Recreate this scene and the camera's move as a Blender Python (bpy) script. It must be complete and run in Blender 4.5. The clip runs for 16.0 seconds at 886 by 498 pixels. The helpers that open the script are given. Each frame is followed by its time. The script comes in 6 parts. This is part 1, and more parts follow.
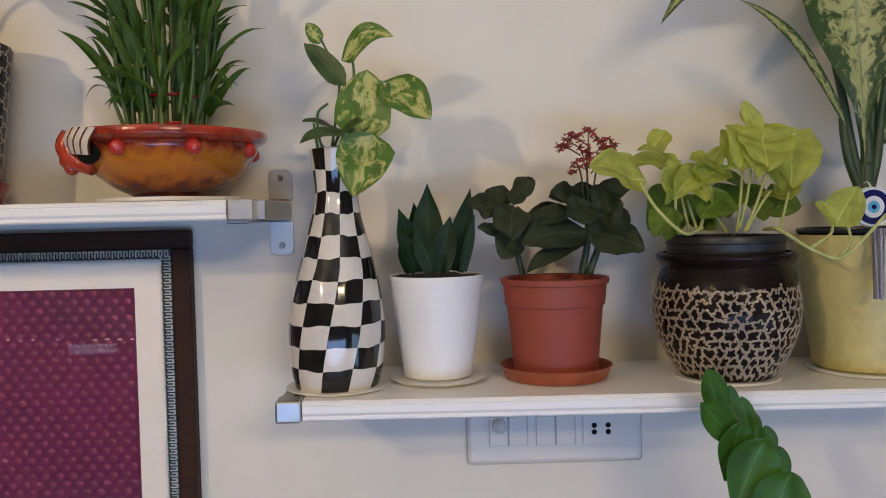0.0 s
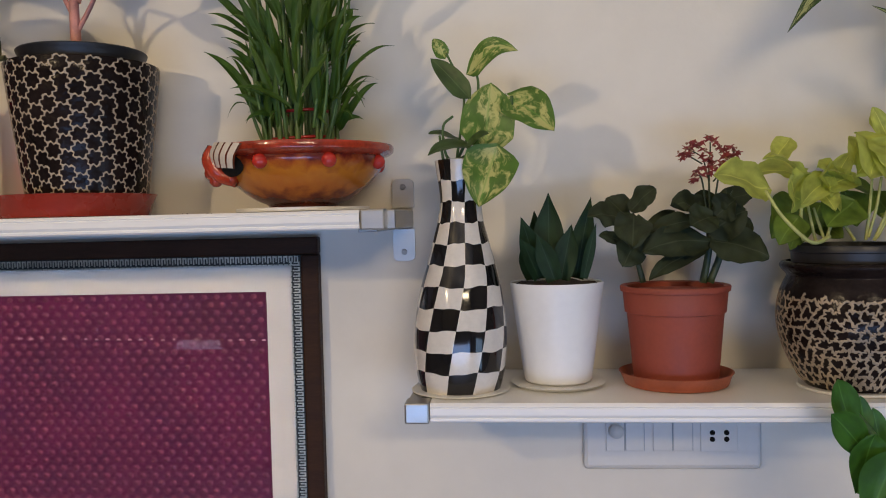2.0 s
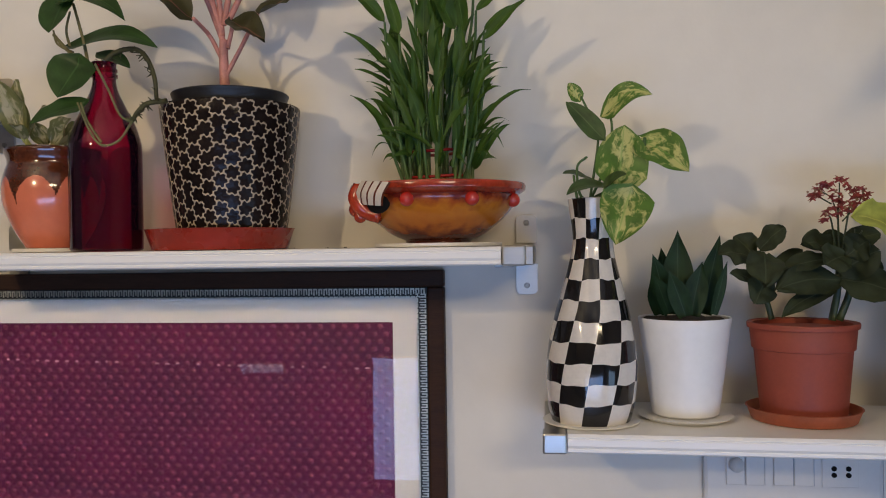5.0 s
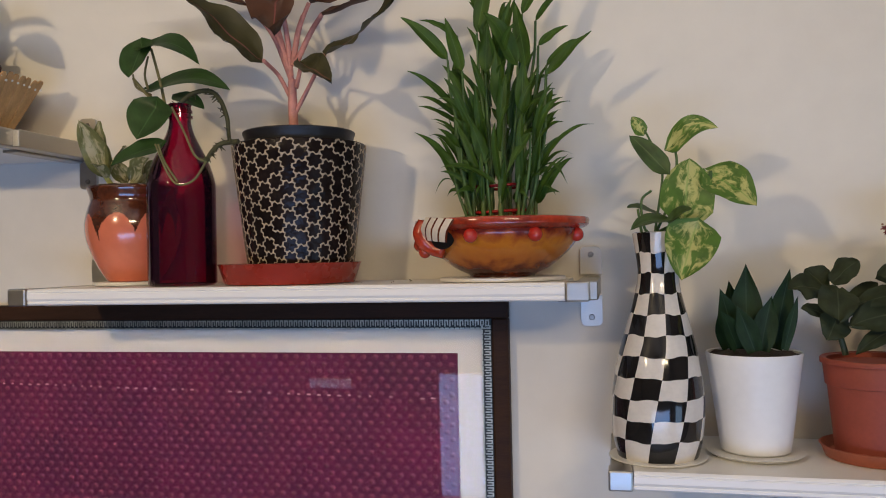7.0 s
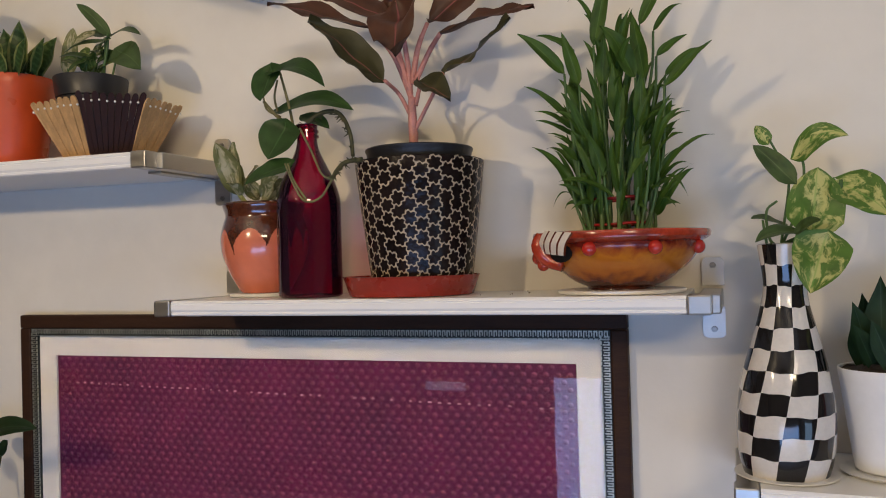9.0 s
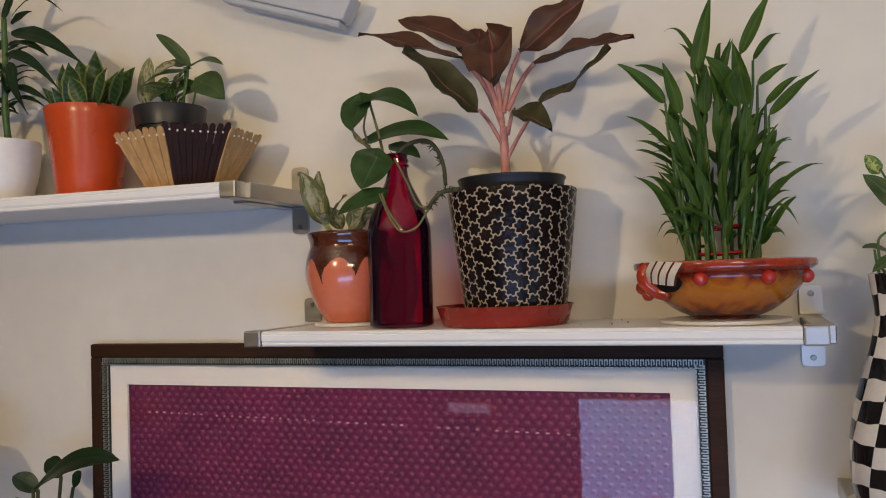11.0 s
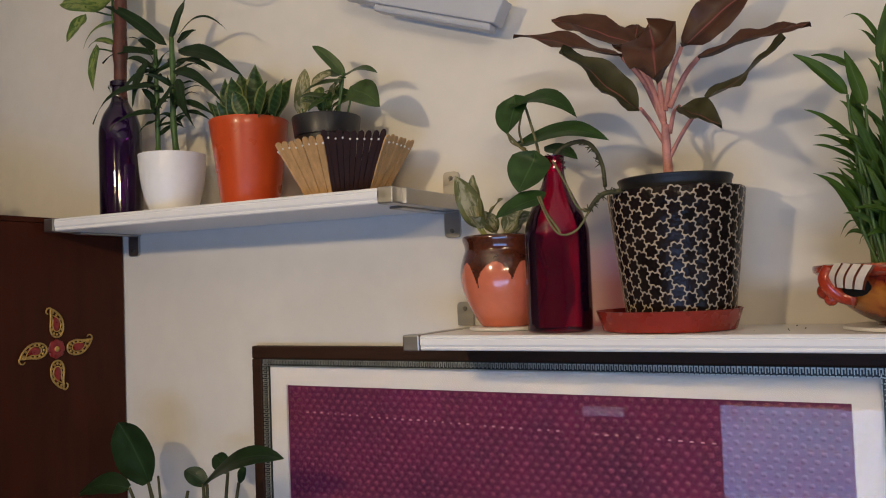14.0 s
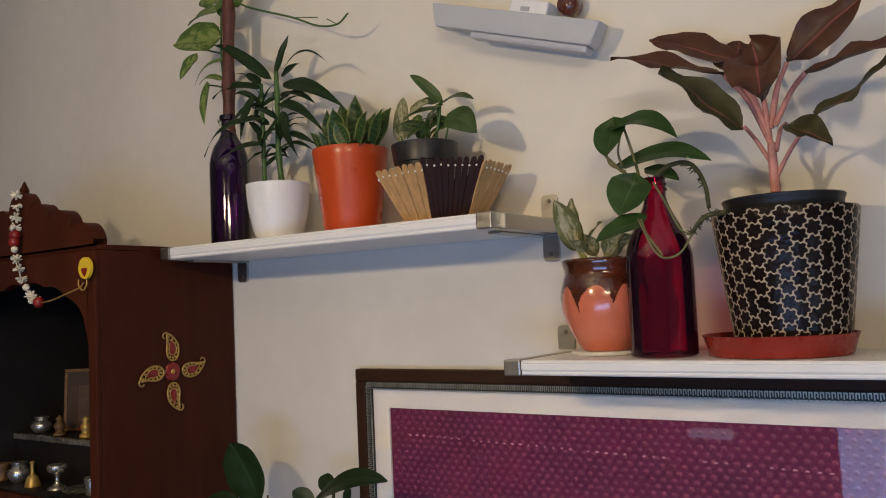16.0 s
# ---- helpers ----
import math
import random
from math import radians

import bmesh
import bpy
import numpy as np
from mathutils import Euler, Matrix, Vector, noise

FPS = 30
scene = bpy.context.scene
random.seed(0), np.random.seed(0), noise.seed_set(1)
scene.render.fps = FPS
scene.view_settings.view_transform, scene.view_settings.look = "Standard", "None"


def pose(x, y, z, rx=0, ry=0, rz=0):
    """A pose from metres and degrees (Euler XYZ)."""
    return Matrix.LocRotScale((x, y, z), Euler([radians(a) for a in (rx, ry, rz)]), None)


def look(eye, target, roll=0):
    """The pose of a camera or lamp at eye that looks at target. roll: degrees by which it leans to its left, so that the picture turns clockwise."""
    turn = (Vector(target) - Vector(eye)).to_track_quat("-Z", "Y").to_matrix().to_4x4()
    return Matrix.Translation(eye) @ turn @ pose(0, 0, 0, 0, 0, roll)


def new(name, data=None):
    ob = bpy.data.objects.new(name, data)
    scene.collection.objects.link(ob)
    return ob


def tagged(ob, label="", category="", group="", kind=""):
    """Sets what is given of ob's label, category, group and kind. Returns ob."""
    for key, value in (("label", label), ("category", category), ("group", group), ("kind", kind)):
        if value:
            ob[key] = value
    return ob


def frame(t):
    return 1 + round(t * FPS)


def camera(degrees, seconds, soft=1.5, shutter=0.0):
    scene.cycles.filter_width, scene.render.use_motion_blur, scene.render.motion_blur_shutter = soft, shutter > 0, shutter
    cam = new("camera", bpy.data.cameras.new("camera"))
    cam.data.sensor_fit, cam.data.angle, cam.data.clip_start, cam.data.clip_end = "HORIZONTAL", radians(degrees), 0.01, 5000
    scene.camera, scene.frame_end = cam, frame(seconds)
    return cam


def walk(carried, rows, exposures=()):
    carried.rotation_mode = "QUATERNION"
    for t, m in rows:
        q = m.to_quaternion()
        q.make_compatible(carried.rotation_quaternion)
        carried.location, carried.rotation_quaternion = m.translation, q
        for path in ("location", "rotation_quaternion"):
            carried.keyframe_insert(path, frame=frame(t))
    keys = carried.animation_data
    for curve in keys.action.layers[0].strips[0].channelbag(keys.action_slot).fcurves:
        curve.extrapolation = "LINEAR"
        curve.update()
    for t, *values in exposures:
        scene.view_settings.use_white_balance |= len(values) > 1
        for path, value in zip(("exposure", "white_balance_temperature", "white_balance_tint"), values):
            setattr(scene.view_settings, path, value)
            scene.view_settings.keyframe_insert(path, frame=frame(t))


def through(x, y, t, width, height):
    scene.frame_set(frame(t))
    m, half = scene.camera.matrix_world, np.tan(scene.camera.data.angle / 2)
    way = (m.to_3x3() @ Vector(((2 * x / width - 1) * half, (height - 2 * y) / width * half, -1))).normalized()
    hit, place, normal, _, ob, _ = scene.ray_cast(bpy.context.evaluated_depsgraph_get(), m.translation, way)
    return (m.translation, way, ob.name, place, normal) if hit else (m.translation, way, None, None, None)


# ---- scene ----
cam = camera(56.8, 16.0, 1.05)
PATH = [
    (0, (0.017, 0.034, 1.528), (0.071, 2.032, 1.447), -1.3),
    (0.5, (0.007, 0.033, 1.528), (-0.004, 2.031, 1.448), -1.3),
    (1, (0.0, 0.026, 1.532), (-0.069, 2.023, 1.454), -1.4),
    (1.5, (-0.01, 0.014, 1.537), (-0.127, 2.009, 1.46), -1.4),
    (2, (-0.028, 0.003, 1.541), (-0.184, 1.996, 1.463), -1.4),
    (2.5, (-0.049, -0.008, 1.543), (-0.25, 1.981, 1.474), -1.3),
    (3, (-0.07, -0.022, 1.55), (-0.306, 1.963, 1.491), -1.2),
    (3.5, (-0.095, -0.034, 1.554), (-0.341, 1.95, 1.506), -1.0),
    (4, (-0.117, -0.043, 1.555), (-0.366, 1.941, 1.523), -0.9),
    (6.5, (-0.161, -0.059, 1.576), (-0.461, 1.918, 1.581), -1.1),
    (7, (-0.141, -0.063, 1.589), (-0.553, 1.894, 1.605), -1.2),
    (7.5, (-0.127, -0.064, 1.587), (-0.62, 1.874, 1.6), -1.0),
    (8, (-0.11, -0.063, 1.591), (-0.702, 1.847, 1.595), -1.2),
    (8.5, (-0.108, -0.075, 1.592), (-0.77, 1.812, 1.607), -1.5),
    (9, (-0.144, -0.086, 1.606), (-0.818, 1.797, 1.631), -1.6),
    (11.5, (-0.297, -0.146, 1.626), (-0.979, 1.733, 1.706), -2.1),
    (12, (-0.32, -0.164, 1.626), (-1.019, 1.708, 1.71), -2.3),
    (12.5, (-0.348, -0.177, 1.622), (-1.047, 1.695, 1.707), -2.4),
    (13, (-0.345, -0.16, 1.625), (-1.067, 1.704, 1.705), -2.4),
    (13.5, (-0.336, -0.147, 1.63), (-1.159, 1.675, 1.71), -2.3),
    (14, (-0.331, -0.141, 1.632), (-1.278, 1.618, 1.717), -2.1),
    (14.5, (-0.323, -0.131, 1.633), (-1.36, 1.577, 1.731), -1.9),
    (15, (-0.307, -0.124, 1.634), (-1.389, 1.554, 1.744), -2.0),
    (15.5, (-0.299, -0.128, 1.637), (-1.432, 1.516, 1.756), -2.2),
    (16, (-0.33, -0.15, 1.644), (-1.474, 1.484, 1.781), -2.6),
]
# the clip's own exposure drifts a little
EXPOSURES = [(0.0, 0.07), (1.0, 0.03), (2.0, 0.0), (3.0, -0.05), (4.0, -0.08), (5.5, -0.13), (6.4, -0.18), (7.0, 0.0), (8.0, 0.04), (9.0, 0.0), (11.5, -0.05), (13.5, -0.06), (16.0, -0.08)]
walk(cam, [(t, look(eye, target, roll)) for t, eye, target, roll in PATH], EXPOSURES)


# ---- light ----
world = bpy.data.worlds.new("world")
scene.world = world
world.use_nodes = True
wn = world.node_tree
sky = wn.nodes.new("ShaderNodeTexSky")
sky.sky_type, sky.sun_disc = "NISHITA", False
sky.sun_elevation, sky.sun_rotation = radians(12), radians(180)
wn.nodes["Background"].inputs[1].default_value = 0.08
wn.links.new(sky.outputs[0], wn.nodes["Background"].inputs[0])


def lamp(name, kind, m, energy, color, size):
    data = bpy.data.lights.new(name, kind)
    data.energy, data.color = energy, color
    if kind == "AREA":
        data.shape, data.size, data.size_y = "RECTANGLE", size[0], size[1]
    else:
        data.shadow_soft_size = size
    ob = new(name, data)
    ob.matrix_world = m
    return ob


# the warm room lamp that throws the shadows, and daylight through the glazed door opposite
lamp("room_lamp", "POINT", pose(-1.25, -0.70, 2.12), 37.0, (1.0, 0.77, 0.47), 0.04)
# added warm fill from the upper right, its fixture unseen
lamp("unseen_warm_fill", "AREA", look((0.75, -1.85, 2.32), (-0.4, 1.2, 1.5)), 21.0, (1.0, 0.79, 0.52), (0.9, 0.16))
lamp("window_daylight", "AREA", pose(0.18, -2.59, 0.47, 90, 0, 0), 46.0, (0.28, 0.50, 1.0), (2.84, 0.76))
lamp("slot_daylight", "AREA", pose(-1.96, -2.59, 0.78, 90, 0, 0), 0.12, (0.5, 0.72, 1.0), (0.28, 0.06))
# added blue fill from an unseen east side, for the lower right wall
lamp("east_blue_fill", "AREA", pose(1.99, -0.9, 0.70, 90, 0, 90), 10.0, (0.42, 0.66, 1.0), (1.1, 0.9))


# ---- materials ----
def node(nt, kind, **values):
    n = nt.nodes.new(kind)
    for key, value in values.items():
        n.inputs[key.replace("_", " ")].default_value = value
    return n


def ramp(nt, source, stops):
    n = nt.nodes.new("ShaderNodeValToRGB")
    el = n.color_ramp.elements
    while len(el) < len(stops):
        el.new(0.5)
    for e, (p, c) in zip(el, stops):
        e.position, e.color = p, (*c, 1)
    nt.links.new(source, n.inputs[0])
    return n.outputs[0]


def material(name, base, rough=0.5, metal=0.0, vary=0.12, scale=30, bump=0.0, bump_scale=200, coat=0.0, spec=0.5, dark=None, trans=0.0, coords="Object", stretch=(1, 1, 1)):
    """A surface with two scales of colour variation, uneven gloss and a fine relief."""
    m = bpy.data.materials.new(name)
    m.use_nodes = True
    nt = m.node_tree
    b = nt.nodes["Principled BSDF"]
    tc = nt.nodes.new("ShaderNodeTexCoord")
    mp = node(nt, "ShaderNodeMapping", Scale=stretch)
    nt.links.new(tc.outputs[coords], mp.inputs[0])
    n1 = node(nt, "ShaderNodeTexNoise", Scale=scale, Detail=4.0)
    n2 = node(nt, "ShaderNodeTexNoise", Scale=scale * 7, Detail=3.0)
    for n in (n1, n2):
        nt.links.new(mp.outputs[0], n.inputs["Vector"])
    mix = nt.nodes.new("ShaderNodeMath")
    mix.operation = "MULTIPLY_ADD"
    mix.inputs[1].default_value = 0.35
    nt.links.new(n2.outputs[0], mix.inputs[0])
    add = nt.nodes.new("ShaderNodeMath")
    add.operation = "MULTIPLY"
    add.inputs[1].default_value = 0.65
    nt.links.new(n1.outputs[0], add.inputs[0])
    nt.links.new(add.outputs[0], mix.inputs[2])
    low = dark or tuple(c * (1 - vary) for c in base)
    high = tuple(min(1, c * (1 + vary * 0.6)) for c in base)
    nt.links.new(ramp(nt, mix.outputs[0], [(0.36, low), (0.64, high)]), b.inputs["Base Color"])
    rr = ramp(nt, n1.outputs[0], [(0.3, (rough * 0.85,) * 3), (0.7, (min(1, rough * 1.15),) * 3)])
    nt.links.new(rr, b.inputs["Roughness"])
    b.inputs["Metallic"].default_value = metal
    b.inputs["Coat Weight"].default_value = coat
    b.inputs["Coat Roughness"].default_value = 0.06
    b.inputs["Specular IOR Level"].default_value = spec
    b.inputs["Transmission Weight"].default_value = trans
    if bump:
        nb = node(nt, "ShaderNodeTexNoise", Scale=bump_scale, Detail=3.0)
        nt.links.new(mp.outputs[0], nb.inputs["Vector"])
        bp = node(nt, "ShaderNodeBump", Strength=bump, Distance=0.002)
        nt.links.new(nb.outputs[0], bp.inputs["Height"])
        nt.links.new(bp.outputs[0], b.inputs["Normal"])
    return m


def leaf_material(name, green, light=None, pattern="plain", rough=0.38, under=None, through=0.22):
    """A leaf: a paler midrib, veins, blotches of a second colour, a little light let through."""
    m = bpy.data.materials.new(name)
    m.use_nodes = True
    nt = m.node_tree
    b = nt.nodes["Principled BSDF"]
    uv = nt.nodes.new("ShaderNodeUVMap")
    sep = nt.nodes.new("ShaderNodeSeparateXYZ")
    nt.links.new(uv.outputs[0], sep.inputs[0])
    info = nt.nodes.new("ShaderNodeObjectInfo")
    shift = nt.nodes.new("ShaderNodeVectorMath")
    shift.operation = "ADD"
    comb = nt.nodes.new("ShaderNodeCombineXYZ")
    mul = nt.nodes.new("ShaderNodeMath")
    mul.operation = "MULTIPLY"
    mul.inputs[1].default_value = 40
    nt.links.new(info.outputs["Random"], mul.inputs[0])
    nt.links.new(mul.outputs[0], comb.inputs[2])
    nt.links.new(uv.outputs[0], shift.inputs[0])
    nt.links.new(comb.outputs[0], shift.inputs[1])
    across = nt.nodes.new("ShaderNodeMath")
    across.operation = "SUBTRACT"
    across.inputs[1].default_value = 0.5
    nt.links.new(sep.outputs[0], across.inputs[0])
    dist = nt.nodes.new("ShaderNodeMath")
    dist.operation = "ABSOLUTE"
    nt.links.new(across.outputs[0], dist.inputs[0])
    n1 = node(nt, "ShaderNodeTexNoise", Scale=3.0, Detail=5.0)
    nt.links.new(shift.outputs[0], n1.inputs["Vector"])
    c1 = ramp(nt, n1.outputs[0], [(0.3, tuple(c * 0.72 for c in green)), (0.7, tuple(c * 1.25 for c in green))])
    light = light or tuple(min(1, c * 1.9 + 0.02) for c in green)

    def blend(fac, a, bb):
        x = nt.nodes.new("ShaderNodeMix")
        x.data_type = "RGBA"
        nt.links.new(fac, x.inputs[0])
        nt.links.new(a, x.inputs[6])
        if isinstance(bb, tuple):
            x.inputs[7].default_value = (*bb, 1)
        else:
            nt.links.new(bb, x.inputs[7])
        return x.outputs[2]
    col = c1
    if pattern == "blotch" or pattern == "speckle":
        mp = node(nt, "ShaderNodeMapping", Scale=(4.0, 3.4, 1) if pattern == "blotch" else (6, 20, 1))
        nt.links.new(shift.outputs[0], mp.inputs[0])
        n2 = node(nt, "ShaderNodeTexNoise", Scale=1.3, Detail=6.0, Roughness=0.62, Distortion=0.6)
        nt.links.new(mp.outputs[0], n2.inputs["Vector"])
        sub = nt.nodes.new("ShaderNodeMath")
        sub.operation = "MULTIPLY_ADD"
        sub.inputs[1].default_value = -0.35 if pattern == "blotch" else -0.55
        nt.links.new(dist.outputs[0], sub.inputs[0])
        nt.links.new(n2.outputs[0], sub.inputs[2])
        lo = 0.415 if pattern == "blotch" else 0.355
        fac = ramp(nt, sub.outputs[0], [(lo - 0.02, (0, 0, 0)), (lo + 0.09, (1, 1, 1))])
        col = blend(fac, col, light)
    if pattern == "edge":
        fac = ramp(nt, dist.outputs[0], [(0.37, (0, 0, 0)), (0.41, (1, 1, 1))])
        col = blend(fac, col, light)
        wv = node(nt, "ShaderNodeTexWave", Scale=2.2, Distortion=6.0, Detail=3.0)
        wv.bands_direction = "Y"
        nt.links.new(shift.outputs[0], wv.inputs["Vector"])
        fac = ramp(nt, wv.outputs[1], [(0.55, (0, 0, 0)), (0.8, (0.35, 0.35, 0.35))])
        col = blend(fac, col, tuple(c * 2.2 + 0.02 for c in green))
    else:
        fac = ramp(nt, dist.outputs[0], [(0.008, (0.55, 0.55, 0.55)), (0.03, (0, 0, 0))])
        col = blend(fac, col, tuple(min(1, c * 1.8 + 0.02) for c in (under or green)))
    nt.links.new(col, b.inputs["Base Color"])
    b.inputs["Roughness"].default_value = rough
    b.inputs["Specular IOR Level"].default_value = 0.32
    wv = node(nt, "ShaderNodeTexWave", Scale=5.0, Distortion=2.0, Detail=2.0)
    wv.bands_direction = "DIAGONAL"
    nt.links.new(uv.outputs[0], wv.inputs["Vector"])
    bp = node(nt, "ShaderNodeBump", Strength=0.05, Distance=0.001)
    nt.links.new(wv.outputs[1], bp.inputs["Height"])
    nt.links.new(bp.outputs[0], b.inputs["Normal"])
    tr = nt.nodes.new("ShaderNodeBsdfTranslucent")
    nt.links.new(col, tr.inputs[0])
    ms = nt.nodes.new("ShaderNodeMixShader")
    ms.inputs[0].default_value = through
    nt.links.new(b.outputs[0], ms.inputs[1])
    nt.links.new(tr.outputs[0], ms.inputs[2])
    nt.links.new(ms.outputs[0], nt.nodes["Material Output"].inputs[0])
    return m


def tinted_glass(name, color, body, clear=0.62):
    """Thin coloured bottle glass: clear and tinted, with a glossy skin."""
    m = bpy.data.materials.new(name)
    m.use_nodes = True
    nt = m.node_tree
    b = nt.nodes["Principled BSDF"]
    b.inputs["Base Color"].default_value = (*body, 1)
    b.inputs["Roughness"].default_value = 0.07
    b.inputs["Coat Weight"].default_value = 0.5
    tr = nt.nodes.new("ShaderNodeBsdfTransparent")
    tr.inputs[0].default_value = (*color, 1)
    ms = nt.nodes.new("ShaderNodeMixShader")
    ms.inputs[0].default_value = clear
    nt.links.new(b.outputs[0], ms.inputs[1])
    nt.links.new(tr.outputs[0], ms.inputs[2])
    gl, fr, skin = nt.nodes.new("ShaderNodeBsdfGlossy"), nt.nodes.new("ShaderNodeFresnel"), nt.nodes.new("ShaderNodeMixShader")
    gl.inputs["Roughness"].default_value = 0.05
    fr.inputs["IOR"].default_value = 1.5
    nt.links.new(fr.outputs[0], skin.inputs[0])
    nt.links.new(ms.outputs[0], skin.inputs[1])
    nt.links.new(gl.outputs[0], skin.inputs[2])
    nt.links.new(skin.outputs[0], nt.nodes["Material Output"].inputs[0])
    return m


def glass_material(name, color, rough=0.02, ior=1.45):
    m = bpy.data.materials.new(name)
    m.use_nodes = True
    b = m.node_tree.nodes["Principled BSDF"]
    b.inputs["Base Color"].default_value = (*color, 1)
    b.inputs["Roughness"].default_value = rough
    b.inputs["Transmission Weight"].default_value = 1.0
    b.inputs["IOR"].default_value = ior
    return m


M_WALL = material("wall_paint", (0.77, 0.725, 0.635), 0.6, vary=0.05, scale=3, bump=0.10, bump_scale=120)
# unseen walls, coloured dark to weaken glass reflections and bounced light
M_ROOM = material("reflection_dark_paint", (0.16, 0.13, 0.10), 0.7, vary=0.05, scale=3, bump=0.2)
M_CEIL = material("ceiling_paint", (0.78, 0.76, 0.72), 0.8, vary=0.04, scale=3)
M_FLOOR = material("floor_tile", (0.30, 0.27, 0.235), 0.4, vary=0.1, scale=5)
M_BOARD = material("white_laminate", (0.83, 0.82, 0.80), 0.35, vary=0.015, scale=6)
M_STEEL = material("brushed_steel", (0.47, 0.455, 0.425), 0.38, 1.0, vary=0.04, scale=12, bump=0.04, bump_scale=500, stretch=(1, 1, 8))
M_SCREW = material("screw_steel", (0.3, 0.29, 0.27), 0.35, 1.0, vary=0.2, scale=80)
M_HOLE = material("dark_hole", (0.012, 0.010, 0.008), 0.8, spec=0.1)
M_PLATE = material("white_plastic", (0.69, 0.67, 0.63), 0.45, vary=0.03, scale=20)
M_GAP = material("plastic_gap", (0.40, 0.41, 0.44), 0.6, vary=0.1)
M_FRAME = material("dark_brown_frame", (0.042, 0.019, 0.010), 0.55, spec=0.15, vary=0.25, scale=14, bump=0.1, stretch=(1, 6, 6))
M_ORN = material("antique_silver", (0.50, 0.50, 0.42), 0.42, 0.75, vary=0.35, scale=60)
M_ORN_BED = material("antique_bed", (0.03, 0.035, 0.03), 0.5, 0.3, vary=0.3, scale=60)
M_MAT = material("mat_board", (0.43, 0.40, 0.35), 0.85, vary=0.04, scale=20, bump=0.08)
M_ART = material("plum_silk", (0.076, 0.006, 0.030), 0.7, spec=0.2, vary=0.3, scale=9, bump=0.3, bump_scale=700, dark=(0.056, 0.0045, 0.024))
M_DOT = material("plum_dots", (0.108, 0.018, 0.040), 0.6, spec=0.25, vary=0.3, scale=40, bump=0.1)
M_GLINT = material("painted_silk_glint", (0.36, 0.18, 0.19), 0.45, vary=0.4, scale=60)
M_BLACK_POT = material("uneven_black_glaze", (0.015, 0.010, 0.009), 0.20, vary=0.5, scale=30, bump=0.9, bump_scale=60, coat=0.0, spec=0.12)
M_CREAM = material("cream_paint", (0.42, 0.33, 0.23), 0.45, vary=0.2, scale=40, bump=0.15)
M_CREAM_D = material("tan_crackle", (0.36, 0.28, 0.19), 0.4, vary=0.35, scale=30, bump=0.15)
M_CHECK_W = material("white_glaze", (0.70, 0.65, 0.58), 0.12, vary=0.08, scale=30, coat=0.2)
M_CHECK_B = material("check_black", (0.012, 0.011, 0.011), 0.10, vary=0.3, scale=30, coat=0.2)
M_WPOT = material("white_pot", (0.80, 0.80, 0.80), 0.38, vary=0.04, scale=14, coat=0.1)
M_TERRA = material("terracotta_plastic", (0.285, 0.055, 0.030), 0.62, vary=0.12, scale=25, bump=0.1)
M_TERRA_D = material("saucer_terracotta", (0.38, 0.10, 0.05), 0.45, vary=0.15, scale=25, bump=0.1)
M_REDSAUCER = material("red_saucer", (0.30, 0.025, 0.014), 0.27, vary=0.12, scale=25)
M_BLACKPOT = material("black_plastic", (0.016, 0.016, 0.018), 0.42, vary=0.2, scale=30, bump=0.05)
M_YELLOW = material("yellow_pot", (0.60, 0.51, 0.19), 0.4, vary=0.18, scale=12, bump=0.08)
M_ORANGE = material("orange_pot", (0.54, 0.068, 0.014), 0.3, vary=0.06, scale=12, coat=0.2)
M_SOIL = material("potting_soil", (0.035, 0.022, 0.014), 0.95, vary=0.5, scale=60, bump=0.9, bump_scale=300)
M_BOWL = material("amber_glaze", (0.55, 0.20, 0.014), 0.2, vary=0.3, scale=14, coat=0.3, bump=0.35, bump_scale=60, dark=(0.42, 0.10, 0.01))
# the glaze runs from dark brown at the foot through amber to red under the rim
nt = M_BOWL.node_tree
tc, sep, nz, ad = nt.nodes.new("ShaderNodeTexCoord"), nt.nodes.new("ShaderNodeSeparateXYZ"), node(nt, "ShaderNodeTexNoise", Scale=55.0, Detail=5.0), nt.nodes.new("ShaderNodeMath")
nt.links.new(tc.outputs["Object"], sep.inputs[0])
nt.links.new(tc.outputs["Object"], nz.inputs["Vector"])
ad.operation = "MULTIPLY_ADD"
ad.inputs[1].default_value = 0.036
nt.links.new(nz.outputs[0], ad.inputs[0])
nt.links.new(sep.outputs[2], ad.inputs[2])
rg = nt.nodes.new("ShaderNodeMath")
rg.operation = "MULTIPLY"
rg.inputs[1].default_value = 12.0
nt.links.new(ad.outputs[0], rg.inputs[0])
nt.links.new(ramp(nt, rg.outputs[0], [(0.22, (0.05, 0.010, 0.006)), (0.36, (0.16, 0.028, 0.008)), (0.50, (0.44, 0.12, 0.010)), (0.74, (0.52, 0.17, 0.012)), (0.88, (0.32, 0.06, 0.010)), (0.96, (0.12, 0.010, 0.006))]), nt.nodes["Principled BSDF"].inputs["Base Color"])
M_BOWL_RED = material("red_glaze", (0.36, 0.036, 0.012), 0.2, vary=0.5, scale=30, coat=0.4, bump=0.3, bump_scale=90, dark=(0.20, 0.02, 0.008))
M_BOWL_TOP = material("worn_yellow_glaze", (0.45, 0.20, 0.03), 0.25, vary=0.6, scale=40, coat=0.4, dark=(0.30, 0.05, 0.012))
M_BOWL_BASE = material("brown_glaze", (0.10, 0.022, 0.010), 0.16, vary=0.4, scale=18, coat=0.6)
M_BALL = material("cherry_glaze", (0.50, 0.03, 0.018), 0.1, vary=0.15, scale=30, coat=0.7)
M_STRIPE = material("stripe_white", (0.66, 0.58, 0.48), 0.25, vary=0.1, scale=40)
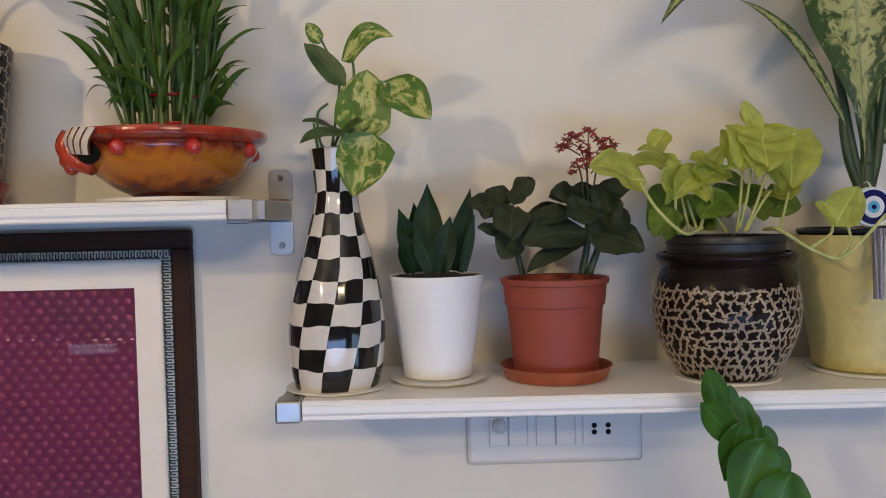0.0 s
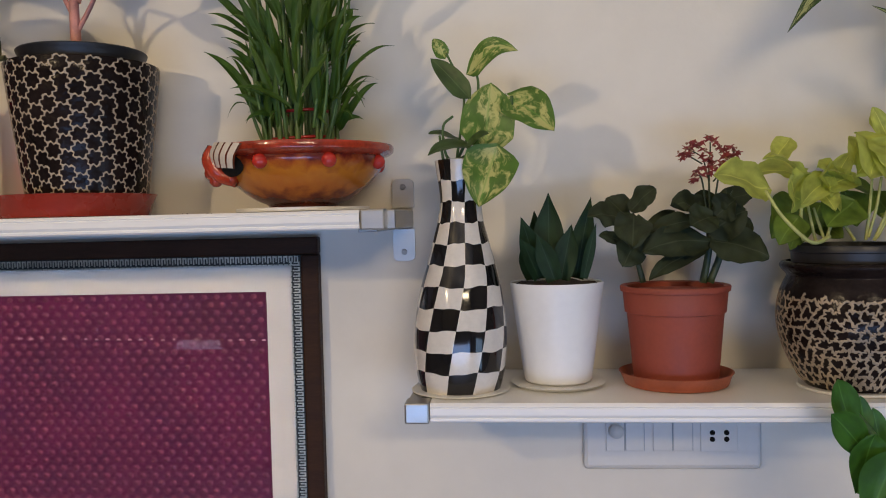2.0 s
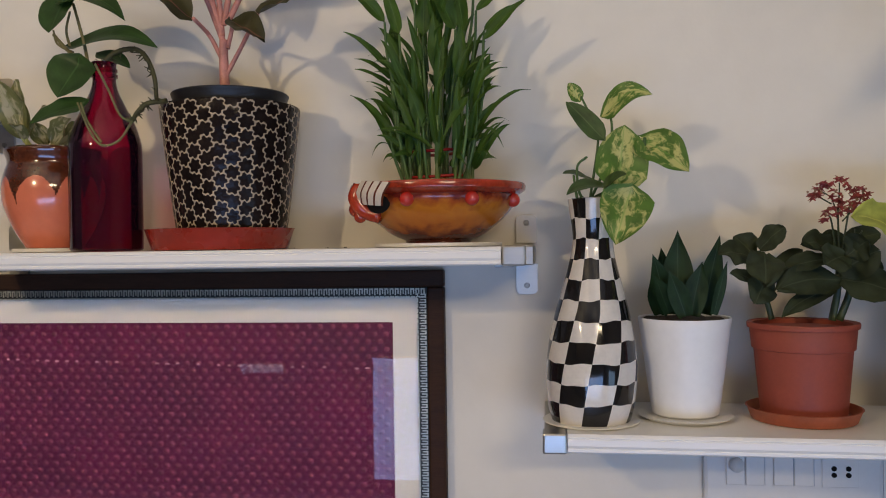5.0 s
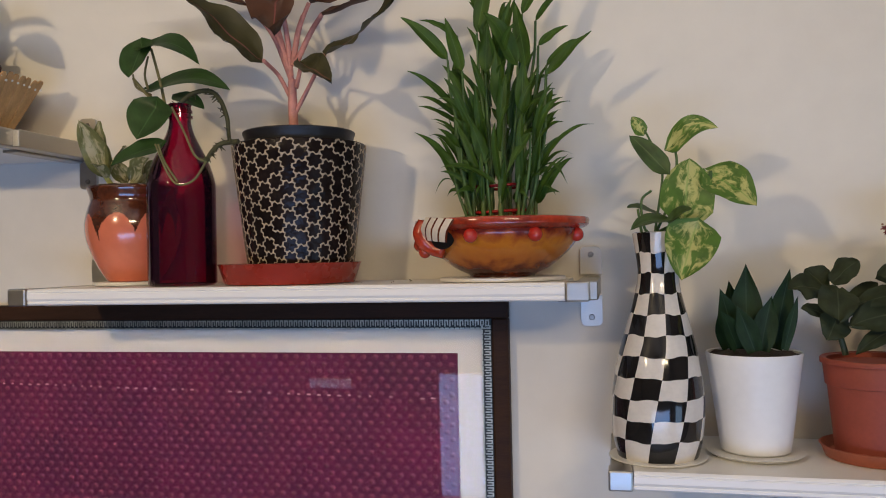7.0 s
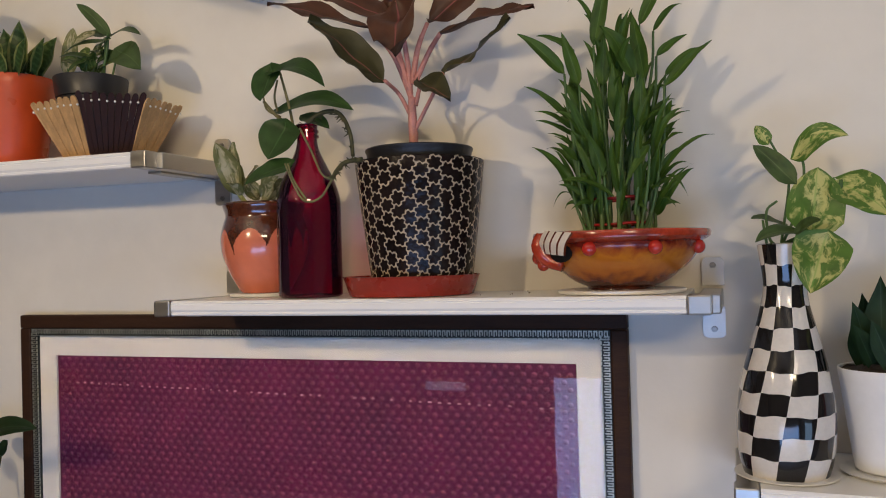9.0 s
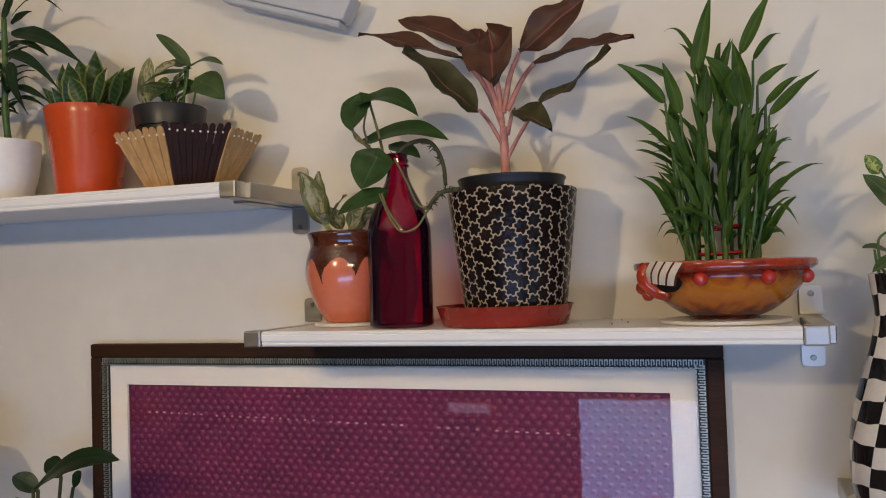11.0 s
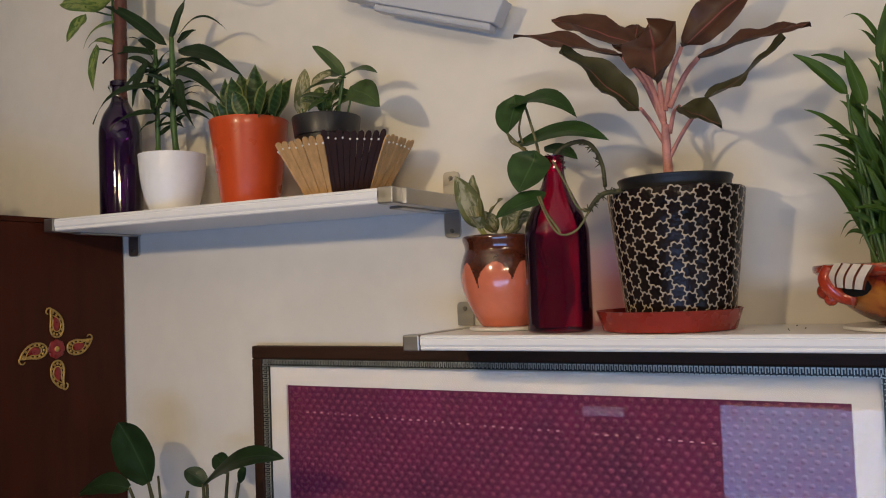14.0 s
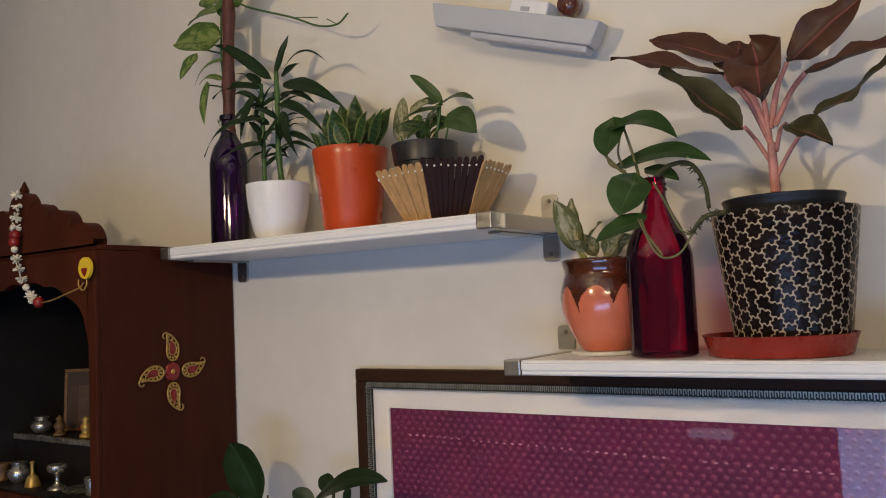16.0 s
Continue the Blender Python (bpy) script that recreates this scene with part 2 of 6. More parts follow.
M_PEACH = material("peach_glaze", (0.66, 0.18, 0.095), 0.2, vary=0.08, scale=12, coat=0.7)
M_DRIP = material("brown_drip_glaze", (0.10, 0.026, 0.011), 0.14, vary=0.5, scale=25, coat=0.7)
M_RED_GLASS = tinted_glass("red_bottle_glass", (0.80, 0.065, 0.25), (0.05, 0.010, 0.04), 0.77)
M_PURPLE_GLASS = tinted_glass("purple_bottle_glass", (0.24, 0.07, 0.34), (0.014, 0.004, 0.026), 0.55)
M_CLEAR = material("clear_plastic", (0.82, 0.81, 0.79), 0.35, vary=0.02, scale=20, trans=0.1)
M_STICK_L = material("pale_stick_wood", (0.50, 0.30, 0.13), 0.6, vary=0.25, scale=20, bump=0.15, stretch=(4, 4, 1))
M_STICK_D = material("dark_stick_wood", (0.026, 0.008, 0.007), 0.6, spec=0.25, vary=0.3, scale=20, bump=0.15, stretch=(4, 4, 1))
M_BEAD = material("white_bead", (0.8, 0.78, 0.72), 0.3)
M_LAMP = material("lamp_white", (0.48, 0.50, 0.54), 0.35, vary=0.03, scale=20)
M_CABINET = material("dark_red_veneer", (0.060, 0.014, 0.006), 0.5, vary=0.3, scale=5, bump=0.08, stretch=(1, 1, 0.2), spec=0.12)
# near-black colour that stands in for the shade inside the shrine
M_CAB_SHADE = material("cabinet_inside_shade", (0.005, 0.003, 0.0025), 0.6, vary=0.3, scale=6)
M_GOLD = material("gold_trim", (0.50, 0.32, 0.09), 0.38, 0.5, vary=0.3, scale=120, bump=0.3)
M_OLDGOLD = material("old_gold", (0.16, 0.085, 0.03), 0.5, 0.3, vary=0.4, scale=60)
M_RUBY = material("ruby_enamel", (0.24, 0.014, 0.014), 0.3, vary=0.3, scale=80)
M_SILVER = material("worn_silver", (0.6, 0.57, 0.5), 0.28, 0.9, vary=0.2, scale=40)
M_GARLAND = material("garland_white", (0.72, 0.68, 0.56), 0.7, vary=0.15, scale=60)
M_DISC = material("yellow_disc", (0.75, 0.52, 0.03), 0.4, vary=0.08, scale=40)
M_EYE_B = material("eye_dark_blue", (0.012, 0.015, 0.10), 0.1, coat=0.6)
M_EYE_W = material("eye_white", (0.72, 0.74, 0.74), 0.12, coat=0.6)
M_EYE_C = material("eye_light_blue", (0.12, 0.42, 0.60), 0.12, coat=0.6)
M_TASSEL = material("grey_thread", (0.32, 0.31, 0.34), 0.8, vary=0.4, scale=300, stretch=(3, 3, 0.2))
M_PAPER_L = material("faded_print_pale", (0.075, 0.04, 0.02), 0.6, vary=0.4, scale=30)
M_PAPER = material("faded_print", (0.045, 0.02, 0.012), 0.6, vary=0.4, scale=20)

L_POTHOS = leaf_material("pothos_leaf", (0.095, 0.19, 0.03), (0.52, 0.52, 0.18), "blotch")
L_POTHOS_G = leaf_material("plain_pothos_leaf", (0.06, 0.10, 0.03))
L_POTHOS_D = leaf_material("dark_pothos_leaf", (0.030, 0.072, 0.015), rough=0.45)
L_SNAKE = leaf_material("snake_leaf", (0.014, 0.038, 0.012), rough=0.58)
L_VSNAKE = leaf_material("banded_snake_leaf", (0.035, 0.07, 0.02), (0.22, 0.24, 0.08), "edge")
L_KALAN = leaf_material("kalanchoe_leaf", (0.034, 0.045, 0.020), rough=0.7)
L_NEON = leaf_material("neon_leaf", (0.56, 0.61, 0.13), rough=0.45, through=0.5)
# darker copy of the neon leaf, shade painted in for inner and low leaves
L_NEON_D = leaf_material("painted_shade_neon_leaf", (0.13, 0.20, 0.03), rough=0.4)
L_DIEFF = leaf_material("dieffenbachia_leaf", (0.045, 0.085, 0.025), (0.42, 0.44, 0.18), "speckle")
L_AGLA = leaf_material("aglaonema_leaf", (0.085, 0.035, 0.019), under=(0.2, 0.05, 0.05), rough=0.4)
L_AGLA_G = leaf_material("aglaonema_green_leaf", (0.055, 0.050, 0.019), under=(0.2, 0.06, 0.05), rough=0.4)
L_BAMBOO_D = leaf_material("dark_bamboo_leaf", (0.014, 0.034, 0.010), rough=0.48)
L_BAMBOO = leaf_material("bamboo_leaf", (0.050, 0.105, 0.011), rough=0.55)
L_NJOY = leaf_material("njoy_leaf", (0.085, 0.15, 0.035), (0.25, 0.31, 0.09), "blotch")
L_JAR = leaf_material("jar_leaf", (0.17, 0.18, 0.07), (0.48, 0.44, 0.27), "blotch")
L_RUBBER = leaf_material("rubber_leaf", (0.018, 0.04, 0.014), rough=0.32)
L_ZZ = leaf_material("zz_leaf", (0.048, 0.14, 0.018), rough=0.4)
M_STEM_G = material("green_stem", (0.06, 0.125, 0.03), 0.5, vary=0.25, scale=60)
M_STALK = material("bamboo_stalk", (0.10, 0.17, 0.045), 0.42, vary=0.3, scale=50)
M_STEM_PALE = material("pale_stem", (0.46, 0.48, 0.16), 0.5, vary=0.2, scale=60)
M_VINE = material("dull_vine", (0.16, 0.14, 0.055), 0.55, vary=0.35, scale=60)
M_STEM_PINK = material("pink_stem", (0.56, 0.24, 0.20), 0.5, vary=0.25, scale=60)
M_STEM_BROWN = material("brown_root", (0.060, 0.058, 0.020), 0.7, vary=0.4, scale=90, bump=0.5)
M_STEM_DARK = material("dark_stem", (0.035, 0.055, 0.022), 0.5, vary=0.3, scale=60)
M_DIEFF_STEM = material("dieffenbachia_stem", (0.04, 0.066, 0.024), 0.5, vary=0.3, scale=40)
M_FLOWER = material("dried_red_flower", (0.30, 0.045, 0.045), 0.6, vary=0.4, scale=150)
M_TERRA_STICK = material("reddish_stick", (0.10, 0.03, 0.02), 0.6, vary=0.4, scale=40, bump=0.3)
M_SEED = material("tan_seed_head", (0.30, 0.17, 0.10), 0.7, vary=0.4, scale=150)
M_TIE = material("red_tie", (0.35, 0.012, 0.012), 0.3, vary=0.2)


# ---- builders ----
def add_mesh(name, verts, faces, mat, parent=None, label="", smooth=False, uvs=None, face_mats=None, mats=None):
    me = bpy.data.meshes.new(name)
    me.from_pydata([tuple(v) for v in verts], [], faces)
    for m in mats or [mat]:
        me.materials.append(m)
    if face_mats is not None:
        me.polygons.foreach_set("material_index", face_mats)
    if uvs is not None:
        layer = me.uv_layers.new(name="UVMap")
        for loop in me.loops:
            layer.data[loop.index].uv = uvs[loop.vertex_index]
    me.polygons.foreach_set("use_smooth", [smooth] * len(me.polygons))
    me.update()
    ob = new(name, me)
    if parent is not None:
        ob.parent = parent
    if label:
        ob["label"] = label
    return ob


def part(name, bm, mat, parent, label="", smooth=False):
    """Links a bmesh as one mesh object under a thing or a part."""
    me = bpy.data.meshes.new(name)
    bm.to_mesh(me)
    bm.free()
    for m in mat if isinstance(mat, (list, tuple)) else [mat]:
        me.materials.append(m)
    me.polygons.foreach_set("use_smooth", [smooth] * len(me.polygons))
    ob = new(name, me)
    if parent is not None:
        ob.parent = parent
    if label:
        ob["label"] = label
    return ob


def thing(name, label, category, place=(0, 0, 0), group=""):
    ob = new(name)
    ob.location = place
    ob.empty_display_size = 0.02
    return tagged(ob, label, category, group)


def box(bm, x0, x1, y0, y1, z0, z1, bevel=0.0, segments=2):
    made = bmesh.ops.create_cube(bm, size=1.0, matrix=Matrix.Translation(((x0 + x1) / 2, (y0 + y1) / 2, (z0 + z1) / 2)) @ Matrix.Diagonal((x1 - x0, y1 - y0, z1 - z0, 1)))
    if bevel:
        edges = list({e for v in made["verts"] for e in v.link_edges})
        bmesh.ops.bevel(bm, geom=edges, offset=bevel, segments=segments, profile=0.5, affect="EDGES")
    return bm


def box_part(name, mat, parent, x0, x1, y0, y1, z0, z1, bevel=0.0, label=""):
    return part(name, box(bmesh.new(), x0, x1, y0, y1, z0, z1, bevel), mat, parent, label)


def smooth_profile(points, steps=4):
    """Points of a curve through the given (radius, height) pairs."""
    pts = [np.array(p, float) for p in points]
    pts = [2 * pts[0] - pts[1]] + pts + [2 * pts[-1] - pts[-2]]
    out = []
    for i in range(1, len(pts) - 2):
        a, b, c, d = pts[i - 1:i + 3]
        for k in range(steps):
            s = k / steps
            out.append(0.5 * (2 * b + (c - a) * s + (2 * a - 5 * b + 4 * c - d) * s * s + (3 * b - a - 3 * c + d) * s ** 3))
    out.append(pts[-2])
    return [(max(0.0, float(p[0])), float(p[1])) for p in out]


def lathe(name, profile, mat, parent, label="", n=56, pick=None, mats=None, wobble=0.0):
    """Turns a profile round the z axis; pick chooses a material by angle and height."""
    verts, faces, fm = [], [], []
    rows = len(profile)
    for j, (r, z) in enumerate(profile):
        for i in range(n):
            a = 2 * math.pi * i / n
            k = 1 + wobble * math.sin(3 * a + 40 * z)
            verts.append((r * k * math.cos(a), r * k * math.sin(a), z))
    for j in range(rows - 1):
        for i in range(n):
            i2 = (i + 1) % n
            faces.append((j * n + i, j * n + i2, (j + 1) * n + i2, (j + 1) * n + i))
            if pick:
                fm.append(pick((i + 0.5) / n, (profile[j][1] + profile[j + 1][1]) / 2, i, j))
    if profile[0][0] > 1e-4:
        faces.append(tuple(reversed(range(n))))
        fm.append(0)
    ob = add_mesh(name, verts, faces, mat, parent, label, True, None, fm if pick else None, mats)
    ob.data.set_sharp_from_angle(angle=radians(40))
    return ob


def pot_profile(r0, r1, h, wall=0.003, depth=0.015, lip=0.0, lip_h=0.0):
    """A tapered pot with a rounded foot, a lip and a hollow top."""
    out = [(r0 - 0.004, 0.0), (r0, 0.003), (r0 + (r1 - r0) * 0.1, h * 0.1), (r0 + (r1 - r0) * 0.5, h * 0.5)]
    if lip:
        s = 1 - lip_h / h
        rm = r0 + (r1 - r0) * s
        out += [(rm, h * s - 0.001), (rm + lip, h * s), (r1 + lip, h - 0.002), (r1 + lip - 0.001, h)]
    else:
        out += [(r0 + (r1 - r0) * 0.9, h * 0.9), (r1, h - 0.002), (r1 - 0.0008, h)]
    rin = r1 - wall
    out += [(rin, h - 0.001), (rin - 0.001, h - depth), (0.001, h - depth - 0.001)]
    return out


def soil(parent, r, z, mat=None):
    verts, faces = [(0, 0, z + 0.004)], []
    n, rings = 28, 5
    for j in range(1, rings + 1):
        for i in range(n):
            a = 2 * math.pi * i / n
            rr = r * j / rings
            verts.append((rr * math.cos(a), rr * math.sin(a), z + 0.004 * noise.noise((rr * 90 * math.cos(a), rr * 90 * math.sin(a), z * 50)) + 0.002))
    for i in range(n):
        faces.append((0, 1 + i, 1 + (i + 1) % n))
    for j in range(rings - 1):
        for i in range(n):
            a, b = 1 + j * n + i, 1 + j * n + (i + 1) % n
            faces.append((a, a + n, b + n, b))
    return add_mesh("soil", verts, faces, mat or M_SOIL, parent, "", True)


def tube(name, pts, radius, mat, parent, sides=7, taper=0.8, label="", nodes=0):
    """A round stem along a smooth line through pts."""
    p = [Vector(q) for q in pts]
    p = [2 * p[0] - p[1]] + p + [2 * p[-1] - p[-2]]
    line = []
    for i in range(1, len(p) - 2):
        a, b, c, d = p[i - 1:i + 3]
        for k in range(5):
            s = k / 5
            line.append(0.5 * (2 * b + (c - a) * s + (2 * a - 5 * b + 4 * c - d) * s * s + (3 * b - a - 3 * c + d) * s ** 3))
    line.append(p[-2])
    verts, faces = [], []
    side = None
    for j, q in enumerate(line):
        d = (line[min(j + 1, len(line) - 1)] - line[max(j - 1, 0)]).normalized()
        side = d.cross(Vector((0.3, 0.9, 0.2))).normalized() if side is None else (side - d * side.dot(d)).normalized()
        up = d.cross(side)
        r = radius * (1 - (1 - taper) * j / (len(line) - 1))
        if nodes and j % nodes == 0:
            r *= 1.25
        for i in range(sides):
            a = 2 * math.pi * i / sides
            verts.append(q + side * (r * math.cos(a)) + up * (r * math.sin(a)))
    for j in range(len(line) - 1):
        for i in range(sides):
            i2 = (i + 1) % sides
            faces.append((j * sides + i, j * sides + i2, (j + 1) * sides + i2, (j + 1) * sides + i))
    faces.append(tuple(range(sides)))
    faces.append(tuple(range(len(verts) - sides, len(verts))))
    return add_mesh(name, verts, faces, mat, parent, label, True)


SHAPES = {
    "heart": lambda s: 1.22 * (min(1, s / 0.16)) ** 0.5 * max(0.0, 1 - max(0, (s - 0.25) / 0.75) ** 2.5) ** 0.88,
    "lance": lambda s: max(0, math.sin(math.pi * min(1, s ** 0.62))) ** 0.9 if s < 1 else 0,
    "oval": lambda s: max(0, math.sin(math.pi * min(1, s * 0.97 + 0.03))) ** 0.6 if s < 1 else 0.05,
    "zz": lambda s: max(0, math.sin(math.pi * min(1, s ** 1.25 * 0.98 + 0.02))) ** 0.7 if s < 1 else 0,
    "blade": lambda s: (0.55 + 0.45 * math.sin(math.pi * min(1, s + 0.1))) * (1 - max(0, (s - 0.45) / 0.55) ** 2.2),
    "wedge": lambda s: max(0, math.sin(math.pi * min(1, s) ** 1.15)) ** 2.8,
    "broad": lambda s: max(0, math.sin(math.pi * min(1, s ** 0.78))) ** 0.8 if s < 1 else 0,
}
leaf_count = [0]


def leaf(spec, mat, parent, shape="heart", fold=0.18, curl=0.0, origin=(0, 0, 0), wave=0.05, teeth=0, wide=1.0, bow=1.0, long=1.0):
    """One leaf from its foot to its tip: width, arch of the spine, and how far its face turns from forward to up."""
    bx, by, bz, tx, ty, tz, width, arch, face = spec
    width, arch = width * wide, arch * bow
    leaf_count[0] += 1
    seed = leaf_count[0] * 3.7
    o = Vector(origin)
    b, t = Vector((bx, by, bz)) - o, Vector((tx, ty, tz)) - o
    if long > 0:
        t = b + (t - b) * long
    else:
        b = b + (t - b) * long
    d = (t - b).normalized()
    length = (t - b).length
    hint = Vector((0.15 * math.sin(seed), -math.cos(radians(face)), math.sin(radians(face))))
    n = (hint - d * hint.dot(d)).normalized()
    side = d.cross(n).normalized()
    rows, cols = 13, 6
    verts, faces, uvs = [], [], []
    lift = n.lerp(Vector((0, 0, 1)), 0.5)
    for j in range(rows + 1):
        s = j / rows
        q = b + (t - b) * s + lift * (arch * length * 4 * s * (1 - s) * (0.75 + 0.5 * s)) - n * (curl * length * s * s)
        w = width * 0.5 * max(0.0, SHAPES[shape](s))
        if teeth:
            w *= 1 + 0.07 * abs(math.sin(s * teeth * math.pi))
        for i in range(cols + 1):
            u = i / cols * 2 - 1
            lobe = -0.10 * length * abs(u) * (1 - s / 0.13) if shape == "heart" and s < 0.13 else 0
            ripple = wave * width * noise.noise((u * 1.2 + seed, s * 4.0, seed)) * (0.4 + abs(u))
            verts.append(q + side * (u * w) - n * (fold * w * (1 - abs(u)) - ripple) + d * lobe)
            uvs.append((i / cols, s))
    for j in range(rows):
        for i in range(cols):
            a = j * (cols + 1) + i
            faces.append((a, a + 1, a + cols + 2, a + cols + 1))
    return add_mesh("leaf", verts, faces, mat, parent, "", True, uvs)


def leaves(rows, mat, parent, shape, origin, **more):
    for r in rows:
        leaf(r, mat, parent, shape, origin=origin, **more)


def stems(rows, mat, parent, origin, name="stem", **more):
    for radius, pts in rows:
        tube(name, [Vector(p) - Vector(origin) for p in pts], radius, mat, parent, **more)


def blobs(name, centres, radius, mat, parent, label=""):
    bm = bmesh.new()
    for c in centres:
        r = radius * random.uniform(0.7, 1.2)
        bmesh.ops.create_icosphere(bm, subdivisions=1, radius=r, matrix=Matrix.Translation(c) @ pose(0, 0, 0, random.uniform(0, 90), 0, random.uniform(0, 90)))
    return part(name, bm, mat, parent, label)


def saucer(name, label, place, r, h, mat, group=""):
    ob = thing(name, label, "saucer", place, group)
    lathe("dish", [(r * 0.86, 0), (r * 0.9, 0.001), (r - 0.002, h - 0.002), (r, h), (r - 0.002, h + 0.0005), (r * 0.87, 0.005), (0.001, 0.004)], mat, ob, n=64)
    return ob


def disc_plate(name, label, place, r, h, mat):
    ob = thing(name, label, "plate", place)
    lathe("plate", [(r - 0.003, 0), (r, 0.001), (r, h - 0.001), (r - 0.001, h), (0.001, h)], mat, ob, n=64)
    return ob


# ---- the room ----
def wall_box(name, mat, *dims, label):
    ob = box_part(name, mat, None, *dims)
    return tagged(ob, label, "wall", kind="structure")


wall_box("wall_north", M_WALL, -3.7, 2.0, 1.2, 1.35, 0, 2.75, label="cream painted wall behind the shelves")
wall_box("wall_west", M_ROOM, -3.85, -3.7, -2.75, 1.35, 0, 2.75, label="unseen side wall darkened against reflections")
bm = bmesh.new()
box(bm, 2.0, 2.15, -2.75, -1.45, 0, 2.75)
box(bm, 2.0, 2.15, -0.35, 1.35, 0, 2.75)
box(bm, 2.0, 2.15, -1.45, -0.35, 0, 0.25)
box(bm, 2.0, 2.15, -1.45, -0.35, 1.15, 2.75)
tagged(part("wall_east", bm, M_ROOM, None), "unseen side wall darkened against reflections, with an added opening", "wall", kind="structure")
tagged(box_part("floor", M_FLOOR, None, -3.85, 2.15, -2.75, 1.35, -0.1, 0), "tan tiled floor", "floor", kind="structure")
tagged(box_part("ceiling", M_CEIL, None, -3.85, 2.15, -2.75, 1.35, 2.75, 2.85), "plain white ceiling", "ceiling", kind="structure")
# the rear wall has a low glazed opening with daylight behind it
bm = bmesh.new()
box(bm, -3.7, -2.11, -2.75, -2.6, 0, 0.86)
box(bm, -1.81, -1.24, -2.75, -2.6, 0, 0.86)
box(bm, -2.11, -1.81, -2.75, -2.6, 0, 0.745)
box(bm, -2.11, -1.81, -2.75, -2.6, 0.815, 0.86)
box(bm, 1.6, 2.0, -2.75, -2.6, 0, 0.86)
box(bm, -3.7, 2.0, -2.75, -2.6, 0.86, 2.75)
box(bm, -1.24, 1.6, -2.75, -2.6, 0, 0.08)
tagged(part("wall_south", bm, M_ROOM, None), "unseen rear wall darkened against reflections, with low window openings", "wall", kind="structure")


# ---- shelves ----
def shelf(label, x0, x1, z0, z1, tilt=0.0, tab_x=(0.027, 0.027)):
    """A white board held by a steel bracket at each end."""
    y0, y1 = 0.979, 1.198
    ob = thing("wall_shelf", label, "shelf", (0, 0, 0), "white wall shelves")
    h = z1 - z0
    prof = [(y0 + 0.004, z0), (y0 + 0.0015, z0 + 0.002), (y0 + 0.0015, z0 + h * 0.20), (y0 + 0.0024, z0 + h * 0.25), (y0 + 0.0015, z0 + h * 0.30),
            (y0, z0 + h * 0.40), (y0, z0 + h * 0.72), (y0 + 0.0012, z0 + h * 0.77), (y0, z0 + h * 0.82), (y0 + 0.0005, z1 - 0.003), (y0 + 0.003, z1), (y1, z1), (y1, z0)]
    verts, faces, k = [], [], len(prof)
    for x in (x0, x1):
        verts += [(x, y, z) for y, z in prof]
    faces = [(i, (i + 1) % k, k + (i + 1) % k, k + i) for i in range(k)] + [tuple(reversed(range(k))), tuple(range(k, 2 * k))]
    add_mesh("board", verts, faces, M_BOARD, ob)
    for sign, xe in ((-1, x0), (1, x1)):
        xa, xb = sorted((xe + sign * 0.001, xe + sign * 0.031))
        bm = bmesh.new()
        # clamp round the front corner, with the arm running back to the wall
        box(bm, xa, xb, y0 - 0.0025, y0 + 0.030, z0 - 0.001, z1 + 0.001, 0.0025, 2)
        ia, ib = sorted((xe + sign * 0.012, xe + sign * (0.041 if sign > 0 else 0.029)))
        box(bm, ia, ib, y0 + 0.026, y1, z0 - 0.001, z1, 0.0015, 1)
        la, lb = sorted((xe - sign * 0.012, xe + sign * 0.014))
        box(bm, la, lb, y0 + 0.055, y1 - 0.002, z0 - 0.0045, z0 - 0.0005, 0.001, 1)
        br = part("bracket", bm, M_STEEL, ob, "brushed steel bracket")
        xm = xe + sign * tab_x[0 if sign < 0 else 1]
        for za, zb, zs in ((z1 + 0.004, z1 + 0.046, z1 + 0.034), (z0 - 0.050, z0 - 0.004, z0 - 0.037)):
            bm = bmesh.new()
            box(bm, xm - 0.016, xm + 0.016, y1 - 0.005, y1 + 0.0015, za, zb)
            round_edges = [e for e in bm.edges if abs((e.verts[0].co - e.verts[1].co).y) > 0.004 and (e.verts[0].co.z > zb - 0.001 if za > z1 else e.verts[0].co.z < za + 0.001)]
            bmesh.ops.bevel(bm, geom=round_edges, offset=0.008, segments=4, profile=0.5, affect="EDGES")
            part("tab", bm, M_STEEL, br)
            bm = bmesh.new()
            bmesh.ops.create_cone(bm, cap_ends=True, segments=14, radius1=0.0046, radius2=0.0036, depth=0.003, matrix=Matrix.Translation((xm, y1 - 0.0062, zs)) @ pose(0, 0, 0, 90))
            box(bm, xm - 0.0022, xm + 0.0022, y1 - 0.0083, y1 - 0.0075, zs - 0.0005, zs + 0.0005)
            box(bm, xm - 0.0005, xm + 0.0005, y1 - 0.0083, y1 - 0.0075, zs - 0.0022, zs + 0.0022)
            part("screw", bm, M_SCREW, br)
    ob.matrix_world = Matrix.Translation(((x0 + x1) / 2, 0, z1)) @ pose(0, 0, 0, 0, tilt, 0) @ Matrix.Translation((-(x0 + x1) / 2, 0, -z1))
    return ob


SHELF_LOW, SHELF_MID, SHELF_TOP = 1.314, 1.552, 1.795
shelf("long white wall shelf with steel end brackets holding five pots", -0.125, 0.66, 1.290, SHELF_LOW, 0.35, (-0.022, 0.027))
shelf("white wall shelf with steel brackets above the picture", -0.981, -0.205, 1.5285, SHELF_MID)
shelf("white wall shelf with steel brackets beside the cabinet", -1.855, -1.052, 1.769, SHELF_TOP, 0.4, (0.011, 0.024))


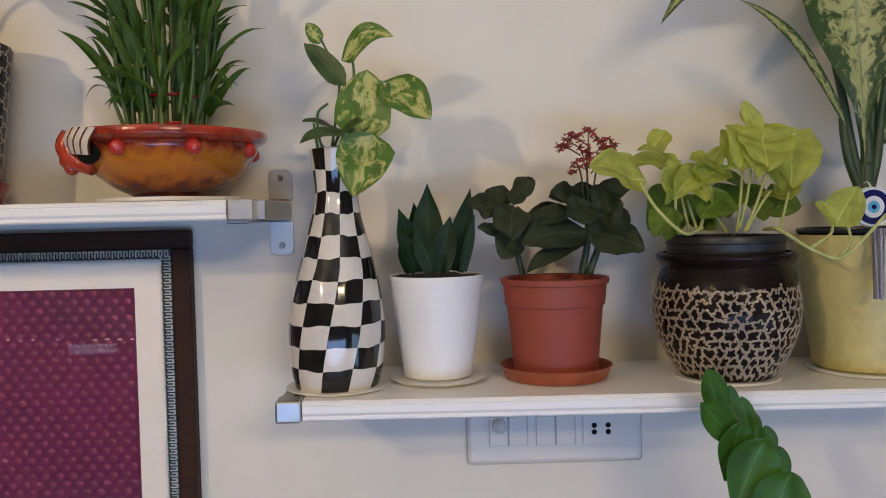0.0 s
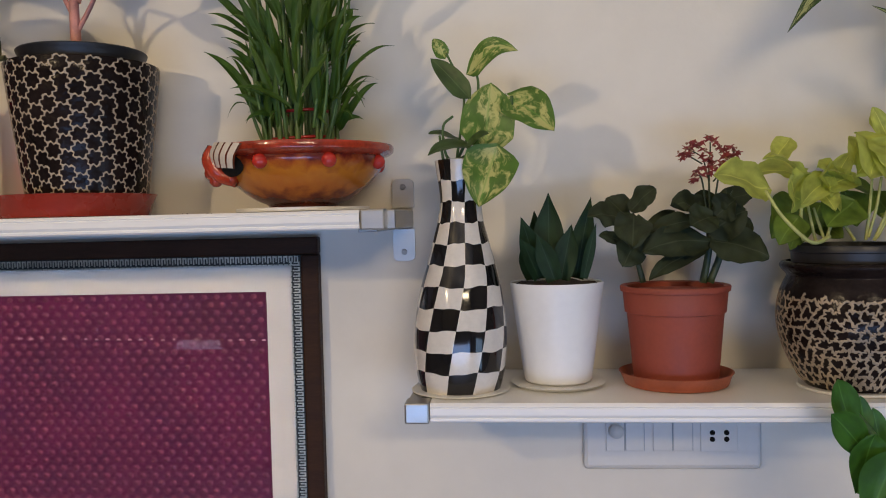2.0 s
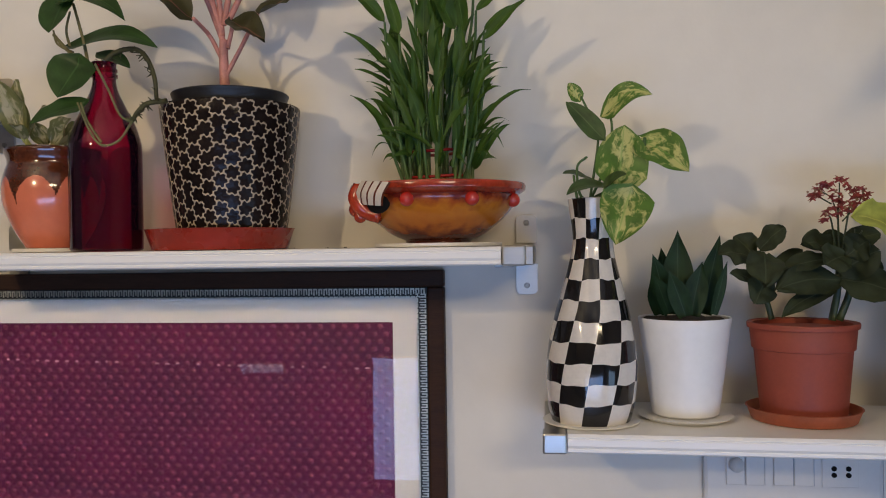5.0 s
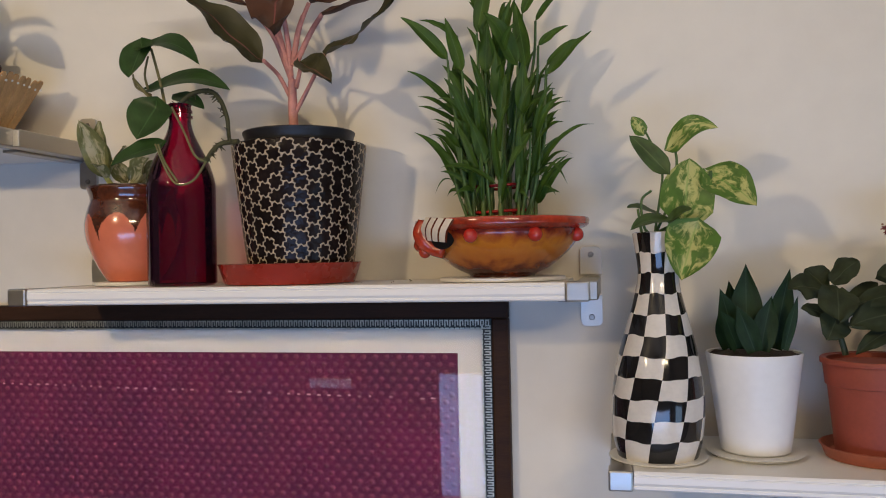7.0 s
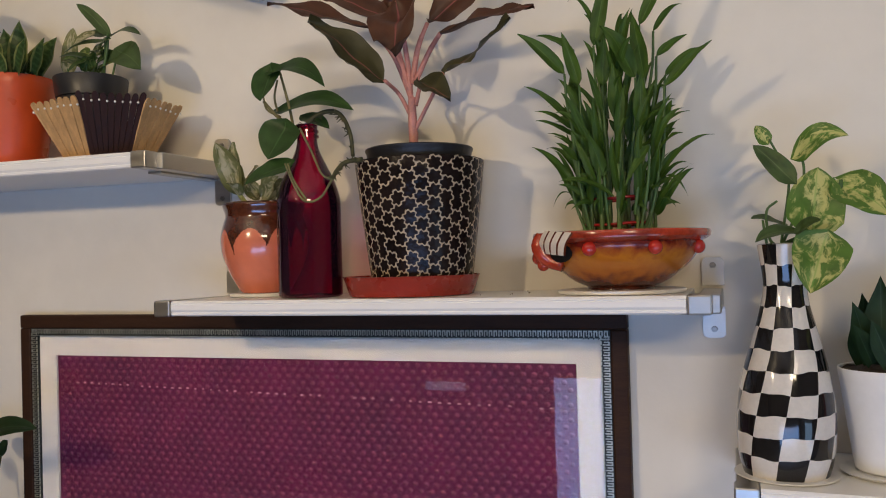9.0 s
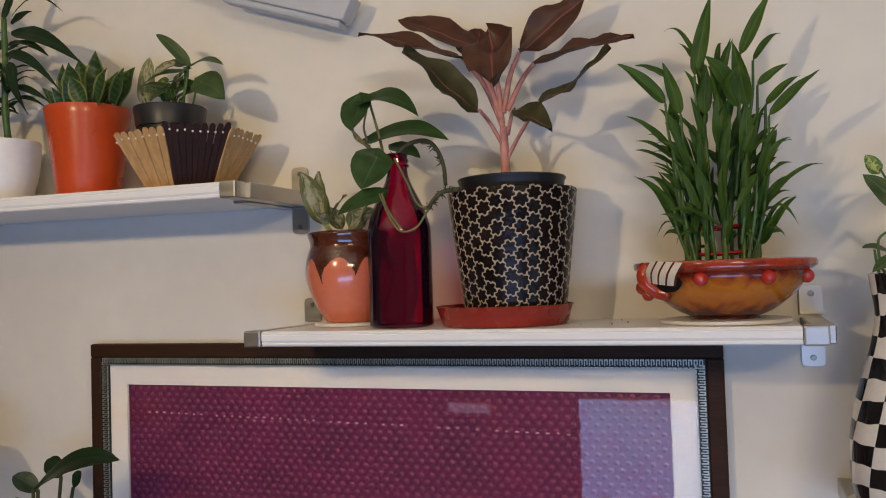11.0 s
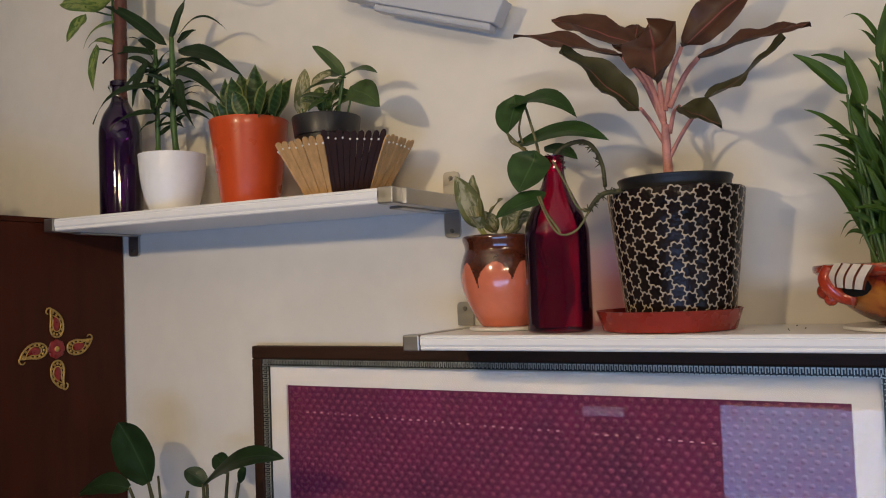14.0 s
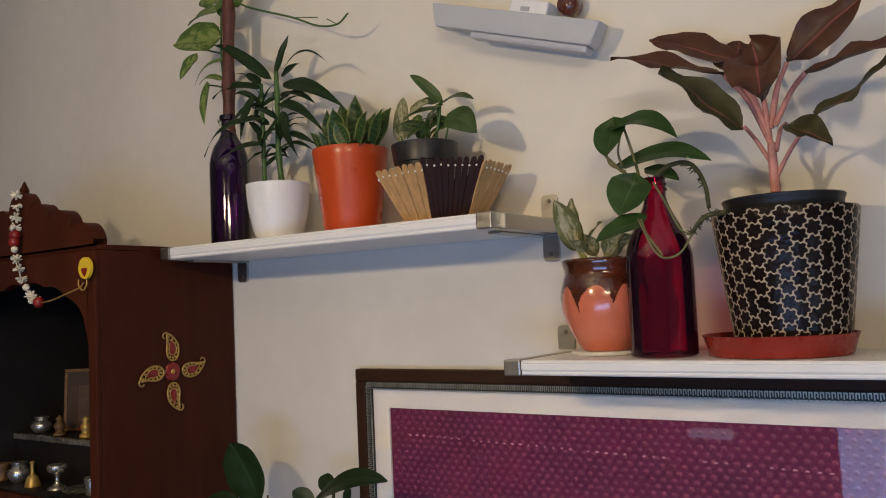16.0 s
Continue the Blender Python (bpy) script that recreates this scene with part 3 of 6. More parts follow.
# ---- framed picture ----
def picture():
    ob = thing("framed_picture", "dark brown framed plum silk textile with cream mat behind glass", "picture", (0, 0, 0))
    x0, x1, z1, z0 = -1.504, -0.3035, 1.517, 0.70
    w, yf = 0.026, 1.178
    for name, dims in (("frame_rail", (x0, x1, z1 - w, z1)), ("frame_rail", (x0, x1, z0, z0 + w)), ("frame_stile", (x0, x0 + w, z0 + w, z1 - w)), ("frame_stile", (x1 - w, x1, z0 + w, z1 - w))):
        box_part(name, M_FRAME, ob, dims[0], dims[1], yf, 1.1995, dims[2], dims[3], 0.003)
    s = 0.0155
    a0, a1, c1, c0 = x0 + w, x1 - w, z1 - w, z0 + w
    for dims in ((a0, a1, c1 - s, c1), (a0, a1, c0, c0 + s), (a0, a0 + s, c0 + s, c1 - s), (a1 - s, a1, c0 + s, c1 - s)):
        box_part("inner_moulding", M_ORN_BED, ob, dims[0], dims[1], yf + 0.003, 1.199, dims[2], dims[3], 0.001)
    # the silvered key pattern on the moulding
    verts, faces = [], []

    def bar(xa, xb, za, zb, ya, yb):
        k = len(verts)
        verts.extend([(x, y, z) for y in (ya, yb) for z in (za, zb) for x in (xa, xb)])
        faces.extend([tuple(k + i for i in f) for f in ((0, 1, 3, 2), (0, 2, 6, 4), (1, 5, 7, 3), (0, 4, 5, 1), (2, 3, 7, 6))])
    pitch, yb, ya = 0.0080, yf + 0.004, yf + 0.0012
    n = int((a1 - a0 - 0.004) / pitch)
    for i in range(n):
        x = a0 + 0.003 + i * pitch
        for zt, zd in ((c1 - 0.0015, -1), (c0 + 0.0015, 1)):
            bar(x, x + 0.0016, *sorted((zt, zt + zd * 0.0104)), ya, yb)
            bar(x + 0.0016, x + 0.0058, *sorted((zt, zt + zd * 0.0022)), ya, yb)
            bar(x + 0.0042, x + 0.0058, *sorted((zt + zd * 0.0022, zt + zd * 0.0086)), ya, yb)
            bar(x + 0.0005, x + 0.007, *sorted((zt + zd * 0.0122, zt + zd * 0.0138)), ya, yb)
    n = int((c1 - c0 - 0.03) / pitch)
    for i in range(n):
        z = c1 - 0.016 - i * pitch
        for xt, xd in ((a0 + 0.0015, 1), (a1 - 0.0015, -1)):
            bar(*sorted((xt, xt + xd * 0.0104)), z, z + 0.0016, ya, yb)
            bar(*sorted((xt, xt + xd * 0.0022)), z + 0.0016, z + 0.0058, ya, yb)
            bar(*sorted((xt + xd * 0.0022, xt + xd * 0.0086)), z + 0.0042, z + 0.0058, ya, yb)
            bar(*sorted((xt + xd * 0.0122, xt + xd * 0.0138)), z + 0.0005, z + 0.007, ya, yb)
    orn = add_mesh("key_pattern", verts, faces, M_ORN, ob, "antique silver key pattern")
    orn["kind"] = "stuff"
    b0, b1, d1, d0 = a0 + s, a1 - s, c1 - s, c0 + s
    art = (-1.4215, -0.3845, 0.79, 1.437)
    bm = bmesh.new()
    box(bm, b0, b1, 1.188, 1.1985, art[3], d1)
    box(bm, b0, b1, 1.188, 1.1985, d0, art[2])
    box(bm, b0, art[0], 1.188, 1.1985, art[2], art[3])
    box(bm, art[1], b1, 1.188, 1.1985, art[2], art[3])
    part("mat", bm, M_MAT, ob, "cream mat board")
    box_part("textile", M_ART, ob, art[0], art[1], 1.1925, 1.1984, art[2], art[3], 0, "plum silk with woven dots")
    verts, faces = [], []
    px, pz = 0.0190, 0.0117
    for j in range(int((art[3] - art[2]) / pz)):
        for i in range(int((art[1] - art[0]) / px)):
            cx = art[0] + px * (i + 0.5 + (0.5 if j % 2 else 0)) + random.uniform(-0.0006, 0.0006)
            cz = art[3] - pz * (j + 0.6)
            if cx > art[1] - 0.006:
                continue
            k = len(verts)
            r = 0.0054
            for rr, yy in ((1, 1.1926), (0.62, 1.1916)):
                for a in range(6):
                    verts.append((cx + rr * r * math.cos(a * math.pi / 3), yy, cz + rr * r * 0.85 * math.sin(a * math.pi / 3)))
            for a in range(6):
                faces.append((k + a, k + (a + 1) % 6, k + 6 + (a + 1) % 6, k + 6 + a))
            faces.append(tuple(k + 6 + a for a in range(6)))
    dots = add_mesh("woven_texture", verts, faces, M_DOT, ob, "", True)
    dots["kind"] = "stuff"
    # a row of pale dashes, painted reflection glints on the woven dots
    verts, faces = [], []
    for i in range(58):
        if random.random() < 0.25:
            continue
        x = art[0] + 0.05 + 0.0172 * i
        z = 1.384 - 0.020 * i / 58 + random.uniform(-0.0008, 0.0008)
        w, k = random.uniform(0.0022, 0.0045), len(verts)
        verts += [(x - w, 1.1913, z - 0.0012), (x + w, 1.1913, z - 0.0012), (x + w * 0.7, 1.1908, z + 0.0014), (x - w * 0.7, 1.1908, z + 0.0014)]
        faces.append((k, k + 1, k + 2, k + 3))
    painted_glints = add_mesh("painted_glints", verts, faces, M_GLINT, ob, "pale painted reflection glints across the silk")
    painted_glints["kind"] = "stuff"
    pane = box_part("glass_pane", M_PANE, ob, b0, b1, 1.1845, 1.1865, d0, d1)
    pane.visible_shadow = False
    return ob


M_PANE = glass_material("picture_glass", (1, 1, 1), 0.01, 1.29)
picture()


# ---- switch plate ----
def switch_plate():
    ob = thing("switch_plate", "white modular switch plate with a socket and regulator below the shelf", "switch plate", (0.2025, 1.2, 1.215))
    box_part("plate", M_PLATE, ob, -0.126, 0.126, -0.0085, 0.0, -0.045, 0.045, 0.006)
    for x0, w in ((-0.094, 0.026), (-0.066, 0.026), (-0.027, 0.027), (0.0015, 0.027)):
        box_part("rocker", M_PLATE, ob, x0, x0 + w, -0.0115, -0.0085, -0.018, 0.024, 0.001)
        box_part("gap", M_GAP, ob, x0 + w + 0.0004, x0 + w + 0.0014, -0.0095, -0.0085, -0.018, 0.024)
    box_part("socket", M_PLATE, ob, 0.04, 0.092, -0.0105, -0.0085, -0.019, 0.026, 0.001)
    for dx in (0.0565, 0.0765):
        for dz in (-0.001, 0.0085):
            bm = bmesh.new()
            bmesh.ops.create_cone(bm, cap_ends=True, segments=14, radius1=0.0038, radius2=0.0038, depth=0.002, matrix=Matrix.Translation((dx, -0.0104, dz)) @ pose(0, 0, 0, 90))
            part("pin_hole", bm, M_HOLE, ob)
    bm = bmesh.new()
    bmesh.ops.create_cone(bm, cap_ends=True, segments=24, radius1=0.011, radius2=0.009, depth=0.012, matrix=Matrix.Translation((-0.080, -0.016, 0.012)) @ pose(0, 0, 0, 90))
    part("regulator_knob", bm, M_PLATE, ob, "", True)
    return ob


switch_plate()


# ---- vessels on the lower shelf ----
def shelf_z(x, top, mid, tilt):
    return top - (x - mid) * math.tan(radians(tilt))


def low_z(x):
    return shelf_z(x, SHELF_LOW, 0.2675, 0.35)


def top_z(x):
    return shelf_z(x, SHELF_TOP, -1.4535, 0.4)


def checked_vase():
    o = (-0.092, 1.062, low_z(-0.092) + 0.003)
    ob = thing("vase", "black and white checkered glazed vase holding pothos cuttings", "vase", o)
    prof = smooth_profile([(0.052, 0), (0.0575, 0.022), (0.060, 0.05), (0.0603, 0.068), (0.0592, 0.085), (0.0565, 0.106), (0.0515, 0.133), (0.0445, 0.16), (0.037, 0.187), (0.0305, 0.212), (0.0268, 0.236), (0.0278, 0.256), (0.031, 0.276), (0.034, 0.294)], 4)
    prof += [(0.0295, 0.2955), (0.0275, 0.293), (0.024, 0.27), (0.023, 0.24), (0.001, 0.239)]
    # eleven rows of ten hand-painted checks, whose columns lean as they rise
    rise, columns = 0.0268, 10
    outer, inner = prof[:-5], prof[-5:]
    heights = sorted({round(rise * k, 5) for k in range(1, 11)} | {round(z, 5) for r, z in outer})

    def radius_at(z):
        for (r0, z0), (r1, z1) in zip(outer, outer[1:]):
            if z0 <= z <= z1:
                return r0 + (r1 - r0) * (z - z0) / max(z1 - z0, 1e-6)
        return outer[-1][0]
    turned = [(radius_at(z), z) for z in heights] + inner

    def pick(a, z, i, j):
        if j >= len(heights) - 1:
            return 1 if j == len(heights) - 1 and int(a * columns) % 2 else 0
        row = min(int(z / rise), 10)
        col = math.floor((a * 360 - 276 + 22) / 36)
        return 1 if (col + row) % 2 == 0 else 0
    body = lathe("body", turned, None, ob, n=180, pick=pick, mats=[M_CHECK_W, M_CHECK_B])
    for v in body.data.vertices:
        a, r = math.atan2(v.co.y, v.co.x), math.hypot(v.co.x, v.co.y)
        twist = a + 3.0 * min(v.co.z, 0.15) + 0.7 * max(0.0, v.co.z - 0.15)
        v.co.x, v.co.y = r * math.cos(twist) + 0.024 * v.co.z, r * math.sin(twist)
        if 0.004 < v.co.z < 0.285:
            v.co.z += 0.0012 * math.sin(5 * a + 61 * v.co.z) + 0.0006 * math.sin(13 * a + 200 * v.co.z)
    for i, r in enumerate(VASE_LEAVES):
        leaf(r, L_POTHOS_G if i in (2, 6, 7, 8) else L_POTHOS, ob, "heart", 0.3, origin=o, wide=0.95, wave=0.09)
    stems(VASE_STEMS, M_STEM_G, ob, o)


def potted(name, label, o, prof, mat, soil_r, soil_z, group="potted plants", n=56, pot_label=""):
    ob = thing(name, label, "potted plant", o, group)
    lathe("pot", prof, mat, ob, pot_label, n)
    if soil_r:
        soil(ob, soil_r, soil_z)
    return ob


def crackle_net(parent, radius, z0, z1, around, jitter, zigzag, width, lift=0.0007):
    """A raised net of wavering cream lines round black cells, laid over a turned pot."""
    verts, faces = [], []
    rows = max(2, int(round((z1 - z0) / (2 * math.pi * radius((z0 + z1) / 2) / around * 0.866))))
    dz = (z1 - z0) / rows

    def place(u, v):
        """Grid place (cells round, rows up) to angle and height, pushed about a little."""
        p = noise.noise_vector((3.1 * math.cos(u * 2 * math.pi / around) * 4, 3.1 * math.sin(u * 2 * math.pi / around) * 4, v * 1.3))
        return u + p.x * jitter, v + p.y * jitter

    def on_pot(u, v, up):
        z = min(max(z0 + v * dz, z0 - dz * 0.4), z1 + dz * 0.4)
        a = 2 * math.pi * u / around
        r = radius(z) + up
        return (r * math.cos(a), r * math.sin(a), z)
    for j in range(rows + 1):
        for i in range(around):
            uc, vc = i + (0.5 if j % 2 else 0), j + 0.0
            corner = [(uc + 0.5774 * math.sin(k * math.pi / 3), vc + 0.6667 * math.cos(k * math.pi / 3)) for k in range(6)]
            for k in range(3):
                (ua, va), (ub, vb) = place(*corner[k]), place(*corner[k + 1])
                if max(va, vb) > rows + 0.3 or min(va, vb) < -0.35:
                    continue
                if random.random() < 0.07:
                    continue
                du, dv = ub - ua, (vb - va) * 0.866
                ln = math.hypot(du, dv) or 1e-6
                nu, nv = -dv / ln, du / ln
                n = 6
                start = len(verts)
                phase = random.choice((-1, 1))
                for s in range(n + 1):
                    f = s / n
                    off = zigzag * phase * math.sin(f * math.pi * 2) + random.uniform(-0.3, 0.3) * zigzag
                    if s in (0, n):
                        off = 0
                    u, v = ua + (ub - ua) * f + nu * off, va + (vb - va) * f + nv * off / 0.866
                    w = width * around / (2 * math.pi * radius(z0 + min(max(v, 0), rows) * dz)) * random.uniform(0.6, 1.35)
                    verts.append(on_pot(u - nu * w * 0.5, v - nv * w * 0.5 / 0.866, 0.0))
                    verts.append(on_pot(u, v, lift))
                    verts.append(on_pot(u + nu * w * 0.5, v + nv * w * 0.5 / 0.866, 0.0))
                for s in range(n):
                    q = start + 3 * s
                    faces += [(q, q + 3, q + 4, q + 1), (q + 1, q + 4, q + 5, q + 2)]
    ob = add_mesh("crackle_net", verts, faces, M_CREAM_D, parent, "raised net of tan lines", True)
    ob["kind"] = "stuff"


def star_net(parent, radius, z0, z1, around, pitch, zigzag, width, lift=0.0007):
    """A raised net of cream lines whose kinks make each black cell a six-pointed star."""
    verts, faces = [], []
    rows = int((z1 - z0) / pitch) + 2

    def on_pot(u, v, up):
        z = z0 + v * pitch
        a = 2 * math.pi * u / around
        r = radius(z) + up
        return (r * math.cos(a), r * math.sin(a), z)
    for i in range(around):
        for j in range(-1, rows):
            vc = j + (0.5 if i % 2 else 0)
            for k in range(3):
                ends = []
                for c in (k, k + 1):
                    u, v = i + 0.667 * math.cos(c * math.pi / 3), vc + 0.577 * math.sin(c * math.pi / 3)
                    p = noise.noise_vector((u * 0.9, v * 0.9, 4.0)) * 0.09
                    ends.append((u + p.x, v + p.y))
                (ua, va), (ub, vb) = ends
                top = (z1 - z0) / pitch
                if max(va, vb) > top or min(va, vb) < 0.0 or random.random() < 0.035:
                    continue
                du, dv = (ub - ua) * 0.866, vb - va
                ln = math.hypot(du, dv)
                nu, nv = -dv / ln, du / ln
                start = len(verts)
                for f, off, fat in ((0, 0, 1.5), (0.16, 0.35, 1.15), (0.33, 1, 1.0), (0.42, 0.7, 0.95), (0.58, -0.7, 0.95), (0.67, -1, 1.0), (0.84, -0.35, 1.15), (1, 0, 1.5)):
                    h = off * zigzag * random.uniform(0.8, 1.2)
                    u, v = ua + (ub - ua) * f + nu * h / 0.866, va + (vb - va) * f + nv * h
                    w = width / pitch * fat * random.uniform(0.85, 1.15) * 0.5
                    verts.append(on_pot(u - nu * w / 0.866, v - nv * w, 0.0))
                    verts.append(on_pot(u, v, lift))
                    verts.append(on_pot(u + nu * w / 0.866, v + nv * w, 0.0))
                for q in range(start, start + 21, 3):
                    faces += [(q, q + 3, q + 4, q + 1), (q + 1, q + 4, q + 5, q + 2)]
    ob = add_mesh("star_net", verts, faces, M_CREAM, parent, "raised net of cream lines", True)
    ob["kind"] = "stuff"


# foot, tip, width, arch and turn of each leaf; radius and course of each stem
VASE_LEAVES = [
    (-0.102, 1.050, 1.744, -0.116, 1.050, 1.768, 0.017, 0.08, 30),
    (-0.070, 1.050, 1.724, -0.010, 1.030, 1.745, 0.029, 0.34, 20),
    (-0.074, 1.040, 1.693, -0.120, 1.050, 1.743, 0.024, 0.06, 20),
    (-0.052, 1.030, 1.626, -0.044, 1.050, 1.709, 0.059, 0.08, 12),
    (-0.021, 1.050, 1.691, 0.033, 1.020, 1.643, 0.047, 0.12, 25),
    (-0.039, 1.020, 1.623, -0.061, 1.000, 1.552, 0.058, 0.12, 10),
    (-0.075, 1.030, 1.630, -0.122, 1.000, 1.616, 0.021, 0.15, 50),
    (-0.083, 1.070, 1.639, -0.125, 1.050, 1.648, 0.021, 0.1, 60),
    (-0.074, 1.020, 1.629, -0.047, 1.000, 1.641, 0.021, 0.1, 45),
]
VASE_STEMS = [
    (0.0018, [(-0.09, 1.05, 1.612), (-0.078, 1.05, 1.695), (-0.089, 1.05, 1.725), (-0.1, 1.05, 1.749)]),
    (0.002, [(-0.089, 1.05, 1.612), (-0.066, 1.05, 1.663), (-0.06, 1.05, 1.706), (-0.064, 1.05, 1.729)]),
    (0.002, [(-0.097, 1.05, 1.612), (-0.104, 1.05, 1.623), (-0.106, 1.05, 1.656), (-0.093, 1.05, 1.669)]),
    (0.003, [(-0.088, 1.05, 1.612), (-0.052, 1.05, 1.63), (-0.03, 1.05, 1.649), (-0.02, 1.05, 1.675), (-0.018, 1.05, 1.692)]),
    (0.002, [(-0.107, 1.05, 1.615), (-0.109, 1.05, 1.629), (-0.111, 1.05, 1.645)]),
]
SNAKE_LEAVES = [
    (0.025, 1.07, 1.458, 0.027, 1.08, 1.57, 0.041, 0.02, 0.0),
    (0.013, 1.07, 1.459, -0.01, 1.05, 1.539, 0.029, 0.06, 10.0),
    (0.017, 1.1, 1.456, 0.009, 1.11, 1.547, 0.032, 0.03, 0.0),
    (0.061, 1.09, 1.456, 0.082, 1.08, 1.563, 0.03, 0.02, 0.0),
    (0.013, 1.06, 1.459, -0.012, 1.03, 1.512, 0.023, 0.08, 20.0),
    (0.04, 1.06, 1.457, 0.055, 1.06, 1.528, 0.031, 0.03, 0.0),
    (0.069, 1.06, 1.458, 0.085, 1.05, 1.529, 0.014, 0.05, 0.0),
    (0.005, 1.09, 1.456, -0.008, 1.09, 1.505, 0.024, 0.05, 10.0),
    (0.032, 1.05, 1.456, 0.009, 1.04, 1.518, 0.027, 0.05, 5.0),
]
KALANCHOE_LEAVES = [
    (0.132, 1.08, 1.543, 0.162, 1.07, 1.572, 0.027, 0.1, 50.0),
    (0.126, 1.08, 1.534, 0.075, 1.06, 1.538, 0.03, 0.1, 40.0),
    (0.136, 1.06, 1.504, 0.117, 1.04, 1.474, 0.031, 0.1, 20.0),
    (0.134, 1.06, 1.54, 0.125, 1.02, 1.496, 0.036, 0.15, 15.0),
    (0.13, 1.09, 1.534, 0.104, 1.1, 1.561, 0.027, 0.1, 30.0),
    (0.131, 1.07, 1.497, 0.088, 1.05, 1.513, 0.017, 0.1, 40.0),
    (0.147, 1.1, 1.496, 0.193, 1.1, 1.542, 0.02, 0.1, 40.0),
    (0.228, 1.06, 1.502, 0.138, 1.02, 1.492, 0.035, 0.12, 30.0),
    (0.222, 1.06, 1.492, 0.146, 1.03, 1.457, 0.02, 0.12, 30.0),
    (0.228, 1.06, 1.502, 0.294, 1.04, 1.481, 0.043, 0.15, 35.0),
    (0.233, 1.08, 1.541, 0.18, 1.06, 1.55, 0.032, 0.12, 45.0),
]
KALANCHOE_LEAVES_B = [
    (0.231, 1.07, 1.528, 0.147, 1.04, 1.514, 0.024, 0.1, 45.0),
    (0.241, 1.1, 1.545, 0.292, 1.1, 1.561, 0.028, 0.12, 45.0),
    (0.228, 1.06, 1.512, 0.264, 1.03, 1.54, 0.04, 0.1, 20.0),
    (0.235, 1.09, 1.528, 0.224, 1.1, 1.567, 0.029, 0.05, 10.0),
    (0.252, 1.09, 1.531, 0.286, 1.08, 1.513, 0.028, 0.1, 40.0),
    (0.23, 1.05, 1.534, 0.195, 1.02, 1.522, 0.033, 0.1, 25.0),
    (0.233, 1.05, 1.534, 0.252, 1.03, 1.553, 0.03, 0.1, 25.0),
]
KALANCHOE_STEMS = [
    (0.004, [(0.147, 1.08, 1.45), (0.138, 1.08, 1.49), (0.134, 1.08, 1.54)]),
    (0.005, [(0.223, 1.08, 1.448), (0.231, 1.08, 1.491), (0.233, 1.08, 1.538)]),
    (0.005, [(0.232, 1.08, 1.448), (0.246, 1.08, 1.491), (0.236, 1.08, 1.531)]),
    (0.0015, [(0.233, 1.08, 1.535), (0.232, 1.08, 1.578), (0.232, 1.08, 1.595)]),
    (0.0013, [(0.236, 1.08, 1.535), (0.244, 1.08, 1.584), (0.247, 1.08, 1.601)]),
    (0.0013, [(0.229, 1.08, 1.535), (0.223, 1.08, 1.581), (0.215, 1.08, 1.587)]),
    (0.001, [(0.232, 1.08, 1.578), (0.224, 1.08, 1.608), (0.207, 1.08, 1.62)]),
    (0.001, [(0.237, 1.08, 1.578), (0.257, 1.08, 1.601), (0.264, 1.08, 1.616)]),
    (0.001, [(0.232, 1.08, 1.591), (0.234, 1.08, 1.618), (0.234, 1.08, 1.629)]),
    (0.001, [(0.224, 1.08, 1.601), (0.204, 1.08, 1.613), (0.194, 1.08, 1.613)]),
    (0.0013, [(0.253, 1.08, 1.537), (0.253, 1.08, 1.568)]),
    (0.0013, [(0.246, 1.08, 1.538), (0.262, 1.08, 1.566)]),
]
KALANCHOE_FLOWERS = [
    (0.004, [(0.192, 1.07, 1.612), (0.204, 1.07, 1.619), (0.206, 1.07, 1.624), (0.219, 1.07, 1.623), (0.231, 1.07, 1.631), (0.237, 1.07, 1.628), (0.245, 1.07, 1.618), (0.255, 1.07, 1.617), (0.264, 1.07, 1.615), (0.255, 1.07, 1.6), (0.245, 1.07, 1.6), (0.226, 1.07, 1.614)]),
    (0.004, [(0.23, 1.07, 1.594), (0.213, 1.07, 1.584), (0.217, 1.07, 1.591), (0.25, 1.07, 1.595), (0.26, 1.07, 1.602), (0.235, 1.07, 1.6), (0.222, 1.07, 1.593), (0.242, 1.07, 1.595), (0.229, 1.07, 1.61), (0.257, 1.07, 1.607), (0.204, 1.07, 1.614), (0.252, 1.07, 1.605)]),
]
NEON_LEAVES = [
    (0.446, 1.06, 1.624, 0.426, 1.06, 1.664, 0.014, 0.05, 10.0),
    (0.439, 1.05, 1.623, 0.401, 1.01, 1.574, 0.044, 0.15, 30.0),
    (0.444, 1.04, 1.622, 0.432, 1.0, 1.573, 0.042, 0.15, 25.0),
    (0.491, 1.06, 1.623, 0.469, 1.02, 1.549, 0.043, 0.15, 15.0),
    (0.468, 1.08, 1.629, 0.521, 1.1, 1.612, 0.031, 0.15, 60.0),
    (0.338, 1.04, 1.585, 0.275, 1.0, 1.6, 0.022, 0.12, 60.0),
    (0.286, 1.02, 1.566, 0.214, 0.98, 1.582, 0.031, 0.12, 30.0),
    (0.379, 1.06, 1.575, 0.404, 1.07, 1.609, 0.015, 0.05, 30.0),
    (0.33, 1.03, 1.551, 0.311, 1.0, 1.58, 0.035, 0.1, 30.0),
    (0.382, 1.05, 1.556, 0.349, 1.02, 1.579, 0.038, 0.1, 35.0),
    (0.335, 1.09, 1.629, 0.31, 1.07, 1.601, 0.018, 0.1, 30.0),
]
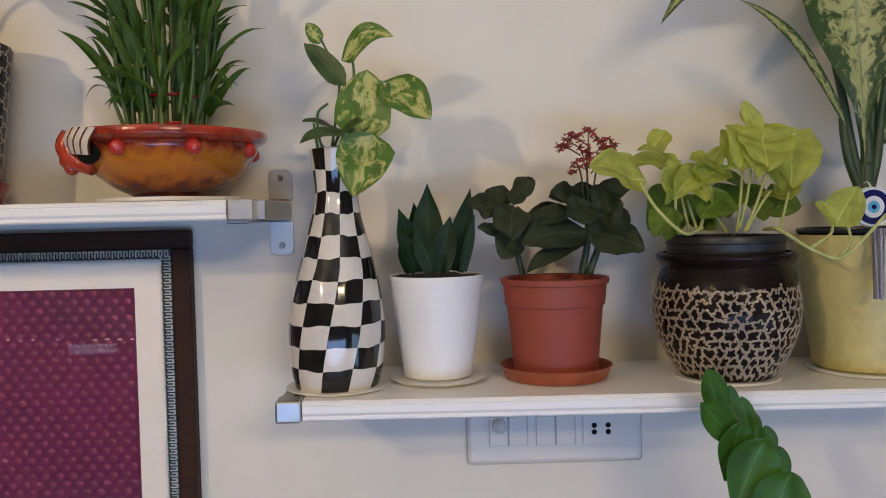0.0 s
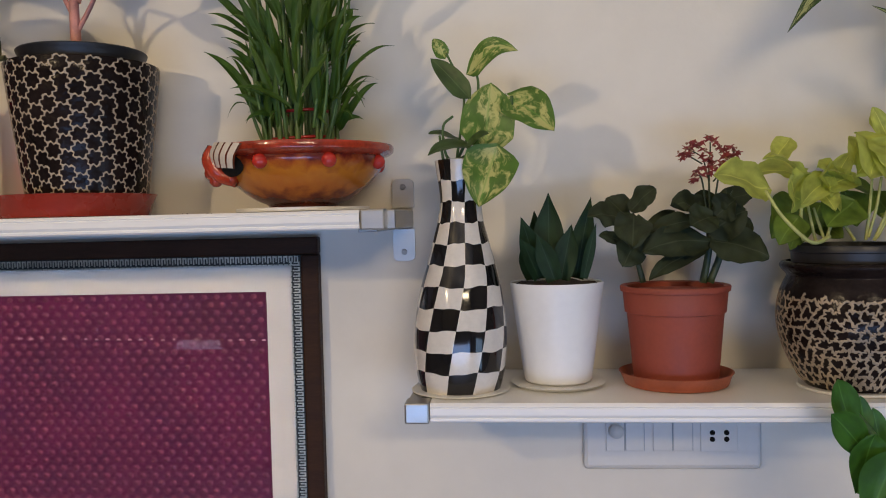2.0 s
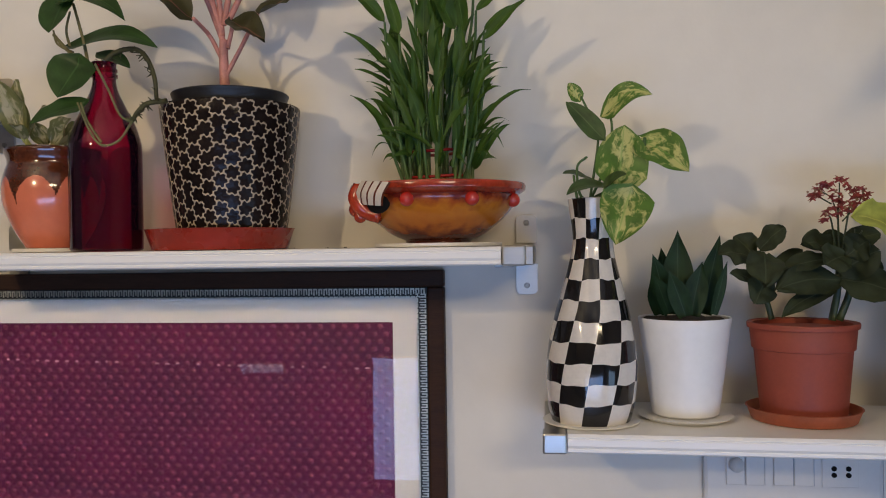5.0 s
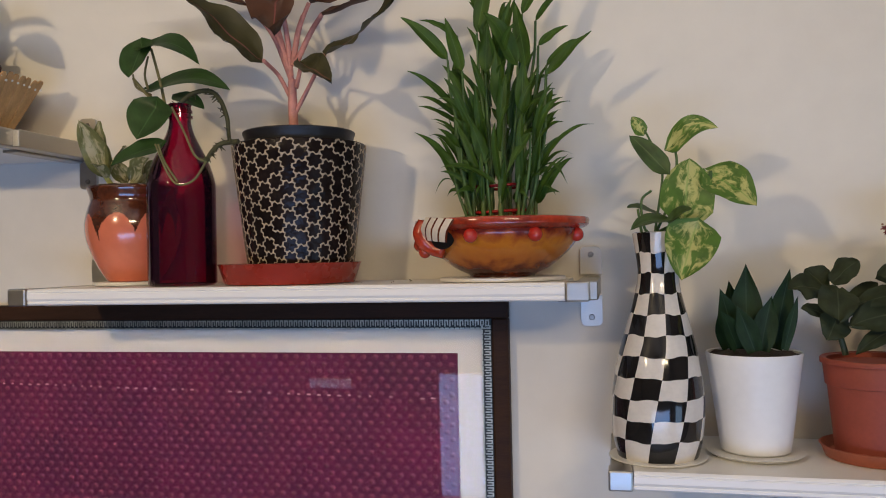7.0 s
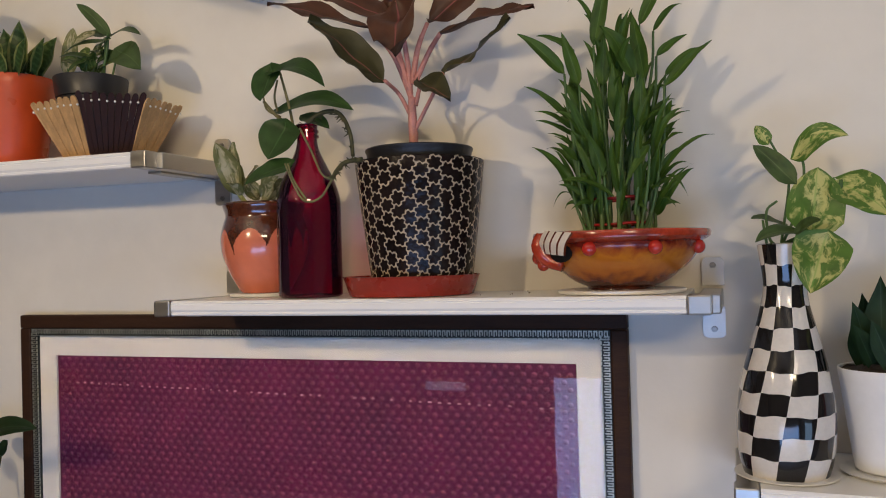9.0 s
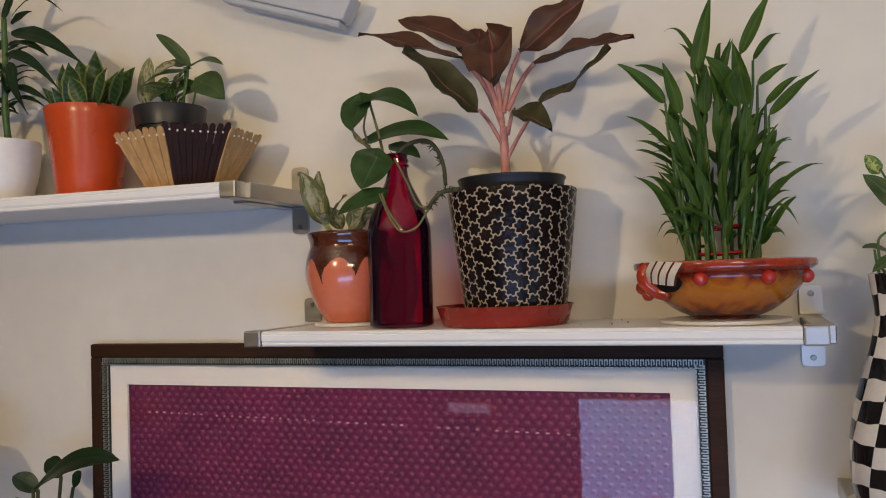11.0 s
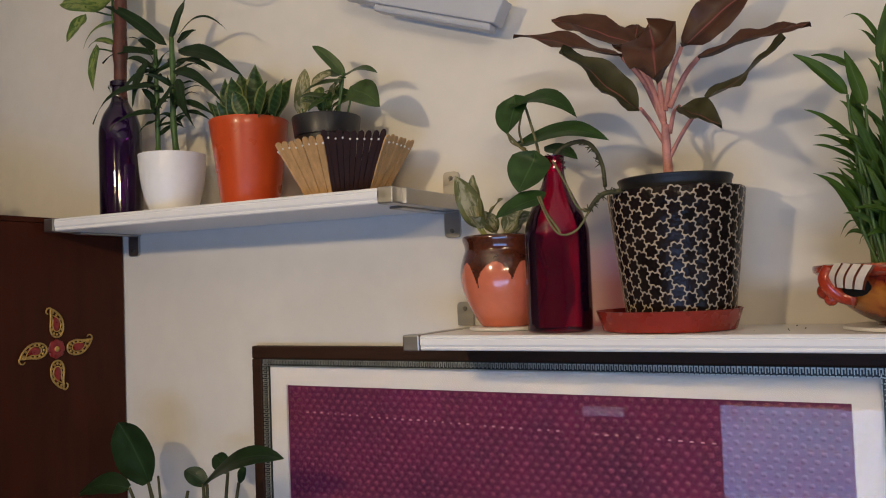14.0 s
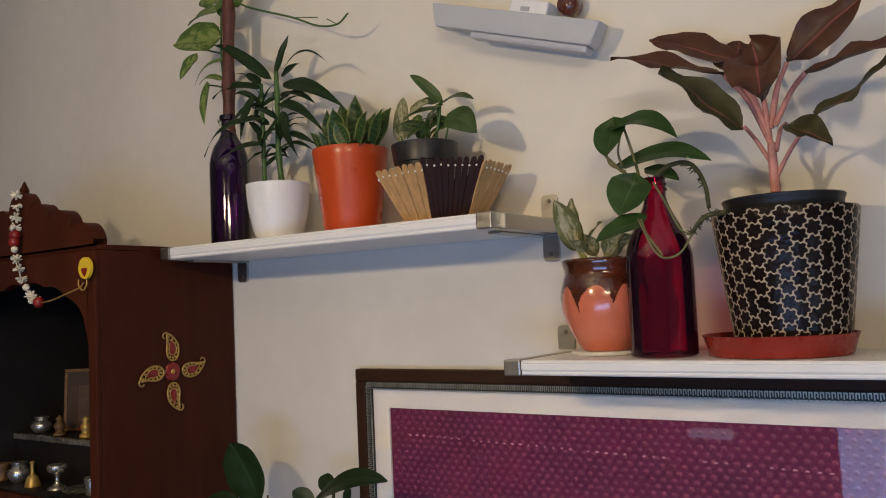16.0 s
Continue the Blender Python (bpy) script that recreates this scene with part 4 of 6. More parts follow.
NEON_LEAVES_B = [
    (0.305, 1.1, 1.595, 0.348, 1.08, 1.593, 0.013, 0.1, 70.0),
    (0.476, 1.07, 1.621, 0.503, 1.04, 1.575, 0.038, 0.15, 30.0),
    (0.435, 1.07, 1.619, 0.404, 1.05, 1.587, 0.037, 0.15, 30.0),
    (0.398, 1.06, 1.578, 0.344, 1.02, 1.589, 0.023, 0.12, 50.0),
    (0.474, 1.08, 1.555, 0.483, 1.05, 1.54, 0.035, 0.12, 50.0),
    (0.456, 1.1, 1.53, 0.502, 1.1, 1.532, 0.021, 0.1, 60.0),
]
NEON_LOW_LEAVES = [
    (0.351, 1.08, 1.542, 0.305, 1.06, 1.525, 0.04, 0.12, 40.0),
    (0.398, 1.05, 1.547, 0.359, 1.03, 1.518, 0.036, 0.1, 30.0),
    (0.432, 1.08, 1.563, 0.393, 1.08, 1.575, 0.021, 0.1, 50.0),
    (0.443, 1.06, 1.521, 0.461, 1.05, 1.533, 0.024, 0.1, 50.0),
    (0.328, 1.04, 1.529, 0.299, 1.02, 1.497, 0.026, 0.12, 35.0),
    (0.409, 1.09, 1.557, 0.418, 1.07, 1.524, 0.038, 0.1, 25.0),
    (0.377, 1.1, 1.545, 0.36, 1.08, 1.513, 0.031, 0.1, 25.0),
    (0.502, 1.1, 1.549, 0.47, 1.08, 1.517, 0.032, 0.1, 25.0),
]
NEON_STEMS = [
    (0.0022, [(0.366, 1.05, 1.501), (0.374, 1.05, 1.528), (0.382, 1.05, 1.558)]),
    (0.0024, [(0.339, 1.05, 1.5), (0.336, 1.05, 1.526), (0.337, 1.05, 1.551)]),
    (0.002, [(0.413, 1.05, 1.5), (0.418, 1.05, 1.54), (0.421, 1.05, 1.576)]),
    (0.0022, [(0.423, 1.05, 1.499), (0.439, 1.05, 1.536), (0.452, 1.05, 1.575)]),
    (0.002, [(0.426, 1.05, 1.502), (0.442, 1.05, 1.53), (0.456, 1.05, 1.55)]),
    (0.002, [(0.416, 1.05, 1.503), (0.426, 1.05, 1.54), (0.432, 1.05, 1.577)]),
    (0.002, [(0.353, 1.05, 1.501), (0.344, 1.05, 1.545)]),
    (0.002, [(0.4, 1.05, 1.5), (0.38, 1.05, 1.531)]),
    (0.002, [(0.467, 1.05, 1.498), (0.48, 1.05, 1.55)]),
    (0.002, [(0.363, 1.05, 1.504), (0.351, 1.05, 1.541)]),
    (0.0025, [(0.362, 1.03, 1.506), (0.337, 1.0, 1.5), (0.319, 0.99, 1.506), (0.293, 0.99, 1.533), (0.278, 1.0, 1.563)]),
    (0.0025, [(0.448, 1.05, 1.502), (0.445, 1.0, 1.502), (0.476, 0.985, 1.479), (0.507, 0.98, 1.468), (0.536, 0.98, 1.49), (0.563, 0.98, 1.518)]),
    (0.002, [(0.507, 0.98, 1.47), (0.523, 0.985, 1.487), (0.521, 0.99, 1.51)]),
    (0.002, [(0.476, 0.985, 1.481), (0.499, 0.985, 1.496), (0.504, 0.99, 1.511)]),
]
NEON_MORE = [
    (0.346, 1.060, 1.581, 0.268, 1.030, 1.581, 0.027, 0.15, 45),
    (0.368, 1.040, 1.577, 0.318, 1.000, 1.543, 0.027, 0.12, 30),
    (0.402, 1.060, 1.581, 0.350, 1.020, 1.555, 0.029, 0.12, 35),
    (0.354, 1.030, 1.562, 0.358, 1.000, 1.537, 0.020, 0.1, 35),
    (0.335, 1.100, 1.627, 0.321, 1.100, 1.594, 0.018, 0.06, 15),
    (0.453, 1.070, 1.619, 0.394, 1.030, 1.579, 0.041, 0.12, 25),
    (0.434, 1.050, 1.616, 0.419, 1.000, 1.564, 0.031, 0.12, 15),
    (0.466, 1.070, 1.612, 0.468, 1.040, 1.551, 0.034, 0.1, 15),
    (0.434, 1.080, 1.655, 0.454, 1.080, 1.620, 0.014, 0.05, 20),
    (0.431, 1.100, 1.600, 0.391, 1.090, 1.595, 0.021, 0.1, 60),
]
NEON_DARK = [
    (0.405, 1.090, 1.559, 0.411, 1.070, 1.516, 0.035, 0.1, 20),
    (0.345, 1.100, 1.537, 0.309, 1.080, 1.503, 0.033, 0.12, 25),
    (0.374, 1.100, 1.524, 0.402, 1.090, 1.501, 0.030, 0.1, 35),
    (0.351, 1.080, 1.530, 0.322, 1.050, 1.489, 0.026, 0.1, 20),
    (0.454, 1.120, 1.558, 0.473, 1.100, 1.515, 0.032, 0.1, 25),
    (0.423, 1.120, 1.535, 0.384, 1.100, 1.512, 0.027, 0.1, 30),
]
VINE_LEAF = [
    (0.509, 0.99, 1.509, 0.525, 0.97, 1.551, 0.036, 0.1, 30.0),
    (0.507, 0.99, 1.511, 0.477, 0.98, 1.533, 0.02, 0.1, 40.0),
]
DIEFF_LEAVES = [
    (0.583, 1.06, 1.556, 0.548, 1.03, 1.987, 0.135, 0.02, 0.0),
    (0.600, 1.085, 1.556, 0.665, 1.06, 1.95, 0.12, 0.02, 0.0),
    (0.559, 1.060, 1.628, 0.400, 1.000, 1.774, 0.016, 0.12, 30),
    (0.621, 1.1, 1.606, 0.65, 1.12, 1.752, 0.06, 0.03, 0.0),
]
DIEFF_TIP = [
    (0.545, 1.06, 1.84, 0.304, 1.0, 1.746, 0.085, 0.32, 30.0),
]
DIEFF_STEMS = [
    (0.013, [(0.596, 1.08, 1.522), (0.594, 1.08, 1.55), (0.592, 1.08, 1.584)]),
    (0.006, [(0.59, 1.08, 1.543), (0.576, 1.08, 1.605), (0.564, 1.08, 1.667), (0.551, 1.08, 1.728)]),
    (0.009, [(0.594, 1.08, 1.55), (0.596, 1.08, 1.605), (0.587, 1.08, 1.66), (0.589, 1.08, 1.728)]),
    (0.0065, [(0.589, 1.08, 1.543), (0.573, 1.08, 1.584), (0.566, 1.08, 1.619), (0.564, 1.08, 1.643)]),
    (0.007, [(0.597, 1.08, 1.543), (0.608, 1.08, 1.591), (0.613, 1.08, 1.642), (0.62, 1.08, 1.693)]),
    (0.006, [(0.596, 1.08, 1.543), (0.599, 1.08, 1.605), (0.603, 1.08, 1.659)]),
]
AGLAONEMA_LEAVES = [
    (-0.632, 1.04, 1.876, -0.737, 1.0, 1.97, 0.054, 0.12, 50.0),
    (-0.661, 1.06, 1.961, -0.819, 1.02, 2.009, 0.037, 0.12, 60.0),
    (-0.649, 1.1, 1.989, -0.792, 1.12, 2.057, 0.049, 0.15, 45.0),
    (-0.619, 1.06, 2.002, -0.597, 0.99, 1.902, 0.071, 0.12, 35.0),
    (-0.582, 1.1, 1.973, -0.474, 1.13, 2.059, 0.048, 0.1, 20.0),
    (-0.553, 1.07, 1.945, -0.401, 1.04, 1.958, 0.04, 0.14, 60.0),
    (-0.539, 1.04, 1.878, -0.432, 1.02, 1.942, 0.033, -0.08, 60.0),
    (-0.575, 1.03, 1.87, -0.512, 0.99, 1.827, 0.035, 0.2, 55.0),
    (-0.67, 1.12, 1.979, -0.655, 1.14, 2.031, 0.054, 0.05, 20.0),
    (-0.617, 1.1, 2.006, -0.646, 1.1, 2.001, 0.031, 0.1, 40.0),
]
AGLAONEMA_STEMS = [
    (0.0075, [(-0.608, 1.09, 1.785), (-0.609, 1.09, 1.828), (-0.609, 1.09, 1.857)]),
    (0.0035, [(-0.611, 1.09, 1.828), (-0.63, 1.09, 1.864), (-0.632, 1.04, 1.876)]),
    (0.004, [(-0.609, 1.09, 1.853), (-0.638, 1.09, 1.925), (-0.661, 1.06, 1.961)]),
    (0.004, [(-0.609, 1.09, 1.853), (-0.62, 1.09, 1.897), (-0.648, 1.1, 1.993)]),
    (0.0045, [(-0.611, 1.09, 1.862), (-0.615, 1.09, 1.917), (-0.619, 1.06, 2.0)]),
    (0.004, [(-0.606, 1.09, 1.887), (-0.595, 1.09, 1.936), (-0.58, 1.09, 1.97)]),
    (0.0045, [(-0.602, 1.09, 1.882), (-0.578, 1.09, 1.926), (-0.553, 1.07, 1.945)]),
    (0.0035, [(-0.608, 1.09, 1.802), (-0.582, 1.09, 1.846), (-0.539, 1.04, 1.878)]),
    (0.0035, [(-0.603, 1.09, 1.844), (-0.596, 1.09, 1.873), (-0.575, 1.03, 1.87)]),
    (0.004, [(-0.613, 1.09, 1.87), (-0.63, 1.09, 1.923), (-0.65, 1.09, 1.956)]),
    (0.004, [(-0.608, 1.09, 1.878), (-0.6, 1.09, 1.924), (-0.59, 1.09, 1.952)]),
]
BAMBOO_LEAVES = [
    (-0.323, 1.06, 1.897, -0.297, 1.05, 2.005, 0.029, 0.04, 0.0),
    (-0.262, 1.08, 1.924, -0.217, 1.08, 2.011, 0.024, 0.04, 10.0),
    (-0.245, 1.1, 1.919, -0.206, 1.12, 1.958, 0.014, 0.2, 40.0),
    (-0.363, 1.05, 1.86, -0.424, 1.03, 1.919, 0.027, 0.1, 30.0),
    (-0.318, 1.1, 1.921, -0.346, 1.12, 1.962, 0.01, 0.1, 40.0),
    (-0.355, 1.08, 1.901, -0.404, 1.06, 1.921, 0.019, 0.1, 40.0),
    (-0.343, 1.05, 1.843, -0.364, 1.04, 1.917, 0.025, 0.06, 5.0),
    (-0.266, 1.05, 1.845, -0.309, 1.02, 1.914, 0.037, 0.18, 20.0),
    (-0.256, 1.06, 1.846, -0.271, 1.07, 1.941, 0.031, 0.05, 0.0),
    (-0.241, 1.09, 1.881, -0.2, 1.1, 1.909, 0.018, 0.1, 30.0),
    (-0.231, 1.1, 1.855, -0.183, 1.12, 1.895, 0.018, 0.1, 30.0),
]
BAMBOO_LEAVES_B = [
    (-0.229, 1.06, 1.832, -0.166, 1.04, 1.883, 0.021, 0.06, 25.0),
    (-0.354, 1.05, 1.793, -0.414, 1.02, 1.842, 0.018, 0.1, 40.0),
    (-0.357, 1.06, 1.785, -0.404, 1.04, 1.81, 0.016, 0.12, 50.0),
    (-0.356, 1.08, 1.776, -0.408, 1.06, 1.8, 0.012, 0.1, 40.0),
    (-0.351, 1.05, 1.76, -0.385, 1.03, 1.776, 0.013, 0.1, 50.0),
    (-0.345, 1.04, 1.736, -0.373, 1.02, 1.761, 0.015, 0.1, 40.0),
    (-0.357, 1.05, 1.709, -0.407, 1.03, 1.759, 0.02, 0.12, 40.0),
    (-0.238, 1.05, 1.747, -0.205, 1.03, 1.763, 0.017, 0.15, 50.0),
    (-0.243, 1.06, 1.705, -0.166, 1.05, 1.761, 0.013, 0.18, 50.0),
    (-0.244, 1.05, 1.697, -0.201, 1.02, 1.68, 0.011, 0.4, 60.0),
    (-0.238, 1.05, 1.68, -0.217, 1.03, 1.666, 0.008, 0.2, 60.0),
]
BAMBOO_LEAVES_C = [
    (-0.351, 1.05, 1.687, -0.38, 1.03, 1.674, 0.007, 0.4, 60.0),
    (-0.231, 1.07, 1.788, -0.22, 1.06, 1.813, 0.016, 0.05, 20.0),
    (-0.312, 1.06, 1.841, -0.307, 1.05, 1.91, 0.027, 0.05, 0.0),
    (-0.288, 1.04, 1.782, -0.294, 1.03, 1.869, 0.031, 0.05, 0.0),
    (-0.26, 1.04, 1.779, -0.257, 1.03, 1.848, 0.027, 0.05, 0.0),
    (-0.353, 1.07, 1.824, -0.358, 1.08, 1.87, 0.023, 0.05, 0.0),
    (-0.297, 1.03, 1.684, -0.365, 1.0, 1.706, 0.018, 0.15, 50.0),
    (-0.309, 1.03, 1.711, -0.327, 1.01, 1.77, 0.024, 0.06, 0.0),
    (-0.249, 1.03, 1.751, -0.28, 1.01, 1.693, 0.016, 0.1, 10.0),
]
BOTTLE_LEAVES = [
    (-0.834, 1.050, 1.921, -0.836, 1.020, 1.860, 0.043, 0.12, 25),
    (-0.834, 1.050, 1.911, -0.722, 1.020, 1.871, 0.032, 0.3, 45),
    (-0.827, 1.060, 1.850, -0.675, 1.020, 1.832, 0.032, 0.2, 45),
    (-0.790, 1.070, 1.841, -0.737, 1.060, 1.815, 0.021, 0.15, 50),
    (-0.792, 1.020, 1.824, -0.813, 1.000, 1.766, 0.050, 0.1, 15),
    (-0.779, 1.010, 1.760, -0.848, 0.990, 1.728, 0.031, 0.12, 40),
]
BOTTLE_STEMS = [
    (0.0025, [(-0.795, 1.050, 1.818), (-0.800, 1.050, 1.846), (-0.809, 1.050, 1.881), (-0.817, 1.050, 1.909)]),
    (0.003, [(-0.795, 1.050, 1.820), (-0.818, 1.050, 1.835), (-0.832, 1.050, 1.848), (-0.848, 1.050, 1.866)]),
    (0.0018, [(-0.818, 1.050, 1.839), (-0.842, 1.050, 1.852), (-0.848, 1.050, 1.872)]),
    (0.002, [(-0.823, 1.050, 1.848), (-0.828, 1.050, 1.871), (-0.822, 1.050, 1.898)]),
    (0.0017, [(-0.756, 1.000, 1.809), (-0.738, 1.000, 1.774), (-0.721, 1.000, 1.738), (-0.704, 1.000, 1.729)]),
    (0.0017, [(-0.702, 0.997, 1.729), (-0.722, 0.997, 1.703), (-0.747, 0.997, 1.698), (-0.764, 0.997, 1.718), (-0.781, 0.997, 1.757)]),
    (0.0018, [(-0.749, 1.000, 1.702), (-0.769, 1.000, 1.732), (-0.778, 1.000, 1.757)]),
    (0.0038, [(-0.776, 1.050, 1.819), (-0.754, 1.050, 1.836), (-0.726, 1.050, 1.840), (-0.708, 1.050, 1.828), (-0.696, 1.050, 1.800), (-0.693, 1.050, 1.768)]),
    (0.0038, [(-0.654, 1.000, 1.755), (-0.680, 1.000, 1.753), (-0.695, 1.000, 1.742), (-0.704, 1.000, 1.729)]),
]
JAR_LEAVES = [
    (-0.927, 1.100, 1.722, -0.947, 1.060, 1.805, 0.031, 0.12, 25),
    (-0.926, 1.090, 1.726, -0.928, 1.080, 1.807, 0.020, 0.1, 35),
    (-0.913, 1.080, 1.724, -0.862, 1.050, 1.762, 0.013, 0.1, 50),
    (-0.913, 1.080, 1.721, -0.914, 1.040, 1.738, 0.018, 0.15, 45),
    (-0.877, 1.080, 1.711, -0.833, 1.060, 1.745, 0.027, 0.1, 10),
    (-0.906, 1.120, 1.715, -0.919, 1.100, 1.750, 0.021, 0.1, 20),
    (-0.876, 1.100, 1.713, -0.818, 1.070, 1.736, 0.024, 0.1, 20),
]
TALL_LEAVES = [
    (-1.797, 1.080, 2.283, -1.907, 1.040, 2.279, 0.075, 0.12, 25),
    (-1.840, 1.050, 2.244, -1.872, 1.030, 2.187, 0.037, 0.1, 15),
    (-1.815, 1.060, 2.172, -1.802, 1.040, 2.072, 0.025, 0.12, 15),
    (-1.764, 1.080, 2.226, -1.857, 1.060, 2.177, 0.013, 0.2, 40),
    (-1.789, 1.090, 2.181, -1.856, 1.070, 2.179, 0.022, 0.25, 50),
    (-1.792, 1.08, 2.348, -1.877, 1.06, 2.324, 0.055, 0.15, 50.0),
    (-1.825, 1.1, 2.382, -1.885, 1.1, 2.394, 0.042, 0.1, 30.0),
    (-1.772, 1.09, 2.333, -1.785, 1.08, 2.398, 0.047, 0.05, 10.0),
    (-1.759, 1.1, 2.358, -1.701, 1.1, 2.395, 0.041, 0.05, 20.0),
]
TALL_STEMS = [
    (0.003, [(-1.775, 1.09, 2.129), (-1.796, 1.09, 2.209), (-1.796, 1.09, 2.313), (-1.788, 1.09, 2.402)]),
    (0.0022, [(-1.804, 1.09, 2.25), (-1.847, 1.09, 2.266), (-1.836, 1.05, 2.264)]),
    (0.0022, [(-1.784, 1.09, 2.162), (-1.821, 1.09, 2.176), (-1.814, 1.06, 2.17)]),
    (0.0025, [(-1.747, 1.09, 2.359), (-1.693, 1.09, 2.329), (-1.565, 1.09, 2.276), (-1.493, 1.09, 2.241), (-1.439, 1.09, 2.231), (-1.408, 1.09, 2.247)]),
    (0.0012, [(-1.493, 1.09, 2.259), (-1.565, 1.09, 2.276)]),
    (0.0012, [(-1.466, 1.09, 2.249), (-1.439, 1.09, 2.231)]),
]
SMALL_BAMBOO_LEAVES = [
    (-1.625, 1.080, 2.150, -1.798, 1.080, 2.259, 0.029, 0.1, 25),
    (-1.614, 1.080, 2.159, -1.573, 1.080, 2.231, 0.022, 0.04, 0),
    (-1.589, 1.080, 2.166, -1.450, 1.060, 2.145, 0.012, 0.22, 45),
    (-1.581, 1.070, 2.131, -1.385, 1.030, 2.039, 0.036, 0.1, 25),
    (-1.596, 1.080, 2.113, -1.485, 1.060, 2.069, 0.022, 0.12, 40),
    (-1.669, 1.090, 2.142, -1.809, 1.080, 2.143, 0.026, 0.14, 40),
    (-1.676, 1.070, 2.123, -1.681, 1.040, 2.027, 0.026, 0.1, 10),
    (-1.632, 1.060, 2.061, -1.766, 1.020, 1.998, 0.024, 0.22, 30),
    (-1.637, 1.060, 2.008, -1.731, 1.030, 1.978, 0.021, 0.15, 40),
    (-1.604, 1.070, 2.021, -1.473, 1.050, 1.976, 0.019, 0.12, 40),
    (-1.597, 1.070, 2.089, -1.442, 1.040, 1.998, 0.024, 0.16, 30),
    (-1.576, 1.060, 2.068, -1.532, 1.040, 1.985, 0.025, 0.06, 10),
    (-1.645, 1.070, 1.994, -1.677, 1.050, 1.968, 0.016, 0.12, 40),
    (-1.646, 1.090, 2.055, -1.720, 1.090, 2.084, 0.019, 0.1, 40),
    (-1.610, 1.080, 1.994, -1.496, 1.060, 1.973, 0.014, 0.15, 40),
    (-1.680, 1.100, 2.155, -1.750, 1.120, 2.189, 0.021, 0.1, 30),
    (-1.616, 1.100, 2.160, -1.575, 1.110, 2.179, 0.021, 0.1, 20),
    (-1.659, 1.080, 2.106, -1.717, 1.050, 2.058, 0.021, 0.18, 25),
    (-1.663, 1.090, 2.133, -1.686, 1.080, 2.061, 0.021, 0.06, 5),
    (-1.587, 1.060, 2.058, -1.617, 1.040, 1.988, 0.019, 0.08, 10),
    (-1.593, 1.070, 2.045, -1.525, 1.050, 1.965, 0.017, 0.1, 15),
]
SMALL_BAMBOO_STEMS = [
    (0.0065, [(-1.604, 1.080, 1.922), (-1.611, 1.080, 1.993), (-1.609, 1.080, 2.081), (-1.611, 1.080, 2.164)]),
    (0.0052, [(-1.667, 1.090, 1.930), (-1.667, 1.090, 2.002), (-1.668, 1.090, 2.084), (-1.669, 1.090, 2.151)]),
]
VARIEGATED_SNAKE_LEAVES = [
    (-1.419, 1.06, 1.976, -1.422, 1.05, 2.046, 0.045, 0.05, 0.0),
    (-1.402, 1.09, 1.977, -1.406, 1.1, 2.08, 0.039, 0.03, 0.0),
    (-1.364, 1.05, 1.966, -1.317, 1.03, 2.019, 0.029, 0.06, 10.0),
    (-1.471, 1.09, 1.987, -1.466, 1.08, 2.056, 0.028, 0.05, 0.0),
    (-1.36, 1.09, 1.971, -1.307, 1.09, 2.033, 0.036, 0.05, 0.0),
    (-1.384, 1.1, 1.976, -1.362, 1.11, 2.037, 0.036, 0.04, 0.0),
    (-1.431, 1.1, 1.983, -1.456, 1.11, 2.072, 0.043, 0.04, 0.0),
    (-1.343, 1.07, 1.965, -1.305, 1.06, 2.025, 0.029, 0.05, 5.0),
    (-1.373, 1.03, 1.962, -1.392, 1.02, 2.01, 0.029, 0.06, 10.0),
]
NJOY_LEAVES = [
    (-1.189, 1.090, 2.026, -1.250, 1.080, 2.084, 0.018, 0.1, 20),
    (-1.191, 1.090, 2.019, -1.101, 1.070, 2.008, 0.020, 0.14, 55),
    (-1.161, 1.080, 1.991, -1.086, 1.050, 1.943, 0.043, 0.12, 25),
    (-1.202, 1.100, 2.027, -1.251, 1.100, 2.034, 0.021, 0.1, 50),
    (-1.192, 1.080, 2.011, -1.253, 1.050, 1.988, 0.024, 0.12, 50),
    (-1.216, 1.070, 1.982, -1.262, 1.050, 1.983, 0.018, 0.12, 55),
    (-1.213, 1.060, 1.975, -1.233, 1.040, 1.952, 0.019, 0.1, 40),
    (-1.186, 1.100, 1.982, -1.216, 1.100, 2.001, 0.018, 0.1, 40),
    (-1.178, 1.100, 1.986, -1.135, 1.100, 1.995, 0.020, 0.1, 55),
]
NJOY_PALE = [
    (-1.213, 1.080, 2.028, -1.240, 1.060, 2.004, 0.024, 0.1, 30),
    (-1.310, 1.120, 1.974, -1.306, 1.130, 2.061, 0.030, 0.05, 5),
    (-1.211, 1.080, 1.985, -1.201, 1.080, 2.007, 0.015, 0.05, 10),
]
NJOY_STEMS = [
    (0.0032, [(-1.205, 1.090, 1.953), (-1.194, 1.090, 1.988), (-1.189, 1.090, 2.026)]),
    (0.002, [(-1.219, 1.090, 1.955), (-1.225, 1.090, 1.989)]),
    (0.002, [(-1.181, 1.090, 1.950), (-1.168, 1.090, 1.994)]),
    (0.002, [(-1.222, 1.070, 1.952), (-1.219, 1.070, 1.983)]),
    (0.0022, [(-1.200, 1.090, 1.952), (-1.196, 1.090, 2.003), (-1.198, 1.090, 2.016)]),
    (0.0016, [(-1.289, 1.100, 1.962), (-1.293, 1.100, 1.976)]),
]
RUBBER_LEAVES = [
    (-1.672, 1.05, 1.25, -1.733, 1.03, 1.372, 0.105, 0.08, 10.0),
    (-1.67, 1.0, 1.252, -1.779, 0.97, 1.238, 0.062, 0.15, 60.0),
]
